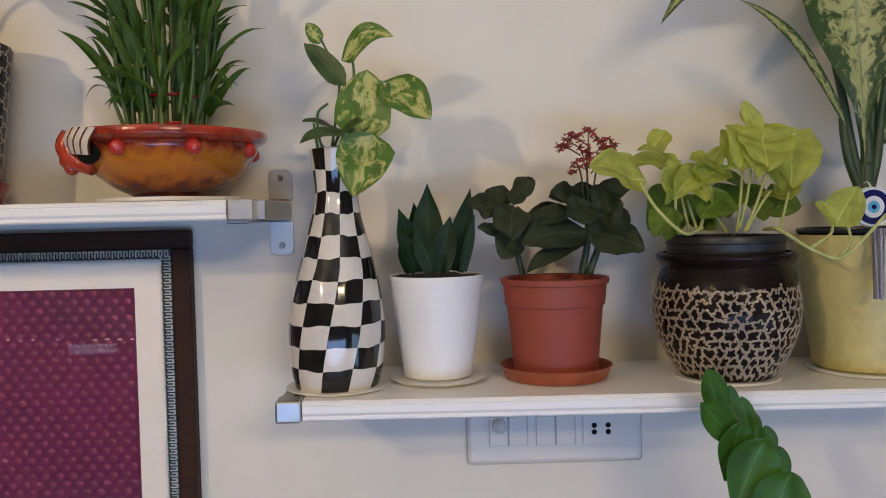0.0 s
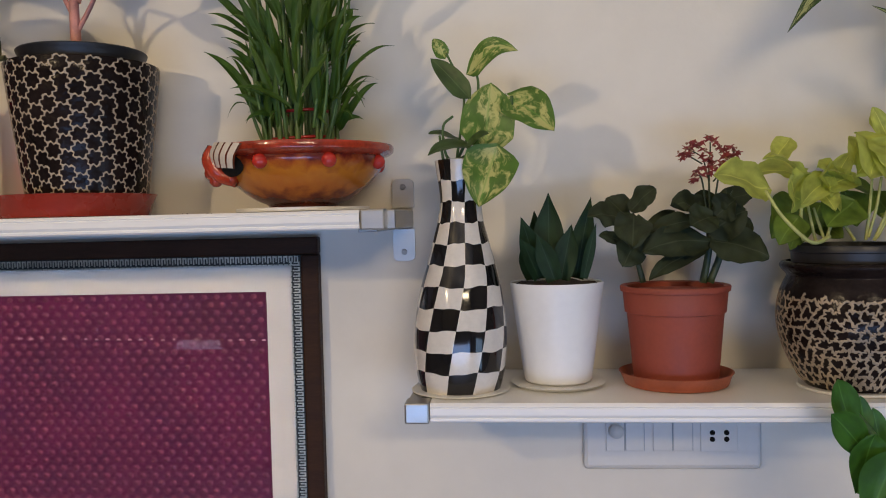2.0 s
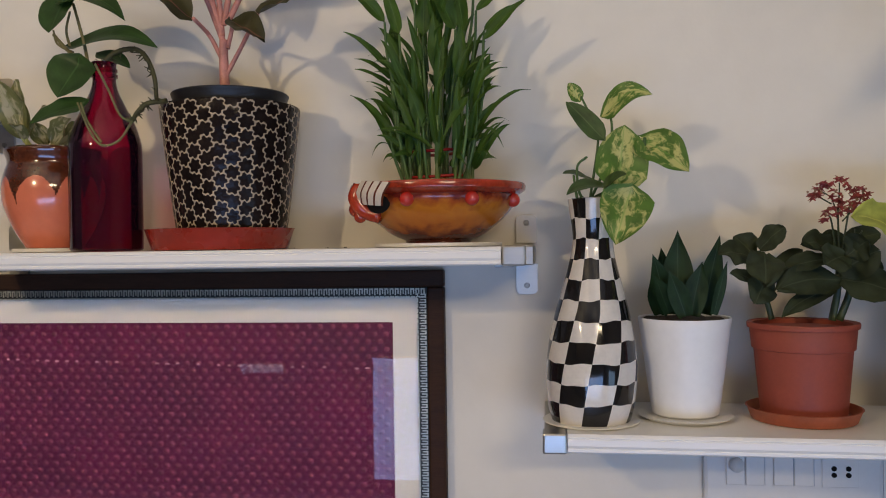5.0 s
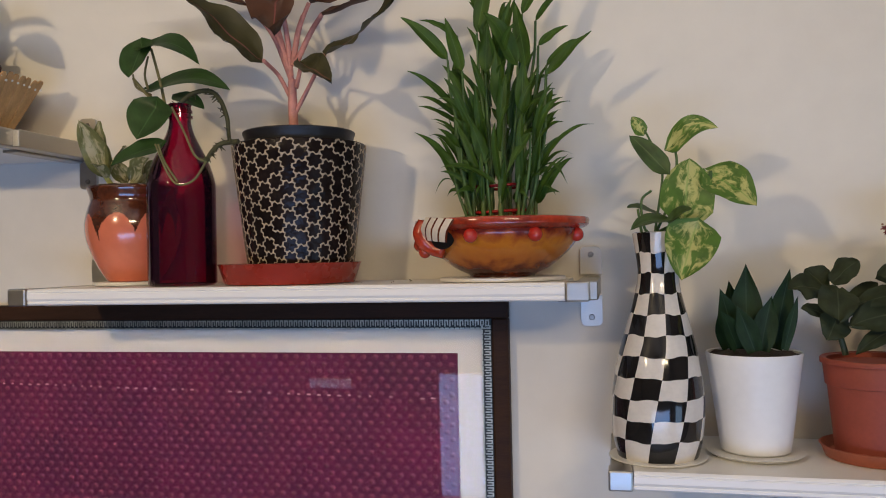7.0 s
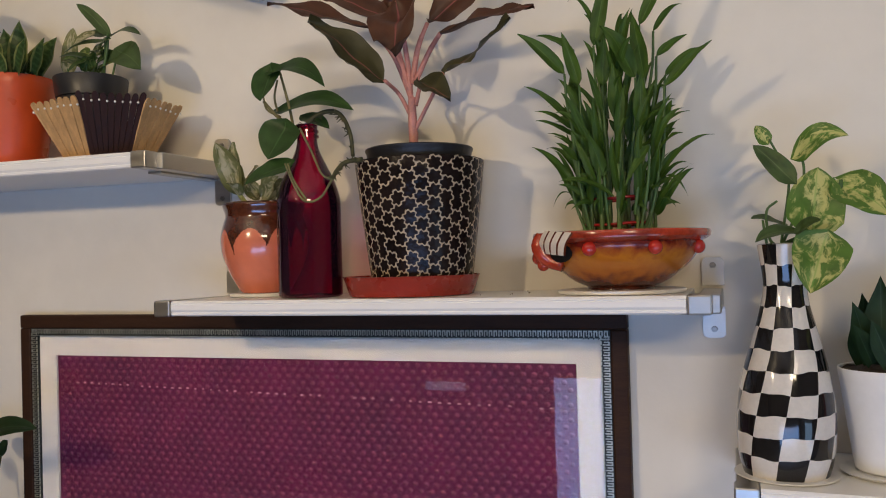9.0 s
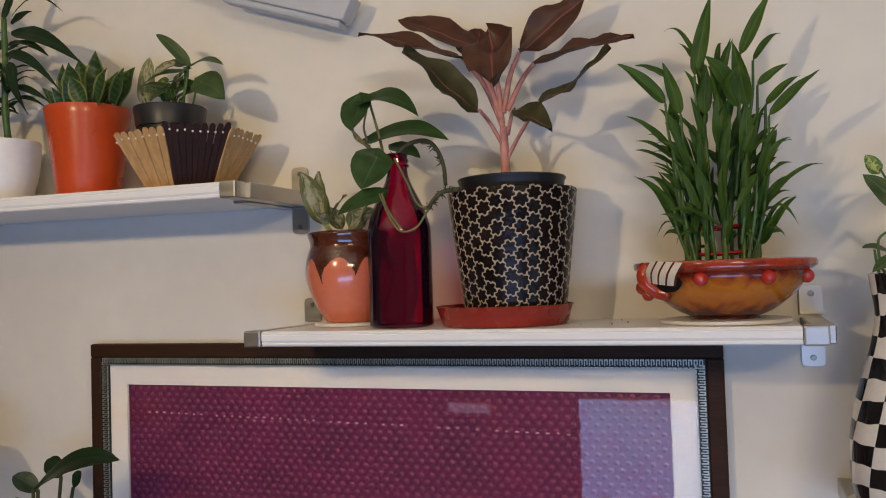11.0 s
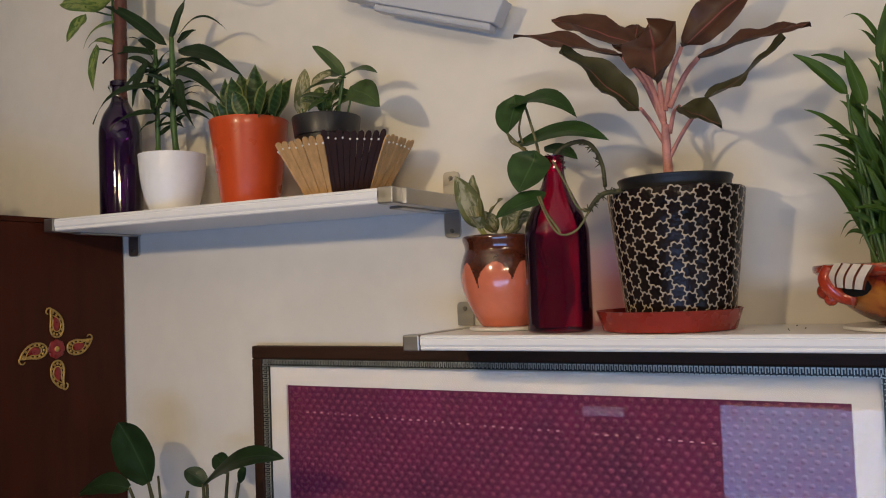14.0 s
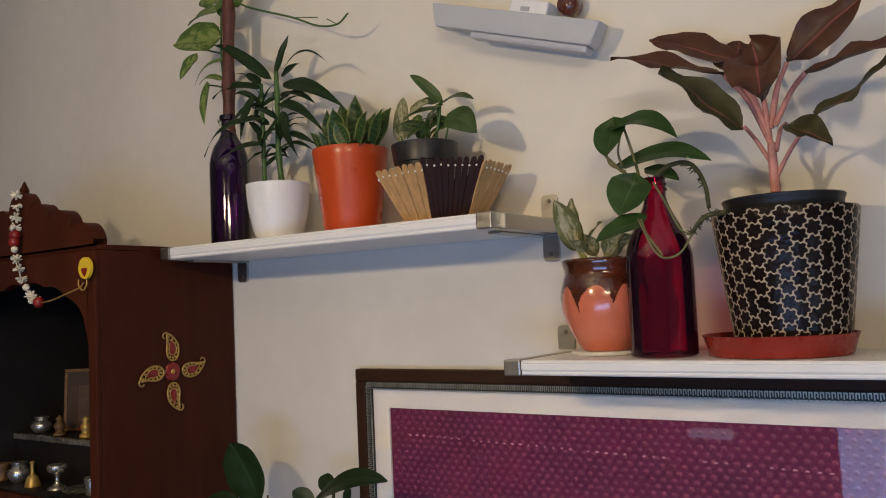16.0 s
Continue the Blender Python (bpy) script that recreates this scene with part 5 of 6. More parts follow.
RUBBER_LEAVES2 = [
    (-1.501, 1.03, 1.266, -1.27, 0.99, 1.338, 0.047, 0.12, 45.0),
    (-1.521, 1.06, 1.257, -1.56, 1.04, 1.285, 0.036, 0.1, 40.0),
    (-1.485, 1.08, 1.279, -1.539, 1.1, 1.304, 0.036, 0.1, 40.0),
    (-1.476, 1.1, 1.255, -1.457, 1.1, 1.286, 0.024, 0.1, 20.0),
]
RUBBER_STEMS = [
    (0.004, [(-1.678, 1.07, 1.187), (-1.672, 1.05, 1.25)]),
    (0.004, [(-1.594, 1.07, 1.197), (-1.583, 1.07, 1.236)]),
    (0.003, [(-1.659, 1.07, 1.19), (-1.666, 1.07, 1.26)]),
]
ZZ_LEAVES = [
    (0.345, 0.93, 1.304, 0.328, 0.92, 1.354, 0.029, 0.05, 15.0),
    (0.354, 0.92, 1.276, 0.313, 0.9, 1.321, 0.034, 0.08, 20.0),
    (0.369, 0.945, 1.287, 0.364, 0.95, 1.329, 0.018, 0.05, 10.0),
    (0.386, 0.95, 1.274, 0.38, 0.955, 1.314, 0.02, 0.05, 10.0),
    (0.351, 0.915, 1.244, 0.364, 0.91, 1.296, 0.038, 0.08, 15.0),
    (0.4, 0.96, 1.263, 0.396, 0.965, 1.295, 0.015, 0.05, 10.0),
    (0.359, 0.9, 1.22, 0.386, 0.9, 1.28, 0.052, 0.08, 15.0),
    (0.417, 0.96, 1.247, 0.411, 0.965, 1.277, 0.019, 0.05, 10.0),
    (0.386, 0.885, 1.188, 0.406, 0.885, 1.248, 0.054, 0.08, 15.0),
    (0.435, 0.965, 1.218, 0.429, 0.97, 1.251, 0.018, 0.05, 10.0),
    (0.449, 0.96, 1.192, 0.44, 0.965, 1.221, 0.02, 0.05, 10.0),
]
ZZ_STEMS = [
    (0.006, [(0.437, 0.935, 1.169), (0.407, 0.935, 1.226), (0.374, 0.935, 1.282), (0.353, 0.935, 1.31), (0.34, 0.935, 1.33)]),
]


disc_plate("coaster", "clear plastic coaster under the checkered vase", (-0.092, 1.062, low_z(-0.092) + 0.0004), 0.064, 0.0026, M_CLEAR)
checked_vase()

# white pot with a dark snake plant, on a white plate
WX = 0.036
saucer("saucer", "thin clear plastic saucer under the white pot", (WX, 1.092, low_z(WX) + 0.0004), 0.062, 0.005, M_CLEAR)
o = (WX, 1.092, low_z(WX) + 0.0052)
ob = potted("snake_plant", "dark green bird's nest snake plant in a white pot", o, smooth_profile(pot_profile(0.044, 0.0615, 0.132)[:-2], 1) + [(0.059, 0.126), (0.001, 0.125)], M_WPOT, 0.0585, 0.127)
leaves(SNAKE_LEAVES, L_SNAKE, ob, "blade", o, fold=0.35)

# kalanchoe in a terracotta pot
TX = 0.190
saucer("saucer", "terracotta saucer under the kalanchoe pot", (TX, 1.095, low_z(TX) + 0.0004), 0.0735, 0.017, M_TERRA_D)
o = (TX, 1.095, low_z(TX) + 0.0062)
ob = potted("kalanchoe", "kalanchoe with dried red flowers in a terracotta pot", o, pot_profile(0.054, 0.065, 0.124, lip=0.0025, lip_h=0.034), M_TERRA, 0.062, 0.108)
lathe("rim", [(0.0665, 0.117), (0.070, 0.1175), (0.0705, 0.123), (0.0695, 0.1245), (0.066, 0.1245)], M_TERRA, ob)
leaves(KALANCHOE_LEAVES, L_KALAN, ob, "oval", o, teeth=7, wave=0.22, wide=1.25)
leaves(KALANCHOE_LEAVES_B, L_KALAN, ob, "oval", o, teeth=7, wave=0.22, wide=1.25)
stems(KALANCHOE_STEMS, M_STEM_DARK, ob, o)
for radius, pts in KALANCHOE_FLOWERS:
    for p in pts:
        c = Vector(p) - Vector(o)
        cluster = [c + Vector((random.uniform(-1, 1), random.uniform(-1, 1), random.uniform(-1, 1))) * 0.0052 for _ in range(8)]
        bm = bmesh.new()
        for q in cluster[:3]:
            for k in range(5):
                turn = pose(*q, random.uniform(-40, 60), random.uniform(-40, 40), 72 * k)
                bmesh.ops.create_cone(bm, cap_ends=True, segments=5, radius1=0.0025, radius2=0.0008, depth=0.0078, matrix=turn @ pose(0, -0.003, 0, 90) @ Matrix.Diagonal((1, 0.5, 1, 1)))
        part("flower", bm, M_FLOWER, ob)
        blobs("seed_head", cluster[3:6], 0.0017, M_SEED, ob)

# round crackle pot with neon pothos
CX = 0.404
o = (CX, 1.066, low_z(CX) + 0.0004)
disc_plate("coaster", "clear plastic coaster under the round black pot", o, 0.066, 0.004, M_CLEAR)
o = (CX, 1.066, low_z(CX) + 0.0046)
ob = thing("neon_pothos", "neon pothos with trailing vines in a round black crackle-glazed pot", "potted plant", o, "potted plants")
round_prof = smooth_profile([(0.056, 0), (0.066, 0.012), (0.081, 0.042), (0.0895, 0.075), (0.0895, 0.098), (0.085, 0.122), (0.0785, 0.136), (0.078, 0.140), (0.084, 0.147), (0.086, 0.152), (0.083, 0.156), (0.078, 0.157)], 4)
round_prof += [(0.0775, 0.15), (0.077, 0.12), (0.001, 0.119)]


def round_radius(z):
    pts = round_prof[:-3]
    for (r0, z0), (r1, z1) in zip(pts, pts[1:]):
        if z0 <= z <= z1:
            return r0 + (r1 - r0) * (z - z0) / max(z1 - z0, 1e-6)
    return pts[0][0] if z < 0 else pts[-1][0]


lathe("pot", round_prof, M_BLACK_POT, ob, n=72)
crackle_net(ob, round_radius, 0.004, 0.118, 42, 0.42, 0.11, 0.0034, 0.0008)
lathe("inner_pot", [(0.070, 0.13), (0.0715, 0.150), (0.0722, 0.168), (0.0738, 0.169), (0.0742, 0.176), (0.0732, 0.1775), (0.071, 0.177), (0.070, 0.162), (0.001, 0.161)], M_BLACKPOT, ob, "black plastic inner pot")
soil(ob, 0.070, 0.164)
leaves(NEON_LEAVES, L_NEON, ob, "heart", o, fold=0.3, wide=1.35, wave=0.16)
leaves(NEON_LEAVES_B, L_NEON, ob, "heart", o, fold=0.3, wide=1.35, wave=0.16)
leaves(NEON_MORE, L_NEON, ob, "heart", o, fold=0.3, wide=1.1, wave=0.16)
# inner and low leaves take the copy with shade in its colour
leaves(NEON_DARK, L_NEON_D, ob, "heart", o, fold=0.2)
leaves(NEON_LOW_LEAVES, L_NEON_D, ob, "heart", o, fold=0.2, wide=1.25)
leaves(VINE_LEAF, L_NEON, ob, "heart", o, fold=0.2)
stems(NEON_STEMS, M_STEM_PALE, ob, o)

# yellow pot with dieffenbachia
YX = 0.606
o = (YX, 1.098, low_z(YX) + 0.0004)
disc_plate("coaster", "clear plastic coaster under the yellow pot", o, 0.075, 0.004, M_CLEAR)
o = (YX, 1.098, low_z(YX) + 0.0046)
ob = potted("dieffenbachia", "dieffenbachia with speckled leaves in a mottled yellow pot", o, pot_profile(0.068, 0.092, 0.176), M_YELLOW, 0.085, 0.163)
lathe("inner_pot", [(0.078, 0.165), (0.084, 0.176), (0.087, 0.179), (0.087, 0.183), (0.084, 0.184), (0.081, 0.168)], M_BLACKPOT, ob, "black plastic inner pot")
leaves(DIEFF_TIP, L_DIEFF, ob, "lance", o, fold=0.3)
leaves(DIEFF_LEAVES[:2], L_DIEFF, ob, "wedge", o, fold=0.2)
leaves(DIEFF_LEAVES[2:], L_DIEFF, ob, "broad", o, fold=0.15, wide=1.3)
stems(DIEFF_STEMS, M_DIEFF_STEM, ob, o, sides=10)

# evil eye charm hanging from the yellow pot
o = (0.556, 0.998, 1.527)
ob = thing("eye_charm", "blue and white glass eye charm with a grey tassel", "charm", o)
for name, r, d, m in (("rim", 0.0245, 0.006, M_EYE_W), ("dark_ring", 0.0215, 0.007, M_EYE_B), ("white_ring", 0.0135, 0.008, M_EYE_W), ("light_ring", 0.0075, 0.009, M_EYE_C), ("pupil", 0.003, 0.010, M_EYE_B)):
    bm = bmesh.new()
    bmesh.ops.create_cone(bm, cap_ends=True, segments=36, radius1=r, radius2=r * 0.96, depth=d, matrix=pose(0, 0, 0, 90))
    part(name, bm, m, ob)
tube("cord", [(0, 0, 0.022), (0, 0.01, 0.03), (0, 0.02, 0.028)], 0.0012, M_EYE_W, ob)
bm = bmesh.new()
for i in range(16):
    bmesh.ops.create_cone(bm, cap_ends=True, segments=5, radius1=0.0016, radius2=0.0013, depth=0.085, matrix=Matrix.Translation((0.008 + 0.007 * math.cos(i * 2.4) * (i / 16), 0.007 * math.sin(i * 2.4) * (i / 16), -0.068)) @ pose(0, 0, 0, random.uniform(-3, 3), random.uniform(-3, 3)))
part("tassel", bm, M_TASSEL, ob, "grey thread tassel")


# ---- vessels on the middle shelf ----
o = (-0.297, 1.08, SHELF_MID + 0.0004)
disc_plate("coaster", "clear plastic coaster under the amber bowl", o, 0.088, 0.0055, M_CLEAR)
o = (-0.297, 1.08, SHELF_MID + 0.006)
ob = thing("lucky_bamboo", "lucky bamboo cluster tied with red ribbon in an amber bowl", "potted plant", o, "potted plants")
bowl = smooth_profile([(0.046, 0), (0.047, 0.004), (0.066, 0.013), (0.092, 0.034), (0.107, 0.054), (0.109, 0.066)], 5)
lathe("bowl", bowl + [(0.1045, 0.064), (0.10, 0.05), (0.001, 0.049)], M_BOWL, ob, n=72)
lathe("rim", [(0.107, 0.063), (0.116, 0.067), (0.121, 0.0705), (0.122, 0.076), (0.1205, 0.0795), (0.109, 0.081), (0.1045, 0.064)], None, ob, "red glazed rim with a worn yellow top", n=72, pick=lambda a, z, i, j: 1 if z > 0.0785 else 0, mats=[M_BOWL_RED, M_BOWL_TOP])
for i in range(8):
    a = radians(-90 + 31 + 45 * i)
    bm = bmesh.new()
    bmesh.ops.create_uvsphere(bm, u_segments=16, v_segments=10, radius=0.0096, matrix=Matrix.Translation((0.1085 * math.cos(a), 0.1085 * math.sin(a), 0.056)))
    part("bead", bm, M_BALL, ob, "", True)
# looped handle with a white striped claw
for sx in (-1,):
    tube("handle", [(sx * 0.094, -0.064, 0.074), (sx * 0.100, -0.067, 0.062), (sx * 0.095, -0.067, 0.050), (sx * 0.084, -0.066, 0.041), (sx * 0.068, -0.070, 0.036)], 0.0125, M_BOWL_RED, ob, 10, 0.8)
# flattened black lump that stands in for the shaded hollow behind the handle
bm = bmesh.new()
bmesh.ops.create_uvsphere(bm, u_segments=14, v_segments=8, radius=0.0165, matrix=Matrix.Translation((-0.068, -0.081, 0.053)) @ pose(0, 0, 0, 0, 0, -38) @ Matrix.Diagonal((1.35, 0.5, 0.85, 1)))
part("handle_shade", bm, M_HOLE, ob, "black lump painting the shaded hollow behind the handle", True)
for x, y, z, r in ((-0.104, -0.052, 0.046, 0.0105), (-0.097, -0.060, 0.036, 0.0085)):
    bm = bmesh.new()
    bmesh.ops.create_uvsphere(bm, u_segments=16, v_segments=10, radius=r, matrix=Matrix.Translation((x, y, z)))
    part("knuckle", bm, M_BOWL_RED, ob, "lumpy red glazed knuckle", True)
a0 = radians(-124)
verts, faces = [], []
for j in range(7):
    for i in range(17):
        a = a0 + (i - 8) * 0.028 - j * 0.022
        r = 0.1225 + 0.0035 * math.sin(j / 6 * 3.14) - 0.0010 * max(0, j - 3)
        verts.append((r * math.cos(a), r * math.sin(a), 0.0825 - j * 0.0050 - 0.0003 * i))
for j in range(6):
    for i in range(16):
        faces.append((j * 17 + i, j * 17 + i + 1, j * 17 + i + 18, j * 17 + i + 17))
claw = add_mesh("claw", verts, faces, None, ob, "white claw with dark stripes", True, None, [1 if i % 4 == 3 else 0 for j in range(6) for i in range(16)], [M_STRIPE, M_BOWL_BASE])
soil(ob, 0.10, 0.066)
stalks = []
for ring, count, h0, h1 in ((0.050, 13, 0.09, 0.16), (0.034, 9, 0.12, 0.21), (0.014, 4, 0.16, 0.25)):
    for i in range(count):
        a = 2 * math.pi * (i + random.uniform(-0.2, 0.2)) / count
        x, y, h = ring * math.cos(a) * 0.95, ring * math.sin(a) * 0.8, random.uniform(h0, h1)
        lean = random.uniform(0.0, 0.012)
        tube("stalk", [(x, y, 0.06), (x * 1.04, y * 1.04, 0.06 + h * 0.5), (x * 1.08 + lean * math.cos(a), y * 1.08, 0.06 + h)], random.uniform(0.0026, 0.0038), M_STALK, ob, 7, 0.8, nodes=3)
        stalks.append((x * 1.08, y * 1.08, 0.06 + h, a))
for rr, zz in ((0.0475, 0.090), (0.036, 0.126)):
    ring = [(rr * 0.98 * math.cos(k * 0.3927), rr * 0.82 * math.sin(k * 0.3927), zz + 0.001 * math.sin(k)) for k in range(17)]
    tube("ribbon", ring, 0.0022, M_TIE, ob, 6, 1.0, "shiny red ribbon tie")
for rows in (BAMBOO_LEAVES, BAMBOO_LEAVES_B, BAMBOO_LEAVES_C):
    leaves(rows, L_BAMBOO, ob, "lance", o, fold=0.35, wave=0.14, wide=0.74)
    for r in rows:
        foot = Vector(r[:3]) - Vector(o)
        if foot.z > 0.13:
            base = Vector((max(-0.05, min(0.05, foot.x * 0.7)), max(-0.04, min(0.04, foot.y)), max(0.08, foot.z - 0.12)))
            tube("shoot", [base, base.lerp(foot, 0.55) + Vector((foot.x * 0.08, 0, 0.004)), foot], 0.0026, M_STEM_G, ob, 6, 0.7)
for x, y, h, a in stalks:
    for k in range(6):
        hh = h + random.uniform(-0.09, 0.05)
        b = a + random.uniform(-0.9, 0.9)
        out = random.uniform(0.012, 0.058)
        up = random.uniform(0.006, 0.070)
        leaf((x, y, max(0.10, hh - 0.015), x + out * math.cos(b), y + out * 0.75 * math.sin(b), max(0.095, hh) + up, random.uniform(0.007, 0.0125), random.uniform(0.05, 0.34), random.uniform(-10, 55)), L_BAMBOO, ob, "lance", 0.35, wave=0.16)

# thin leaves that droop low round the cluster
for k in range(13):
    a = 2 * math.pi * k / 13 + random.uniform(-0.2, 0.2)
    z = random.uniform(0.10, 0.125)
    x, y, out = 0.050 * math.cos(a), 0.042 * math.sin(a), random.uniform(0.018, 0.042)
    leaf((x, y, z, x + out * math.cos(a), y + out * 0.8 * math.sin(a), z + random.uniform(-0.022, 0.016), random.uniform(0.0045, 0.009), random.uniform(0.3, 0.55), random.uniform(-10, 50)), L_BAMBOO, ob, "lance", 0.35, wave=0.2)

# star-glazed pot with aglaonema
BX, BY = -0.600, 1.091
saucer("saucer", "red plastic saucer under the star-patterned pot", (BX - 0.018, BY, SHELF_MID + 0.0004), 0.1065, 0.030, M_REDSAUCER)
o = (BX, BY, SHELF_MID + 0.0055)
ob = thing("aglaonema", "aglaonema with bronze leaves and pink stalks in a black star-patterned pot", "potted plant", o, "potted plants")
R0, R1, BH = 0.0745, 0.0990, 0.197


def taper_radius(z):
    return R0 + (R1 - R0) * min(1, max(0, z / BH)) ** 0.9


prof = [(R0 - 0.004, 0)] + [(taper_radius(BH * k / 10), BH * k / 10 + (0.002 if k == 0 else 0)) for k in range(11)] + [(R1 - 0.001, BH + 0.002), (R1 - 0.006, BH + 0.001), (R1 - 0.008, BH - 0.02), (0.001, BH - 0.021)]
lathe("pot", prof, M_BLACK_POT, ob, n=80)
star_net(ob, taper_radius, 0.002, BH + 0.003, 32, 0.0195, 0.085, 0.0022)
lathe("inner_pot", [(0.078, BH - 0.018), (0.081, BH + 0.014), (0.0825, BH + 0.0165), (0.0835, BH + 0.020), (0.0825, BH + 0.0215), (0.0795, BH + 0.021), (0.079, BH + 0.008), (0.001, BH + 0.007)], M_BLACKPOT, ob, "black plastic inner pot")
soil(ob, 0.079, BH + 0.010)
for i, r in enumerate(AGLAONEMA_LEAVES):
    leaf(r, L_AGLA_G if i in (0, 6, 7) else L_AGLA, ob, "broad", 0.25, origin=o, wave=0.24, wide=1.2, bow=0.4)
stems(AGLAONEMA_STEMS, M_STEM_PINK, ob, o)

# red bottle with pothos
o = (-0.776, 1.058, SHELF_MID + 0.0004)
ob = thing("bottle", "dark red glass bottle holding a trailing pothos", "bottle", o, "glass bottles")
prof = smooth_profile([(0.044, 0), (0.049, 0.003), (0.050, 0.012), (0.050, 0.08), (0.050, 0.14), (0.0485, 0.158), (0.041, 0.183), (0.030, 0.206), (0.0205, 0.226), (0.0165, 0.240), (0.0158, 0.250)], 4)
prof += [(0.0185, 0.2505), (0.0185, 0.254), (0.0165, 0.2545), (0.0165, 0.258), (0.0182, 0.2585), (0.0182, 0.262), (0.0165, 0.2625), (0.0165, 0.268), (0.0172, 0.271), (0.0135, 0.271), (0.0135, 0.262)]
lathe("glass", prof, M_RED_GLASS, ob)
leaves(BOTTLE_LEAVES, L_POTHOS_D, ob, "heart", o, fold=0.25, wide=1.12, bow=0.7)
stems(BOTTLE_STEMS[:7], M_VINE, ob, o)
stems(BOTTLE_STEMS[7:], M_STEM_BROWN, ob, o, name="vine")
for radius, pts in BOTTLE_STEMS[7:9]:
    for k in range(34):
        i = random.randrange(len(pts) - 1)
        q = Vector(pts[i]).lerp(Vector(pts[i + 1]), random.random()) - Vector(o)
        d = Vector((random.uniform(-1, 1), random.uniform(-1, 1), random.uniform(-1, 0.6))).normalized()
        tube("root_hair", [q, q + d * 0.005, q + d * random.uniform(0.008, 0.012)], 0.0016, M_STEM_BROWN, ob, 5, 0.3)

# drip-glazed jar
o = (-0.894, 1.118, SHELF_MID + 0.0004)
disc_plate("coaster", "clear plastic coaster under the peach jar", o, 0.060, 0.006, M_CLEAR)
o = (-0.894, 1.118, SHELF_MID + 0.0066)
ob = thing("glazed_jar", "peach jar with brown dripping glaze holding a variegated plant", "jar", o, "potted plants")
prof = smooth_profile([(0.038, 0), (0.043, 0.004), (0.058, 0.030), (0.070, 0.060), (0.0735, 0.082), (0.0725, 0.100), (0.068, 0.117), (0.0650, 0.126), (0.0655, 0.134), (0.0685, 0.143), (0.0685, 0.148), (0.064, 0.151)], 12)
prof += [(0.060, 0.146), (0.058, 0.13), (0.001, 0.129)]


def drip(a, z, i, j):
    """Brown glaze above rounded arches, with pointed drips between them."""
    u = a * 11 + 0.3 * math.sin(a * 12.6)
    low = 0.062 + 0.018 * (0.5 + 0.5 * math.sin(int(u) * 2.3 + 1))
    return 1 if z > low + (0.106 - low) * abs(math.sin(math.pi * u)) ** 0.75 else 0


lathe("jar", prof, None, ob, n=220, pick=drip, mats=[M_PEACH, M_DRIP])
soil(ob, 0.058, 0.134)
leaves(JAR_LEAVES, L_JAR, ob, "broad", o, fold=0.45, wave=0.2, wide=1.35, long=1.05)
for r in JAR_LEAVES:
    foot = Vector(r[:3]) - Vector(o)
    tube("stem", [(foot.x * 0.4, foot.y * 0.4, 0.132), foot * 0.97, foot], 0.0022, M_STEM_PALE, ob, 6, 0.8)


# ---- vessels on the small shelf ----
o = (-1.775, 1.085, top_z(-1.775) + 0.0004)
ob = thing("bottle", "purple glass swing-top bottle with a tall climbing pothos", "bottle", o, "glass bottles")
prof = smooth_profile([(0.040, 0), (0.044, 0.004), (0.0445, 0.02), (0.0445, 0.11), (0.0445, 0.175), (0.042, 0.200), (0.034, 0.226), (0.022, 0.246), (0.0165, 0.262), (0.0155, 0.285)], 4)
prof += [(0.0195, 0.287), (0.0195, 0.298), (0.0165, 0.300), (0.0125, 0.300), (0.012, 0.285)]
lathe("glass", prof, M_PURPLE_GLASS, ob)
tube("wire_clasp", [(-0.019, 0, 0.27), (-0.026, -0.004, 0.283), (-0.024, -0.006, 0.292), (-0.016, -0.016, 0.287), (0.004, -0.021, 0.268), (0.018, -0.012, 0.262)], 0.0013, M_SILVER, ob, 6, 1.0)
tube("support_stick", [(0.002, 0, 0.25), (0.006, 0, 0.40), (0.012, 0.002, 0.62)], 0.0135, M_TERRA_STICK, ob, 10, 0.95, "reddish brown support stick", nodes=4)
leaves(TALL_LEAVES, L_NJOY, ob, "heart", o, fold=0.25)
stems(TALL_STEMS, M_STEM_G, ob, o)

o = (-1.621, 1.085, top_z(-1.621) + 0.0004)
ob = potted("lucky_bamboo", "two lucky bamboo canes in a rounded white ceramic pot", o, smooth_profile([(0.040, 0), (0.046, 0.004), (0.057, 0.035), (0.0645, 0.075), (0.068, 0.118), (0.0672, 0.1205), (0.064, 0.1195)], 4) + [(0.0625, 0.105), (0.001, 0.104)], M_WPOT, 0.0625, 0.106)
leaves(SMALL_BAMBOO_LEAVES, L_BAMBOO_D, ob, "lance", o, fold=0.3, wave=0.16, wide=0.95, long=1.08)
for k in range(30):
    a = random.uniform(0, 6.28)
    x, y, z = random.choice((-0.044, 0.012)) + random.uniform(-0.004, 0.004), random.uniform(-0.004, 0.004), random.uniform(0.16, 0.32)
    out = random.uniform(0.04, 0.085)
    leaf((x, y, z, x + out * math.cos(a), y + out * 0.7 * math.sin(a), z + random.uniform(-0.015, 0.05), random.uniform(0.010, 0.016), random.uniform(0.15, 0.35), random.uniform(0, 60)), L_BAMBOO_D, ob, "lance", 0.3, wave=0.15)
stems(SMALL_BAMBOO_STEMS, M_STEM_G, ob, o, nodes=4)

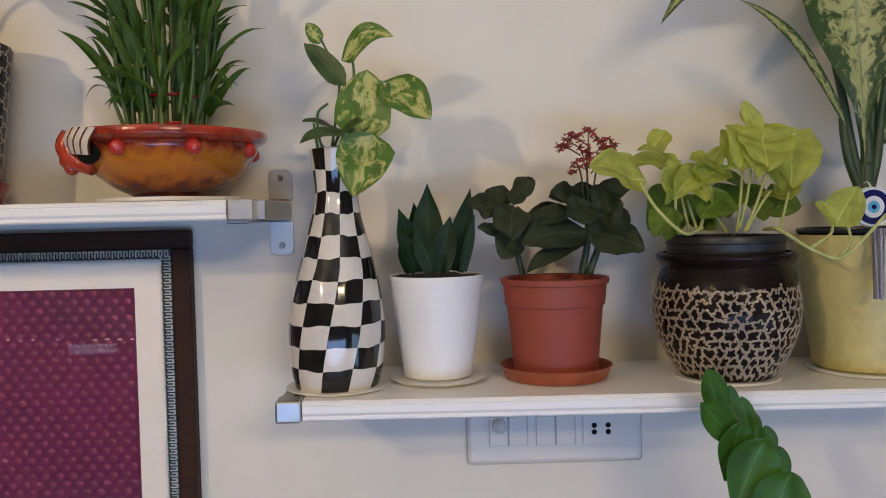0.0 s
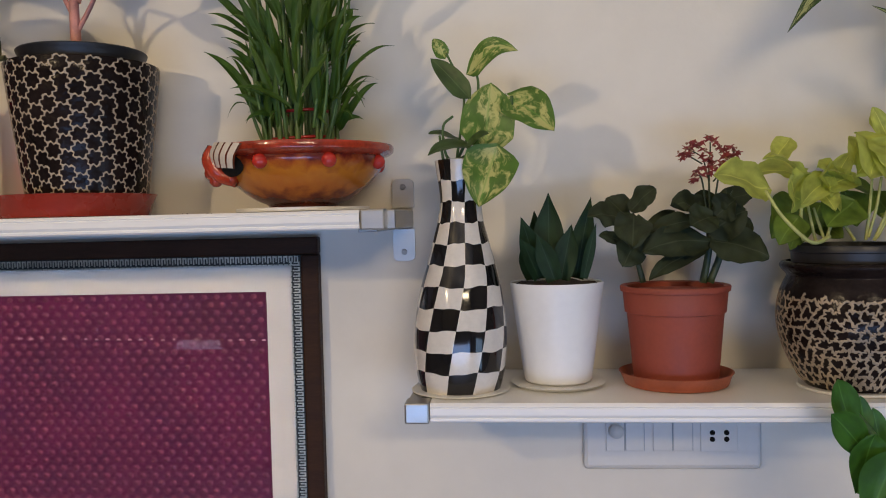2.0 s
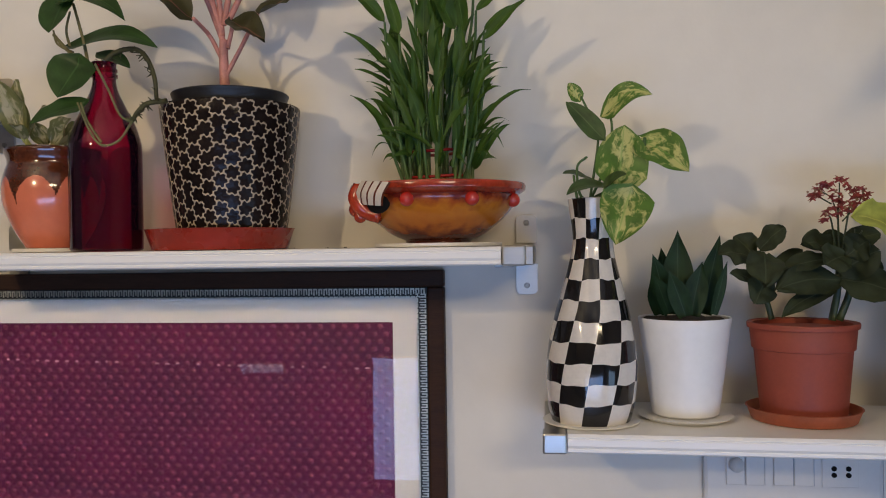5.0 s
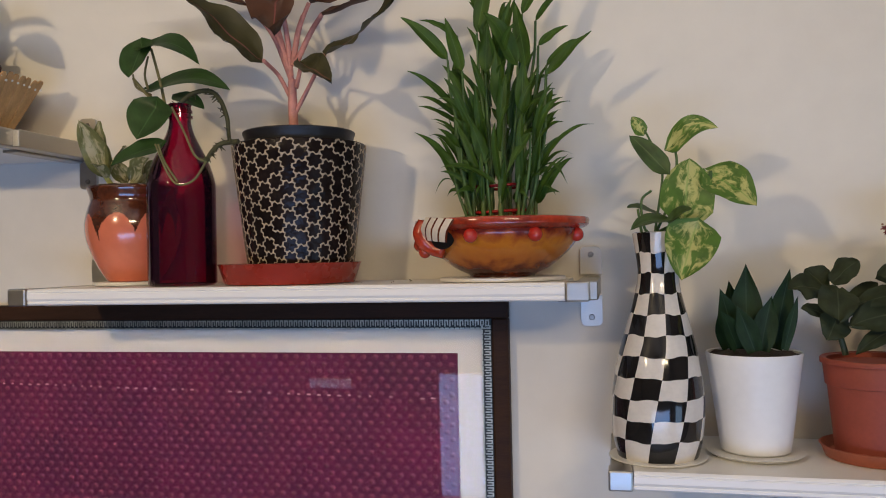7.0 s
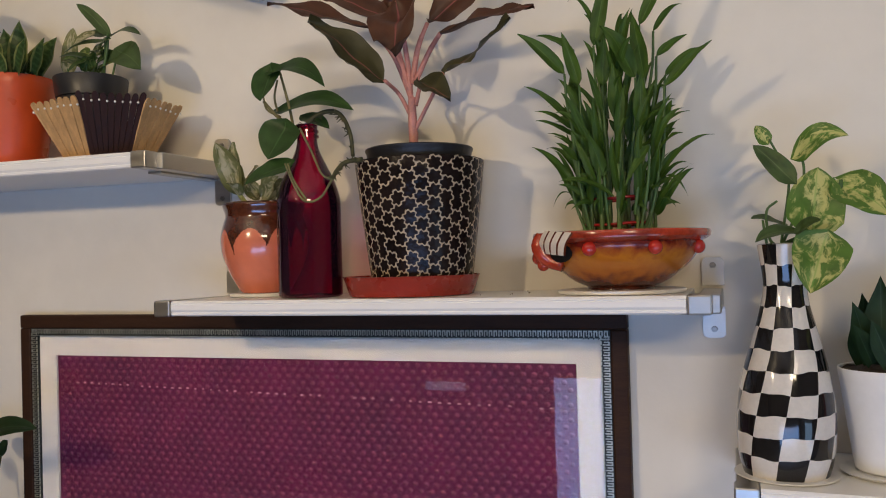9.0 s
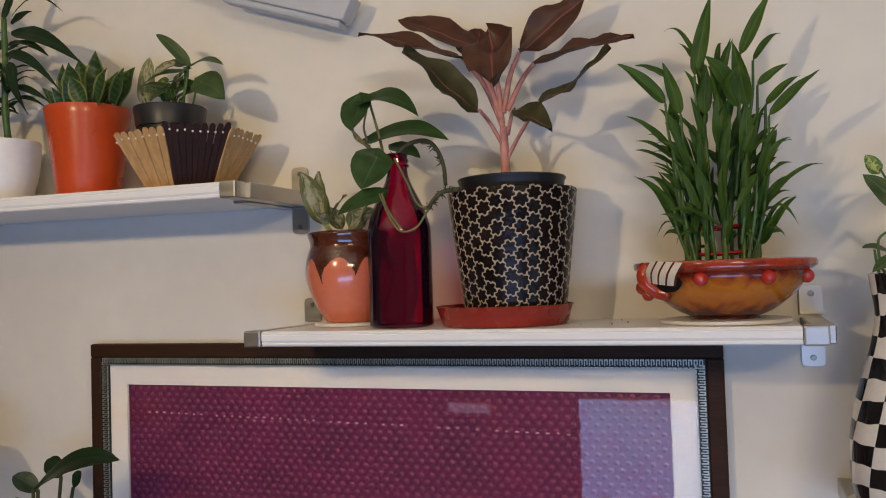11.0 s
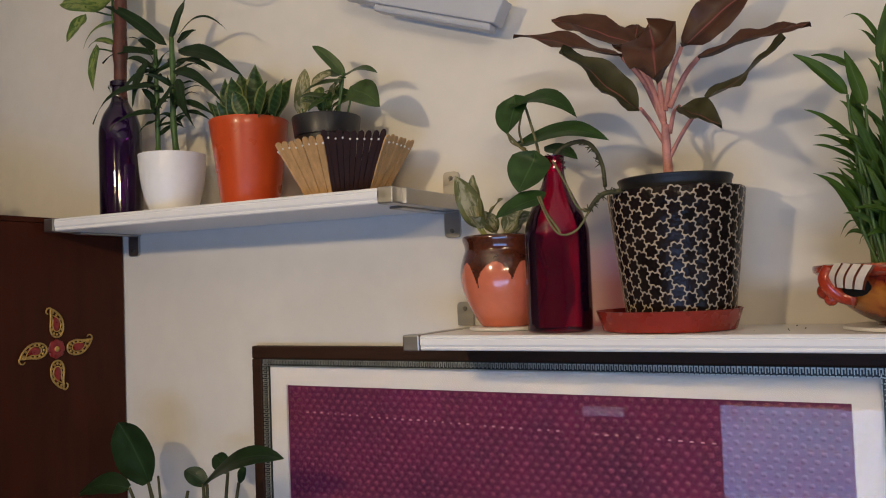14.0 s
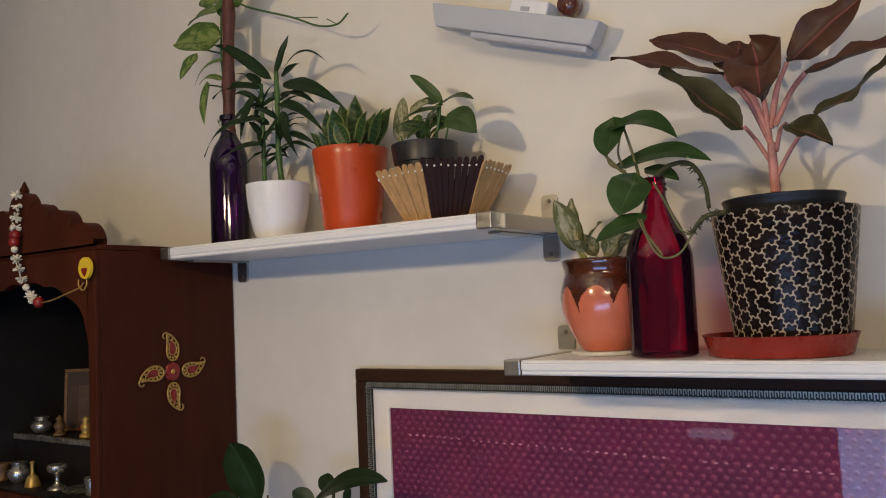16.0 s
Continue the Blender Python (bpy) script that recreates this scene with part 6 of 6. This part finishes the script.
o = (-1.421, 1.095, top_z(-1.421) + 0.0004)
ob = potted("snake_plant", "banded yellow-edged snake plant in a glossy orange pot", o, pot_profile(0.056, 0.0775, 0.170), M_ORANGE, 0.069, 0.154)
leaves(VARIEGATED_SNAKE_LEAVES, L_VSNAKE, ob, "blade", o, fold=0.35, wide=1.2)
for k in range(9):
    a = math.pi * (1.02 + 0.96 * k / 8)
    leaf((0.03 * math.cos(a), 0.03 * math.sin(a), 0.150, 0.085 * math.cos(a) + random.uniform(-0.01, 0.01), 0.06 * math.sin(a), random.uniform(0.20, 0.225), 0.026, 0.06, 40), L_VSNAKE, ob, "blade", 0.35)

# planter made of craft sticks, with a black pot in it
SX, SY = -1.193, 1.088
o = (SX, SY, top_z(SX) + 0.0004)
ob = thing("stick_planter", "flared planter of pale and dark craft sticks with white beads", "planter", o)
sides, ap0, ap1, sh = 7, 0.057, 0.103, 0.100
first = radians(-50)
bm = bmesh.new()
bmesh.ops.create_cone(bm, cap_ends=True, segments=7, radius1=0.059, radius2=0.059, depth=0.004, matrix=Matrix.Translation((0, 0, 0.002)) @ Matrix.Diagonal((1.2, 1, 1, 1)) @ pose(0, 0, 0, 0, 0, 25.7 + math.degrees(first)))
part("floor_plate", bm, M_STICK_D, ob)
for s in range(sides):
    a = first + s * 2 * math.pi / sides
    nrm, tan = Vector((math.cos(a), math.sin(a), 0)), Vector((-math.sin(a), math.cos(a), 0))
    dark = s in (0, 3)
    count = 9 if dark else 7
    half0, half1 = ap0 * math.tan(math.pi / sides), ap1 * math.tan(math.pi / sides) * 1.05
    for k in range(count):
        f = (k + 0.5) / count * 2 - 1
        h = sh + (0.006 if dark else 0) + random.uniform(-0.002, 0.002)
        p0, p1 = nrm * ap0 + tan * (f * half0), nrm * ap1 + tan * (f * half1)
        p0.z, p1.z = 0.001, h
        d = (p1 - p0).normalized()
        side = (tan - d * tan.dot(d)).normalized()
        out = side.cross(d).normalized()
        w, th = half1 / count * 0.86, 0.0011
        wb = half0 / count * 0.90
        outline = [(-wb, 0), (wb, 0), (w, 0.9), (w * 0.8, 0.965), (w * 0.35, 0.995), (-w * 0.35, 0.995), (-w * 0.8, 0.965), (-w, 0.9)]
        verts, m = [], len(outline)
        for off in (-th, th):
            for u, v in outline:
                q = p0 + (p1 - p0) * v + side * u + out * (off + (0.0012 if k % 2 else 0))
                verts.append((q.x * 1.2, q.y, q.z))
        faces = [tuple(range(m)), tuple(reversed(range(m, 2 * m)))] + [(i, (i + 1) % m, m + (i + 1) % m, m + i) for i in range(m)]
        add_mesh("stick", verts, faces, M_STICK_D if dark else M_STICK_L, ob)
        g = p0 + (p1 - p0) * 0.87 + side * (w * 1.05) + out * 0.002
        bm = bmesh.new()
        bmesh.ops.create_icosphere(bm, subdivisions=2, radius=0.0021, matrix=Matrix.Translation((g.x * 1.2, g.y, g.z)))
        part("bead", bm, M_BEAD, ob, "", True)

o2 = (SX - 0.038, SY + 0.004, o[2] + 0.0045)
ob = potted("pothos", "variegated cream and green pothos in a black plastic nursery pot", o2, pot_profile(0.042, 0.060, 0.150, lip=0.004, lip_h=0.036), M_BLACKPOT, 0.057, 0.138)
leaves(NJOY_LEAVES, L_POTHOS_G, ob, "heart", o2, fold=0.25)
leaves(NJOY_PALE, L_JAR, ob, "heart", o2, fold=0.2)
for k in range(13):
    a = random.uniform(0, 6.28)
    z, out = random.uniform(0.160, 0.205), random.uniform(0.025, 0.05)
    leaf((0.015 * math.cos(a), 0.012 * math.sin(a), z, 0.015 * math.cos(a) + out * math.cos(a), 0.012 * math.sin(a) + out * 0.8 * math.sin(a), z + random.uniform(-0.005, 0.02), random.uniform(0.018, 0.026), 0.18, random.uniform(20, 65)), L_NJOY, ob, "heart", 0.25, wave=0.12)
    tube("stem", [(0.008 * math.cos(a), 0.008 * math.sin(a), 0.136), (0.010 * math.cos(a), 0.010 * math.sin(a), z - 0.01), (0.016 * math.cos(a), 0.013 * math.sin(a), z)], 0.0014, M_STEM_G, ob, 6, 0.8)
stems(NJOY_STEMS, M_STEM_G, ob, o2)


# ---- lamp on the wall ----
def wall_lamp():
    c = Vector((-1.056, 1.155, 2.150))
    ob = thing("wall_lamp", "white plastic bar lamp hung askew on the wall, unlit", "lamp", c)
    bm = box(bmesh.new(), -0.176, 0.176, -0.028, 0.010, -0.020, 0.024, 0.003, 2)
    for v in bm.verts:
        v.co.x += 0.45 * (0.002 - v.co.z) * (1 if v.co.x < 0 else -0.4)
    part("housing", bm, M_LAMP, ob)
    bm = box(bmesh.new(), -0.085, 0.166, -0.024, 0.006, -0.033, -0.0195, 0.005, 2)
    part("diffuser", bm, M_LAMP, ob, "milky plastic diffuser")
    box_part("mount", M_WPOT, ob, -0.014, 0.066, -0.018, 0.034, 0.022, 0.050, 0.004)
    box_part("slot", M_GAP, ob, 0.012, 0.030, -0.0195, -0.0175, 0.028, 0.036)
    bm = bmesh.new()
    bmesh.ops.create_cone(bm, cap_ends=True, segments=24, radius1=0.020, radius2=0.017, depth=0.030, matrix=Matrix.Translation((0.092, 0.012, 0.052)) @ pose(0, 0, 0, 90))
    part("lamp_holder", bm, M_BOWL_BASE, ob, "brown lamp holder", True)
    ob.matrix_world = Matrix.Translation(c) @ pose(0, 0, 0, 0, 19, 0)
    cord = thing("cable", "thin dark lamp cable curled against the wall", "cable", (-0.98, 1.19, 2.2))
    tube("cable", [(0, -0.01, 0.0), (0.015, -0.02, 0.03), (0.01, -0.015, 0.07), (0.0, -0.002, 0.12)], 0.003, M_BLACKPOT, cord, 8, 1.0)
    tube("loop", [(0.02, -0.005, -0.02), (0.05, -0.006, -0.005), (0.06, -0.006, 0.03), (0.045, -0.003, 0.07)], 0.0012, M_BLACKPOT, cord, 6, 1.0)


wall_lamp()


# ---- shrine cabinet ----
def paisley(parent, place, turn):
    """A beaded gold paisley drop with a ruby heart and a curled tip, on the cabinet's side."""
    m = Matrix.Translation(place) @ pose(0, 0, 0, turn, 0, 0)

    def drop(size):
        ring = []
        for k in range(27):
            a = 2 * math.pi * k / 26
            y, z = 0.0195 * math.sin(a) * (0.78 + 0.22 * math.cos(a)), -0.0300 * math.cos(a)
            ring.append((0.003, y * size - 0.012 * max(0, z / 0.03) ** 2, 0.037 + z * size))
        return ring
    for size, radius in ((1.0, 0.0022), (0.60, 0.0014)):
        tube("gold_outline", [m @ Vector(p) for p in drop(size)], radius, M_GOLD, parent, 6, 1.0)
    tube("gold_hook", [m @ Vector(p) for p in ((0.003, -0.008, 0.064), (0.003, -0.016, 0.070), (0.003, -0.023, 0.068), (0.003, -0.025, 0.061), (0.003, -0.021, 0.057))], 0.0022, M_GOLD, parent, 6, 0.7)
    band = drop(0.80)
    for k in range(13):
        bm = bmesh.new()
        bmesh.ops.create_icosphere(bm, subdivisions=1, radius=0.0034, matrix=m @ Matrix.Translation(band[k * 2]) @ Matrix.Diagonal((0.6, 1, 1, 1)))
        part("gold_bead", bm, M_GOLD, parent)
    bm = bmesh.new()
    bmesh.ops.create_uvsphere(bm, u_segments=14, v_segments=8, radius=0.0165, matrix=m @ Matrix.Translation((0.002, -0.001, 0.036)) @ Matrix.Diagonal((0.15, 0.56, 1, 1)))
    part("ruby_drop", bm, M_RUBY, parent, "", True)


def cabinet():
    ob = thing("cabinet", "dark red wooden shrine cabinet with scalloped crest and paisley ornament", "cabinet", (0, 0, 0))
    xr, yf, yb, zt = -1.905, 0.842, 1.196, 1.793
    xl = -2.50
    box_part("side_panel", M_CABINET, ob, xr - 0.02, xr, yf, yb, 0.0, zt, 0.002)
    box_part("side_panel", M_CABINET, ob, xl, xl + 0.02, yf, yb, 0.0, zt, 0.002)
    box_part("back_panel", M_CAB_SHADE, ob, xl + 0.02, xr - 0.02, yb - 0.012, yb, 0.0, zt)
    # thin dark sheets added over the veneer to paint the inside's shade
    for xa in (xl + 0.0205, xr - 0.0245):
        box_part("shade_lining", M_CAB_SHADE, ob, xa, xa + 0.004, yf + 0.004, yb - 0.013, 1.262, zt - 0.006)
    box_part("shade_lining", M_CAB_SHADE, ob, xl + 0.025, xr - 0.025, yf + 0.009, yb - 0.013, zt - 0.005, zt - 0.001)
    box_part("top_panel", M_CABINET, ob, xl - 0.0, xr, yf, yb, zt + 0.0005, zt + 0.012, 0.002)
    box_part("base_front", M_CABINET, ob, xl + 0.02, xr - 0.02, yf, yf + 0.02, 0.0, 1.255, 0.002)
    # front frame with an arched opening
    verts, faces = [], []
    oa, ob_ = xl + 0.05, xr - 0.028
    mid, half = (oa + ob_) / 2, (ob_ - oa) / 2
    n = 30
    for y in (yf - 0.012, yf + 0.008):
        for k in range(n + 1):
            x = oa + (ob_ - oa) * k / n
            u = (x - mid) / half
            z = 1.60 + 0.13 * math.sqrt(max(0, 1 - abs(u) ** 2.2)) + 0.008 * abs(math.sin(u * 9))
            verts += [(x, y, z), (x, y, zt)]
    for s in range(2):
        b = s * 2 * (n + 1)
        for k in range(n):
            f = (b + 2 * k, b + 2 * k + 2, b + 2 * k + 3, b + 2 * k + 1)
            faces.append(f if s == 0 else tuple(reversed(f)))
    for k in range(n):
        a, c = 2 * k, 2 * (n + 1) + 2 * k
        faces.append((a, c, c + 2, a + 2))
    add_mesh("arch", verts, faces, M_CABINET, ob)
    box_part("front_stile", M_CABINET, ob, ob_, xr, yf - 0.012, yf - 0.0005, 1.25, zt, 0.002)
    box_part("front_stile", M_CABINET, ob, xl, oa, yf - 0.012, yf - 0.0005, 1.25, zt, 0.002)
    # scalloped crest
    verts, faces = [], []
    n = 120
    for y in (yf - 0.014, yf + 0.018):
        for k in range(n + 1):
            x = xl + (xr - xl) * k / n
            d = abs(x - (xl + xr) / 2)
            top = max(base + high * math.sqrt(max(0.0, 1 - ((d - mid_) / wide) ** 2)) if abs(d - mid_) < wide else 0.013 for mid_, wide, base, high in ((0.0, 0.046, 0.10, 0.055), (0.080, 0.050, 0.062, 0.058), (0.166, 0.048, 0.043, 0.054), (0.250, 0.050, 0.006, 0.056)))
            verts += [(x, y, zt + 0.0125), (x, y, zt + top)]
    for s in range(2):
        b = s * 2 * (n + 1)
        for k in range(n):
            f = (b + 2 * k, b + 2 * k + 2, b + 2 * k + 3, b + 2 * k + 1)
            faces.append(f if s == 0 else tuple(reversed(f)))
    for k in range(n):
        a, c = 2 * k + 1, 2 * (n + 1) + 2 * k + 1
        faces.append((a, a + 2, c + 2, c))
    add_mesh("crest", verts, faces, M_CABINET, ob)
    lathe("finial", [(0.012, 0), (0.018, 0.008), (0.016, 0.022), (0.007, 0.034), (0.011, 0.042), (0.004, 0.058), (0.001, 0.064)], M_CABINET, ob, n=20).location = ((xl + xr) / 2, yf, zt + 0.118)
    box_part("inner_shelf", M_CAB_SHADE, ob, xl + 0.02, xr - 0.02, yf + 0.01, yb - 0.012, 1.245, 1.26)
    box_part("inner_step", M_CAB_SHADE, ob, xl + 0.02, xr - 0.02, 0.96, yb - 0.012, 1.2605, 1.365)
    box_part("step_edge", M_SILVER, ob, xl + 0.02, xr - 0.022, 0.952, 0.9595, 1.352, 1.366, 0.002)
    orn = part("rosette", bmesh.new(), M_RUBY, ob)
    bm = bmesh.new()
    cy, cz = 1.016, 1.523
    for k in range(8):
        a = k * math.pi / 4
        bmesh.ops.create_uvsphere(bm, u_segments=10, v_segments=6, radius=0.0095, matrix=Matrix.Translation((xr + 0.001, cy + 0.0115 * math.cos(a), cz + 0.0115 * math.sin(a))) @ Matrix.Diagonal((0.3, 1, 1, 1)))
    me = orn.data
    bm.to_mesh(me)
    bm.free()
    bm = bmesh.new()
    bmesh.ops.create_uvsphere(bm, u_segments=10, v_segments=6, radius=0.006, matrix=Matrix.Translation((xr + 0.003, cy, cz)) @ Matrix.Diagonal((0.5, 1, 1, 1)))
    part("rosette_heart", bm, M_GOLD, ob)
    for k in range(4):
        a = k * 90
        d = pose(0, 0, 0, a) @ Vector((0, 0, 0.018))
        paisley(ob, (xr, cy + d.y, cz + d.z), a)
    return ob


cabinet()

# garland, disc and the small things in the shrine
ob = thing("garland", "white flower garland with red knots hung on the cabinet crest", "garland", (-2.187, 0.815, 1.937))
line = [(0, 0, 0.01), (0.004, -0.004, -0.065), (-0.001, -0.006, -0.116), (0.021, -0.005, -0.182), (0.068, -0.004, -0.235), (0.103, -0.004, -0.248)]
for i, (t0, kind) in enumerate([(0.02, "w"), (0.09, "w"), (0.16, "w"), (0.23, "w"), (0.30, "r"), (0.36, "r"), (0.42, "p"), (0.49, "w"), (0.56, "w"), (0.63, "w"), (0.71, "p"), (0.78, "w"), (0.84, "w"), (0.90, "w"), (0.97, "r")]):
    f = t0 * (len(line) - 1)
    k = min(int(f), len(line) - 2)
    q = Vector(line[k]).lerp(Vector(line[k + 1]), f - k)
    bm = bmesh.new()
    if kind == "w":
        for j in range(22):
            bmesh.ops.create_cone(bm, cap_ends=True, segments=5, radius1=0.0032, radius2=0.0012, depth=0.013, matrix=Matrix.Translation(q) @ pose(0, 0, 0, random.uniform(0, 360), random.uniform(0, 360), 0) @ Matrix.Translation((0, 0, 0.0065)))
        part("flower", bm, M_GARLAND, ob)
    else:
        bmesh.ops.create_uvsphere(bm, u_segments=12, v_segments=8, radius=0.0125 if kind == "r" else 0.008, matrix=Matrix.Translation(q))
        part("knot" if kind == "r" else "bead", bm, M_RUBY if kind == "r" else M_GARLAND, ob, "", True)
tube("thread", [line[-1], (0.15, -0.004, -0.244), (0.21, -0.004, -0.232), (0.25, 0.0, -0.222), (0.262, 0.002, -0.212)], 0.0016, M_GOLD, ob, 6, 1.0)

ob = thing("disc_ornament", "round yellow ornament with a red heart on the cabinet", "ornament", (-1.918, 0.818, 1.755))
bm = bmesh.new()
bmesh.ops.create_cone(bm, cap_ends=True, segments=32, radius1=0.023, radius2=0.0225, depth=0.006, matrix=pose(0, 0, 0, 90))
part("disc", bm, M_DISC, ob)
verts = [(0.010 * math.sin(a) ** 3, -0.0042, -0.007 + 0.0007 * (13 * math.cos(a) - 5 * math.cos(2 * a) - 2 * math.cos(3 * a))) for a in [k * math.pi / 12 for k in range(24)]]
add_mesh("heart", verts + [(x, 0.0, z) for x, y, z in verts], [tuple(range(24))] + [(i, (i + 1) % 24, 24 + (i + 1) % 24, 24 + i) for i in range(24)], M_RUBY, ob)
tube("hook", [(0.004, -0.001, -0.022), (0.006, -0.002, -0.034), (-0.004, -0.004, -0.046), (-0.018, -0.005, -0.036), (-0.022, -0.003, -0.022)], 0.0016, M_GOLD, ob, 6, 1.0)

ob = thing("small_picture", "small gold-framed faded picture standing in the shrine", "picture", (-2.31, 1.045, 1.366))
for dims in ((-0.054, 0.054, 0.0, 0.009), (-0.054, 0.054, 0.149, 0.158), (-0.054, -0.045, 0.009, 0.149), (0.045, 0.054, 0.009, 0.149)):
    box_part("frame_bar", M_OLDGOLD, ob, dims[0], dims[1], -0.005, 0.005, dims[2], dims[3], 0.002)
box_part("print", M_PAPER, ob, -0.045, 0.045, -0.002, 0.004, 0.009, 0.149)
box_part("print_shape", M_PAPER_L, ob, -0.014, 0.014, -0.0035, -0.002, 0.025, 0.115, 0.0, "plain faded upright shape")
ob.rotation_euler = (radians(-4), 0, radians(28))


ob = thing("bead_chain", "string of silver beads hanging inside the shrine", "chain", (-2.06, 0.93, 1.62))
tube("thread", [(0, 0, 0.10), (0.002, 0, 0.04), (-0.002, 0, -0.02), (0.0, 0, -0.085)], 0.0008, M_GOLD, ob, 5, 1.0)
for k in range(15):
    bm = bmesh.new()
    bmesh.ops.create_icosphere(bm, subdivisions=2, radius=0.0055 if k % 3 else 0.0068, matrix=Matrix.Translation((0.0015 * math.sin(k), 0, 0.09 - 0.0125 * k)))
    part("bead", bm, M_SILVER, ob, "", True)


def vessel(name, label, place, prof, mat):
    ob = thing(name, label, "vessel", place, "shrine vessels")
    lathe("body", smooth_profile(prof, 3), mat, ob, n=24)
    return ob


vessel("brass_lamp", "silver footed oil lamp in the shrine", (-2.19, 0.905, 1.2605), [(0.022, 0), (0.02, 0.004), (0.007, 0.012), (0.006, 0.03), (0.018, 0.04), (0.022, 0.052), (0.017, 0.056), (0.001, 0.05)], M_SILVER)
vessel("small_pot", "small silver pot in the shrine", (-2.36, 0.905, 1.2605), [(0.014, 0), (0.024, 0.012), (0.026, 0.028), (0.016, 0.04), (0.02, 0.048), (0.017, 0.048), (0.001, 0.04)], M_SILVER)
vessel("small_pot", "small dull silver cup in the shrine", (-2.05, 0.91, 1.2605), [(0.016, 0), (0.017, 0.003), (0.02, 0.03), (0.021, 0.036), (0.018, 0.036), (0.001, 0.02)], M_SILVER)
vessel("brass_bell", "small brass bell in the shrine", (-2.28, 0.895, 1.2605), [(0.018, 0), (0.017, 0.006), (0.012, 0.022), (0.005, 0.03), (0.004, 0.05), (0.006, 0.056), (0.001, 0.06)], M_GOLD)
vessel("idol_stand", "small worn gold figure-like ornament in the shrine", (-2.20, 0.985, 1.3655), [(0.016, 0), (0.016, 0.006), (0.010, 0.012), (0.013, 0.026), (0.008, 0.036), (0.009, 0.044), (0.001, 0.052)], M_GOLD)
vessel("idol_stand", "small dark ornament in the shrine", (-2.13, 0.99, 1.3655), [(0.014, 0), (0.014, 0.006), (0.011, 0.012), (0.014, 0.03), (0.007, 0.038), (0.001, 0.044)], M_BOWL_BASE)
vessel("small_pot", "small round silver pot on the shrine step", (-2.40, 0.985, 1.3665), [(0.014, 0), (0.024, 0.010), (0.026, 0.022), (0.015, 0.034), (0.018, 0.040), (0.015, 0.040), (0.001, 0.034)], M_SILVER)
vessel("idol_stand", "small dull brass ornament in the shrine", (-2.30, 0.975, 1.3665), [(0.015, 0), (0.015, 0.005), (0.009, 0.010), (0.014, 0.024), (0.007, 0.034), (0.009, 0.040), (0.001, 0.050)], M_OLDGOLD)
vessel("incense_cup", "small dark brass cup in the shrine", (-2.43, 0.90, 1.2605), [(0.012, 0), (0.014, 0.003), (0.012, 0.018), (0.018, 0.040), (0.015, 0.040), (0.001, 0.030)], M_OLDGOLD)
ob = thing("folded_cloth", "folded dark red cloth on the shrine step", "cloth", (-2.24, 1.08, 1.3665))
for k in range(3):
    box_part("fold", M_RUBY, ob, -0.15 + 0.006 * k, 0.12 - 0.004 * k, -0.045 + 0.004 * k, 0.06, 0.0005 + 0.008 * k, 0.008 + 0.008 * k, 0.003)
ob = thing("tray", "flat silver tray leaning in the shrine", "tray", (-2.12, 0.90, 1.2605))
lathe("dish", [(0.045, 0), (0.048, 0.004), (0.046, 0.005), (0.001, 0.003)], M_SILVER, ob, n=32).location = (0, 0.03, -0.0)


# ---- plants below the shelves, standing on a sideboard ----
ob = thing("sideboard", "plain dark wooden sideboard under the shelves", "sideboard", (0, 0, 0))
box_part("body", M_CABINET, ob, -1.75, 0.9, 0.85, 1.17, 0.0, 0.70, 0.004)
box_part("top", M_CABINET, ob, -1.77, 0.92, 0.83, 1.175, 0.7005, 0.725, 0.004)

o = (0.42, 0.96, 0.7255)
ob = potted("zz_plant", "glossy green zz plant stalk rising in front of the shelf", o, pot_profile(0.07, 0.09, 0.16), M_WPOT, 0.085, 0.146)
leaves(ZZ_LEAVES, L_ZZ, ob, "zz", o, fold=0.3, wide=1.1, long=-0.3)
stems(ZZ_STEMS, M_STEM_G, ob, o)
tube("stem", [(0, 0, 0.14), (0.005, -0.01, 0.30), Vector(ZZ_STEMS[0][1][0]) - Vector(o)], 0.007, M_STEM_G, ob)

o = (-1.50, 1.04, 0.7255)
ob = potted("rubber_plant", "dark broad-leaved rubber plant below the small shelf", o, pot_profile(0.08, 0.10, 0.18), M_TERRA, 0.095, 0.165)
leaves(RUBBER_LEAVES, L_RUBBER, ob, "oval", o, fold=0.15)
leaves(RUBBER_LEAVES2, L_RUBBER, ob, "oval", o, fold=0.15)
stems(RUBBER_STEMS, M_STEM_BROWN, ob, o)
for rows in (RUBBER_LEAVES, RUBBER_LEAVES2):
    for r in rows:
        foot = Vector(r[:3]) - Vector(o)
        tube("stem", [(foot.x * 0.2, 0, 0.16), (foot.x * 0.6, foot.y * 0.5, 0.36), foot], 0.004, M_STEM_BROWN, ob)

# crumbs of soil spilt beside the red saucer
ob = thing("soil_crumbs", "dark soil crumbs spilt on the white shelf", "crumbs", (-0.475, 1.10, SHELF_MID + 0.0004))
ob["kind"] = "stuff"
blobs("crumbs", [(random.uniform(-0.03, 0.05), random.uniform(-0.06, 0.05), 0.001) for _ in range(6)], 0.0009, M_SOIL, ob)
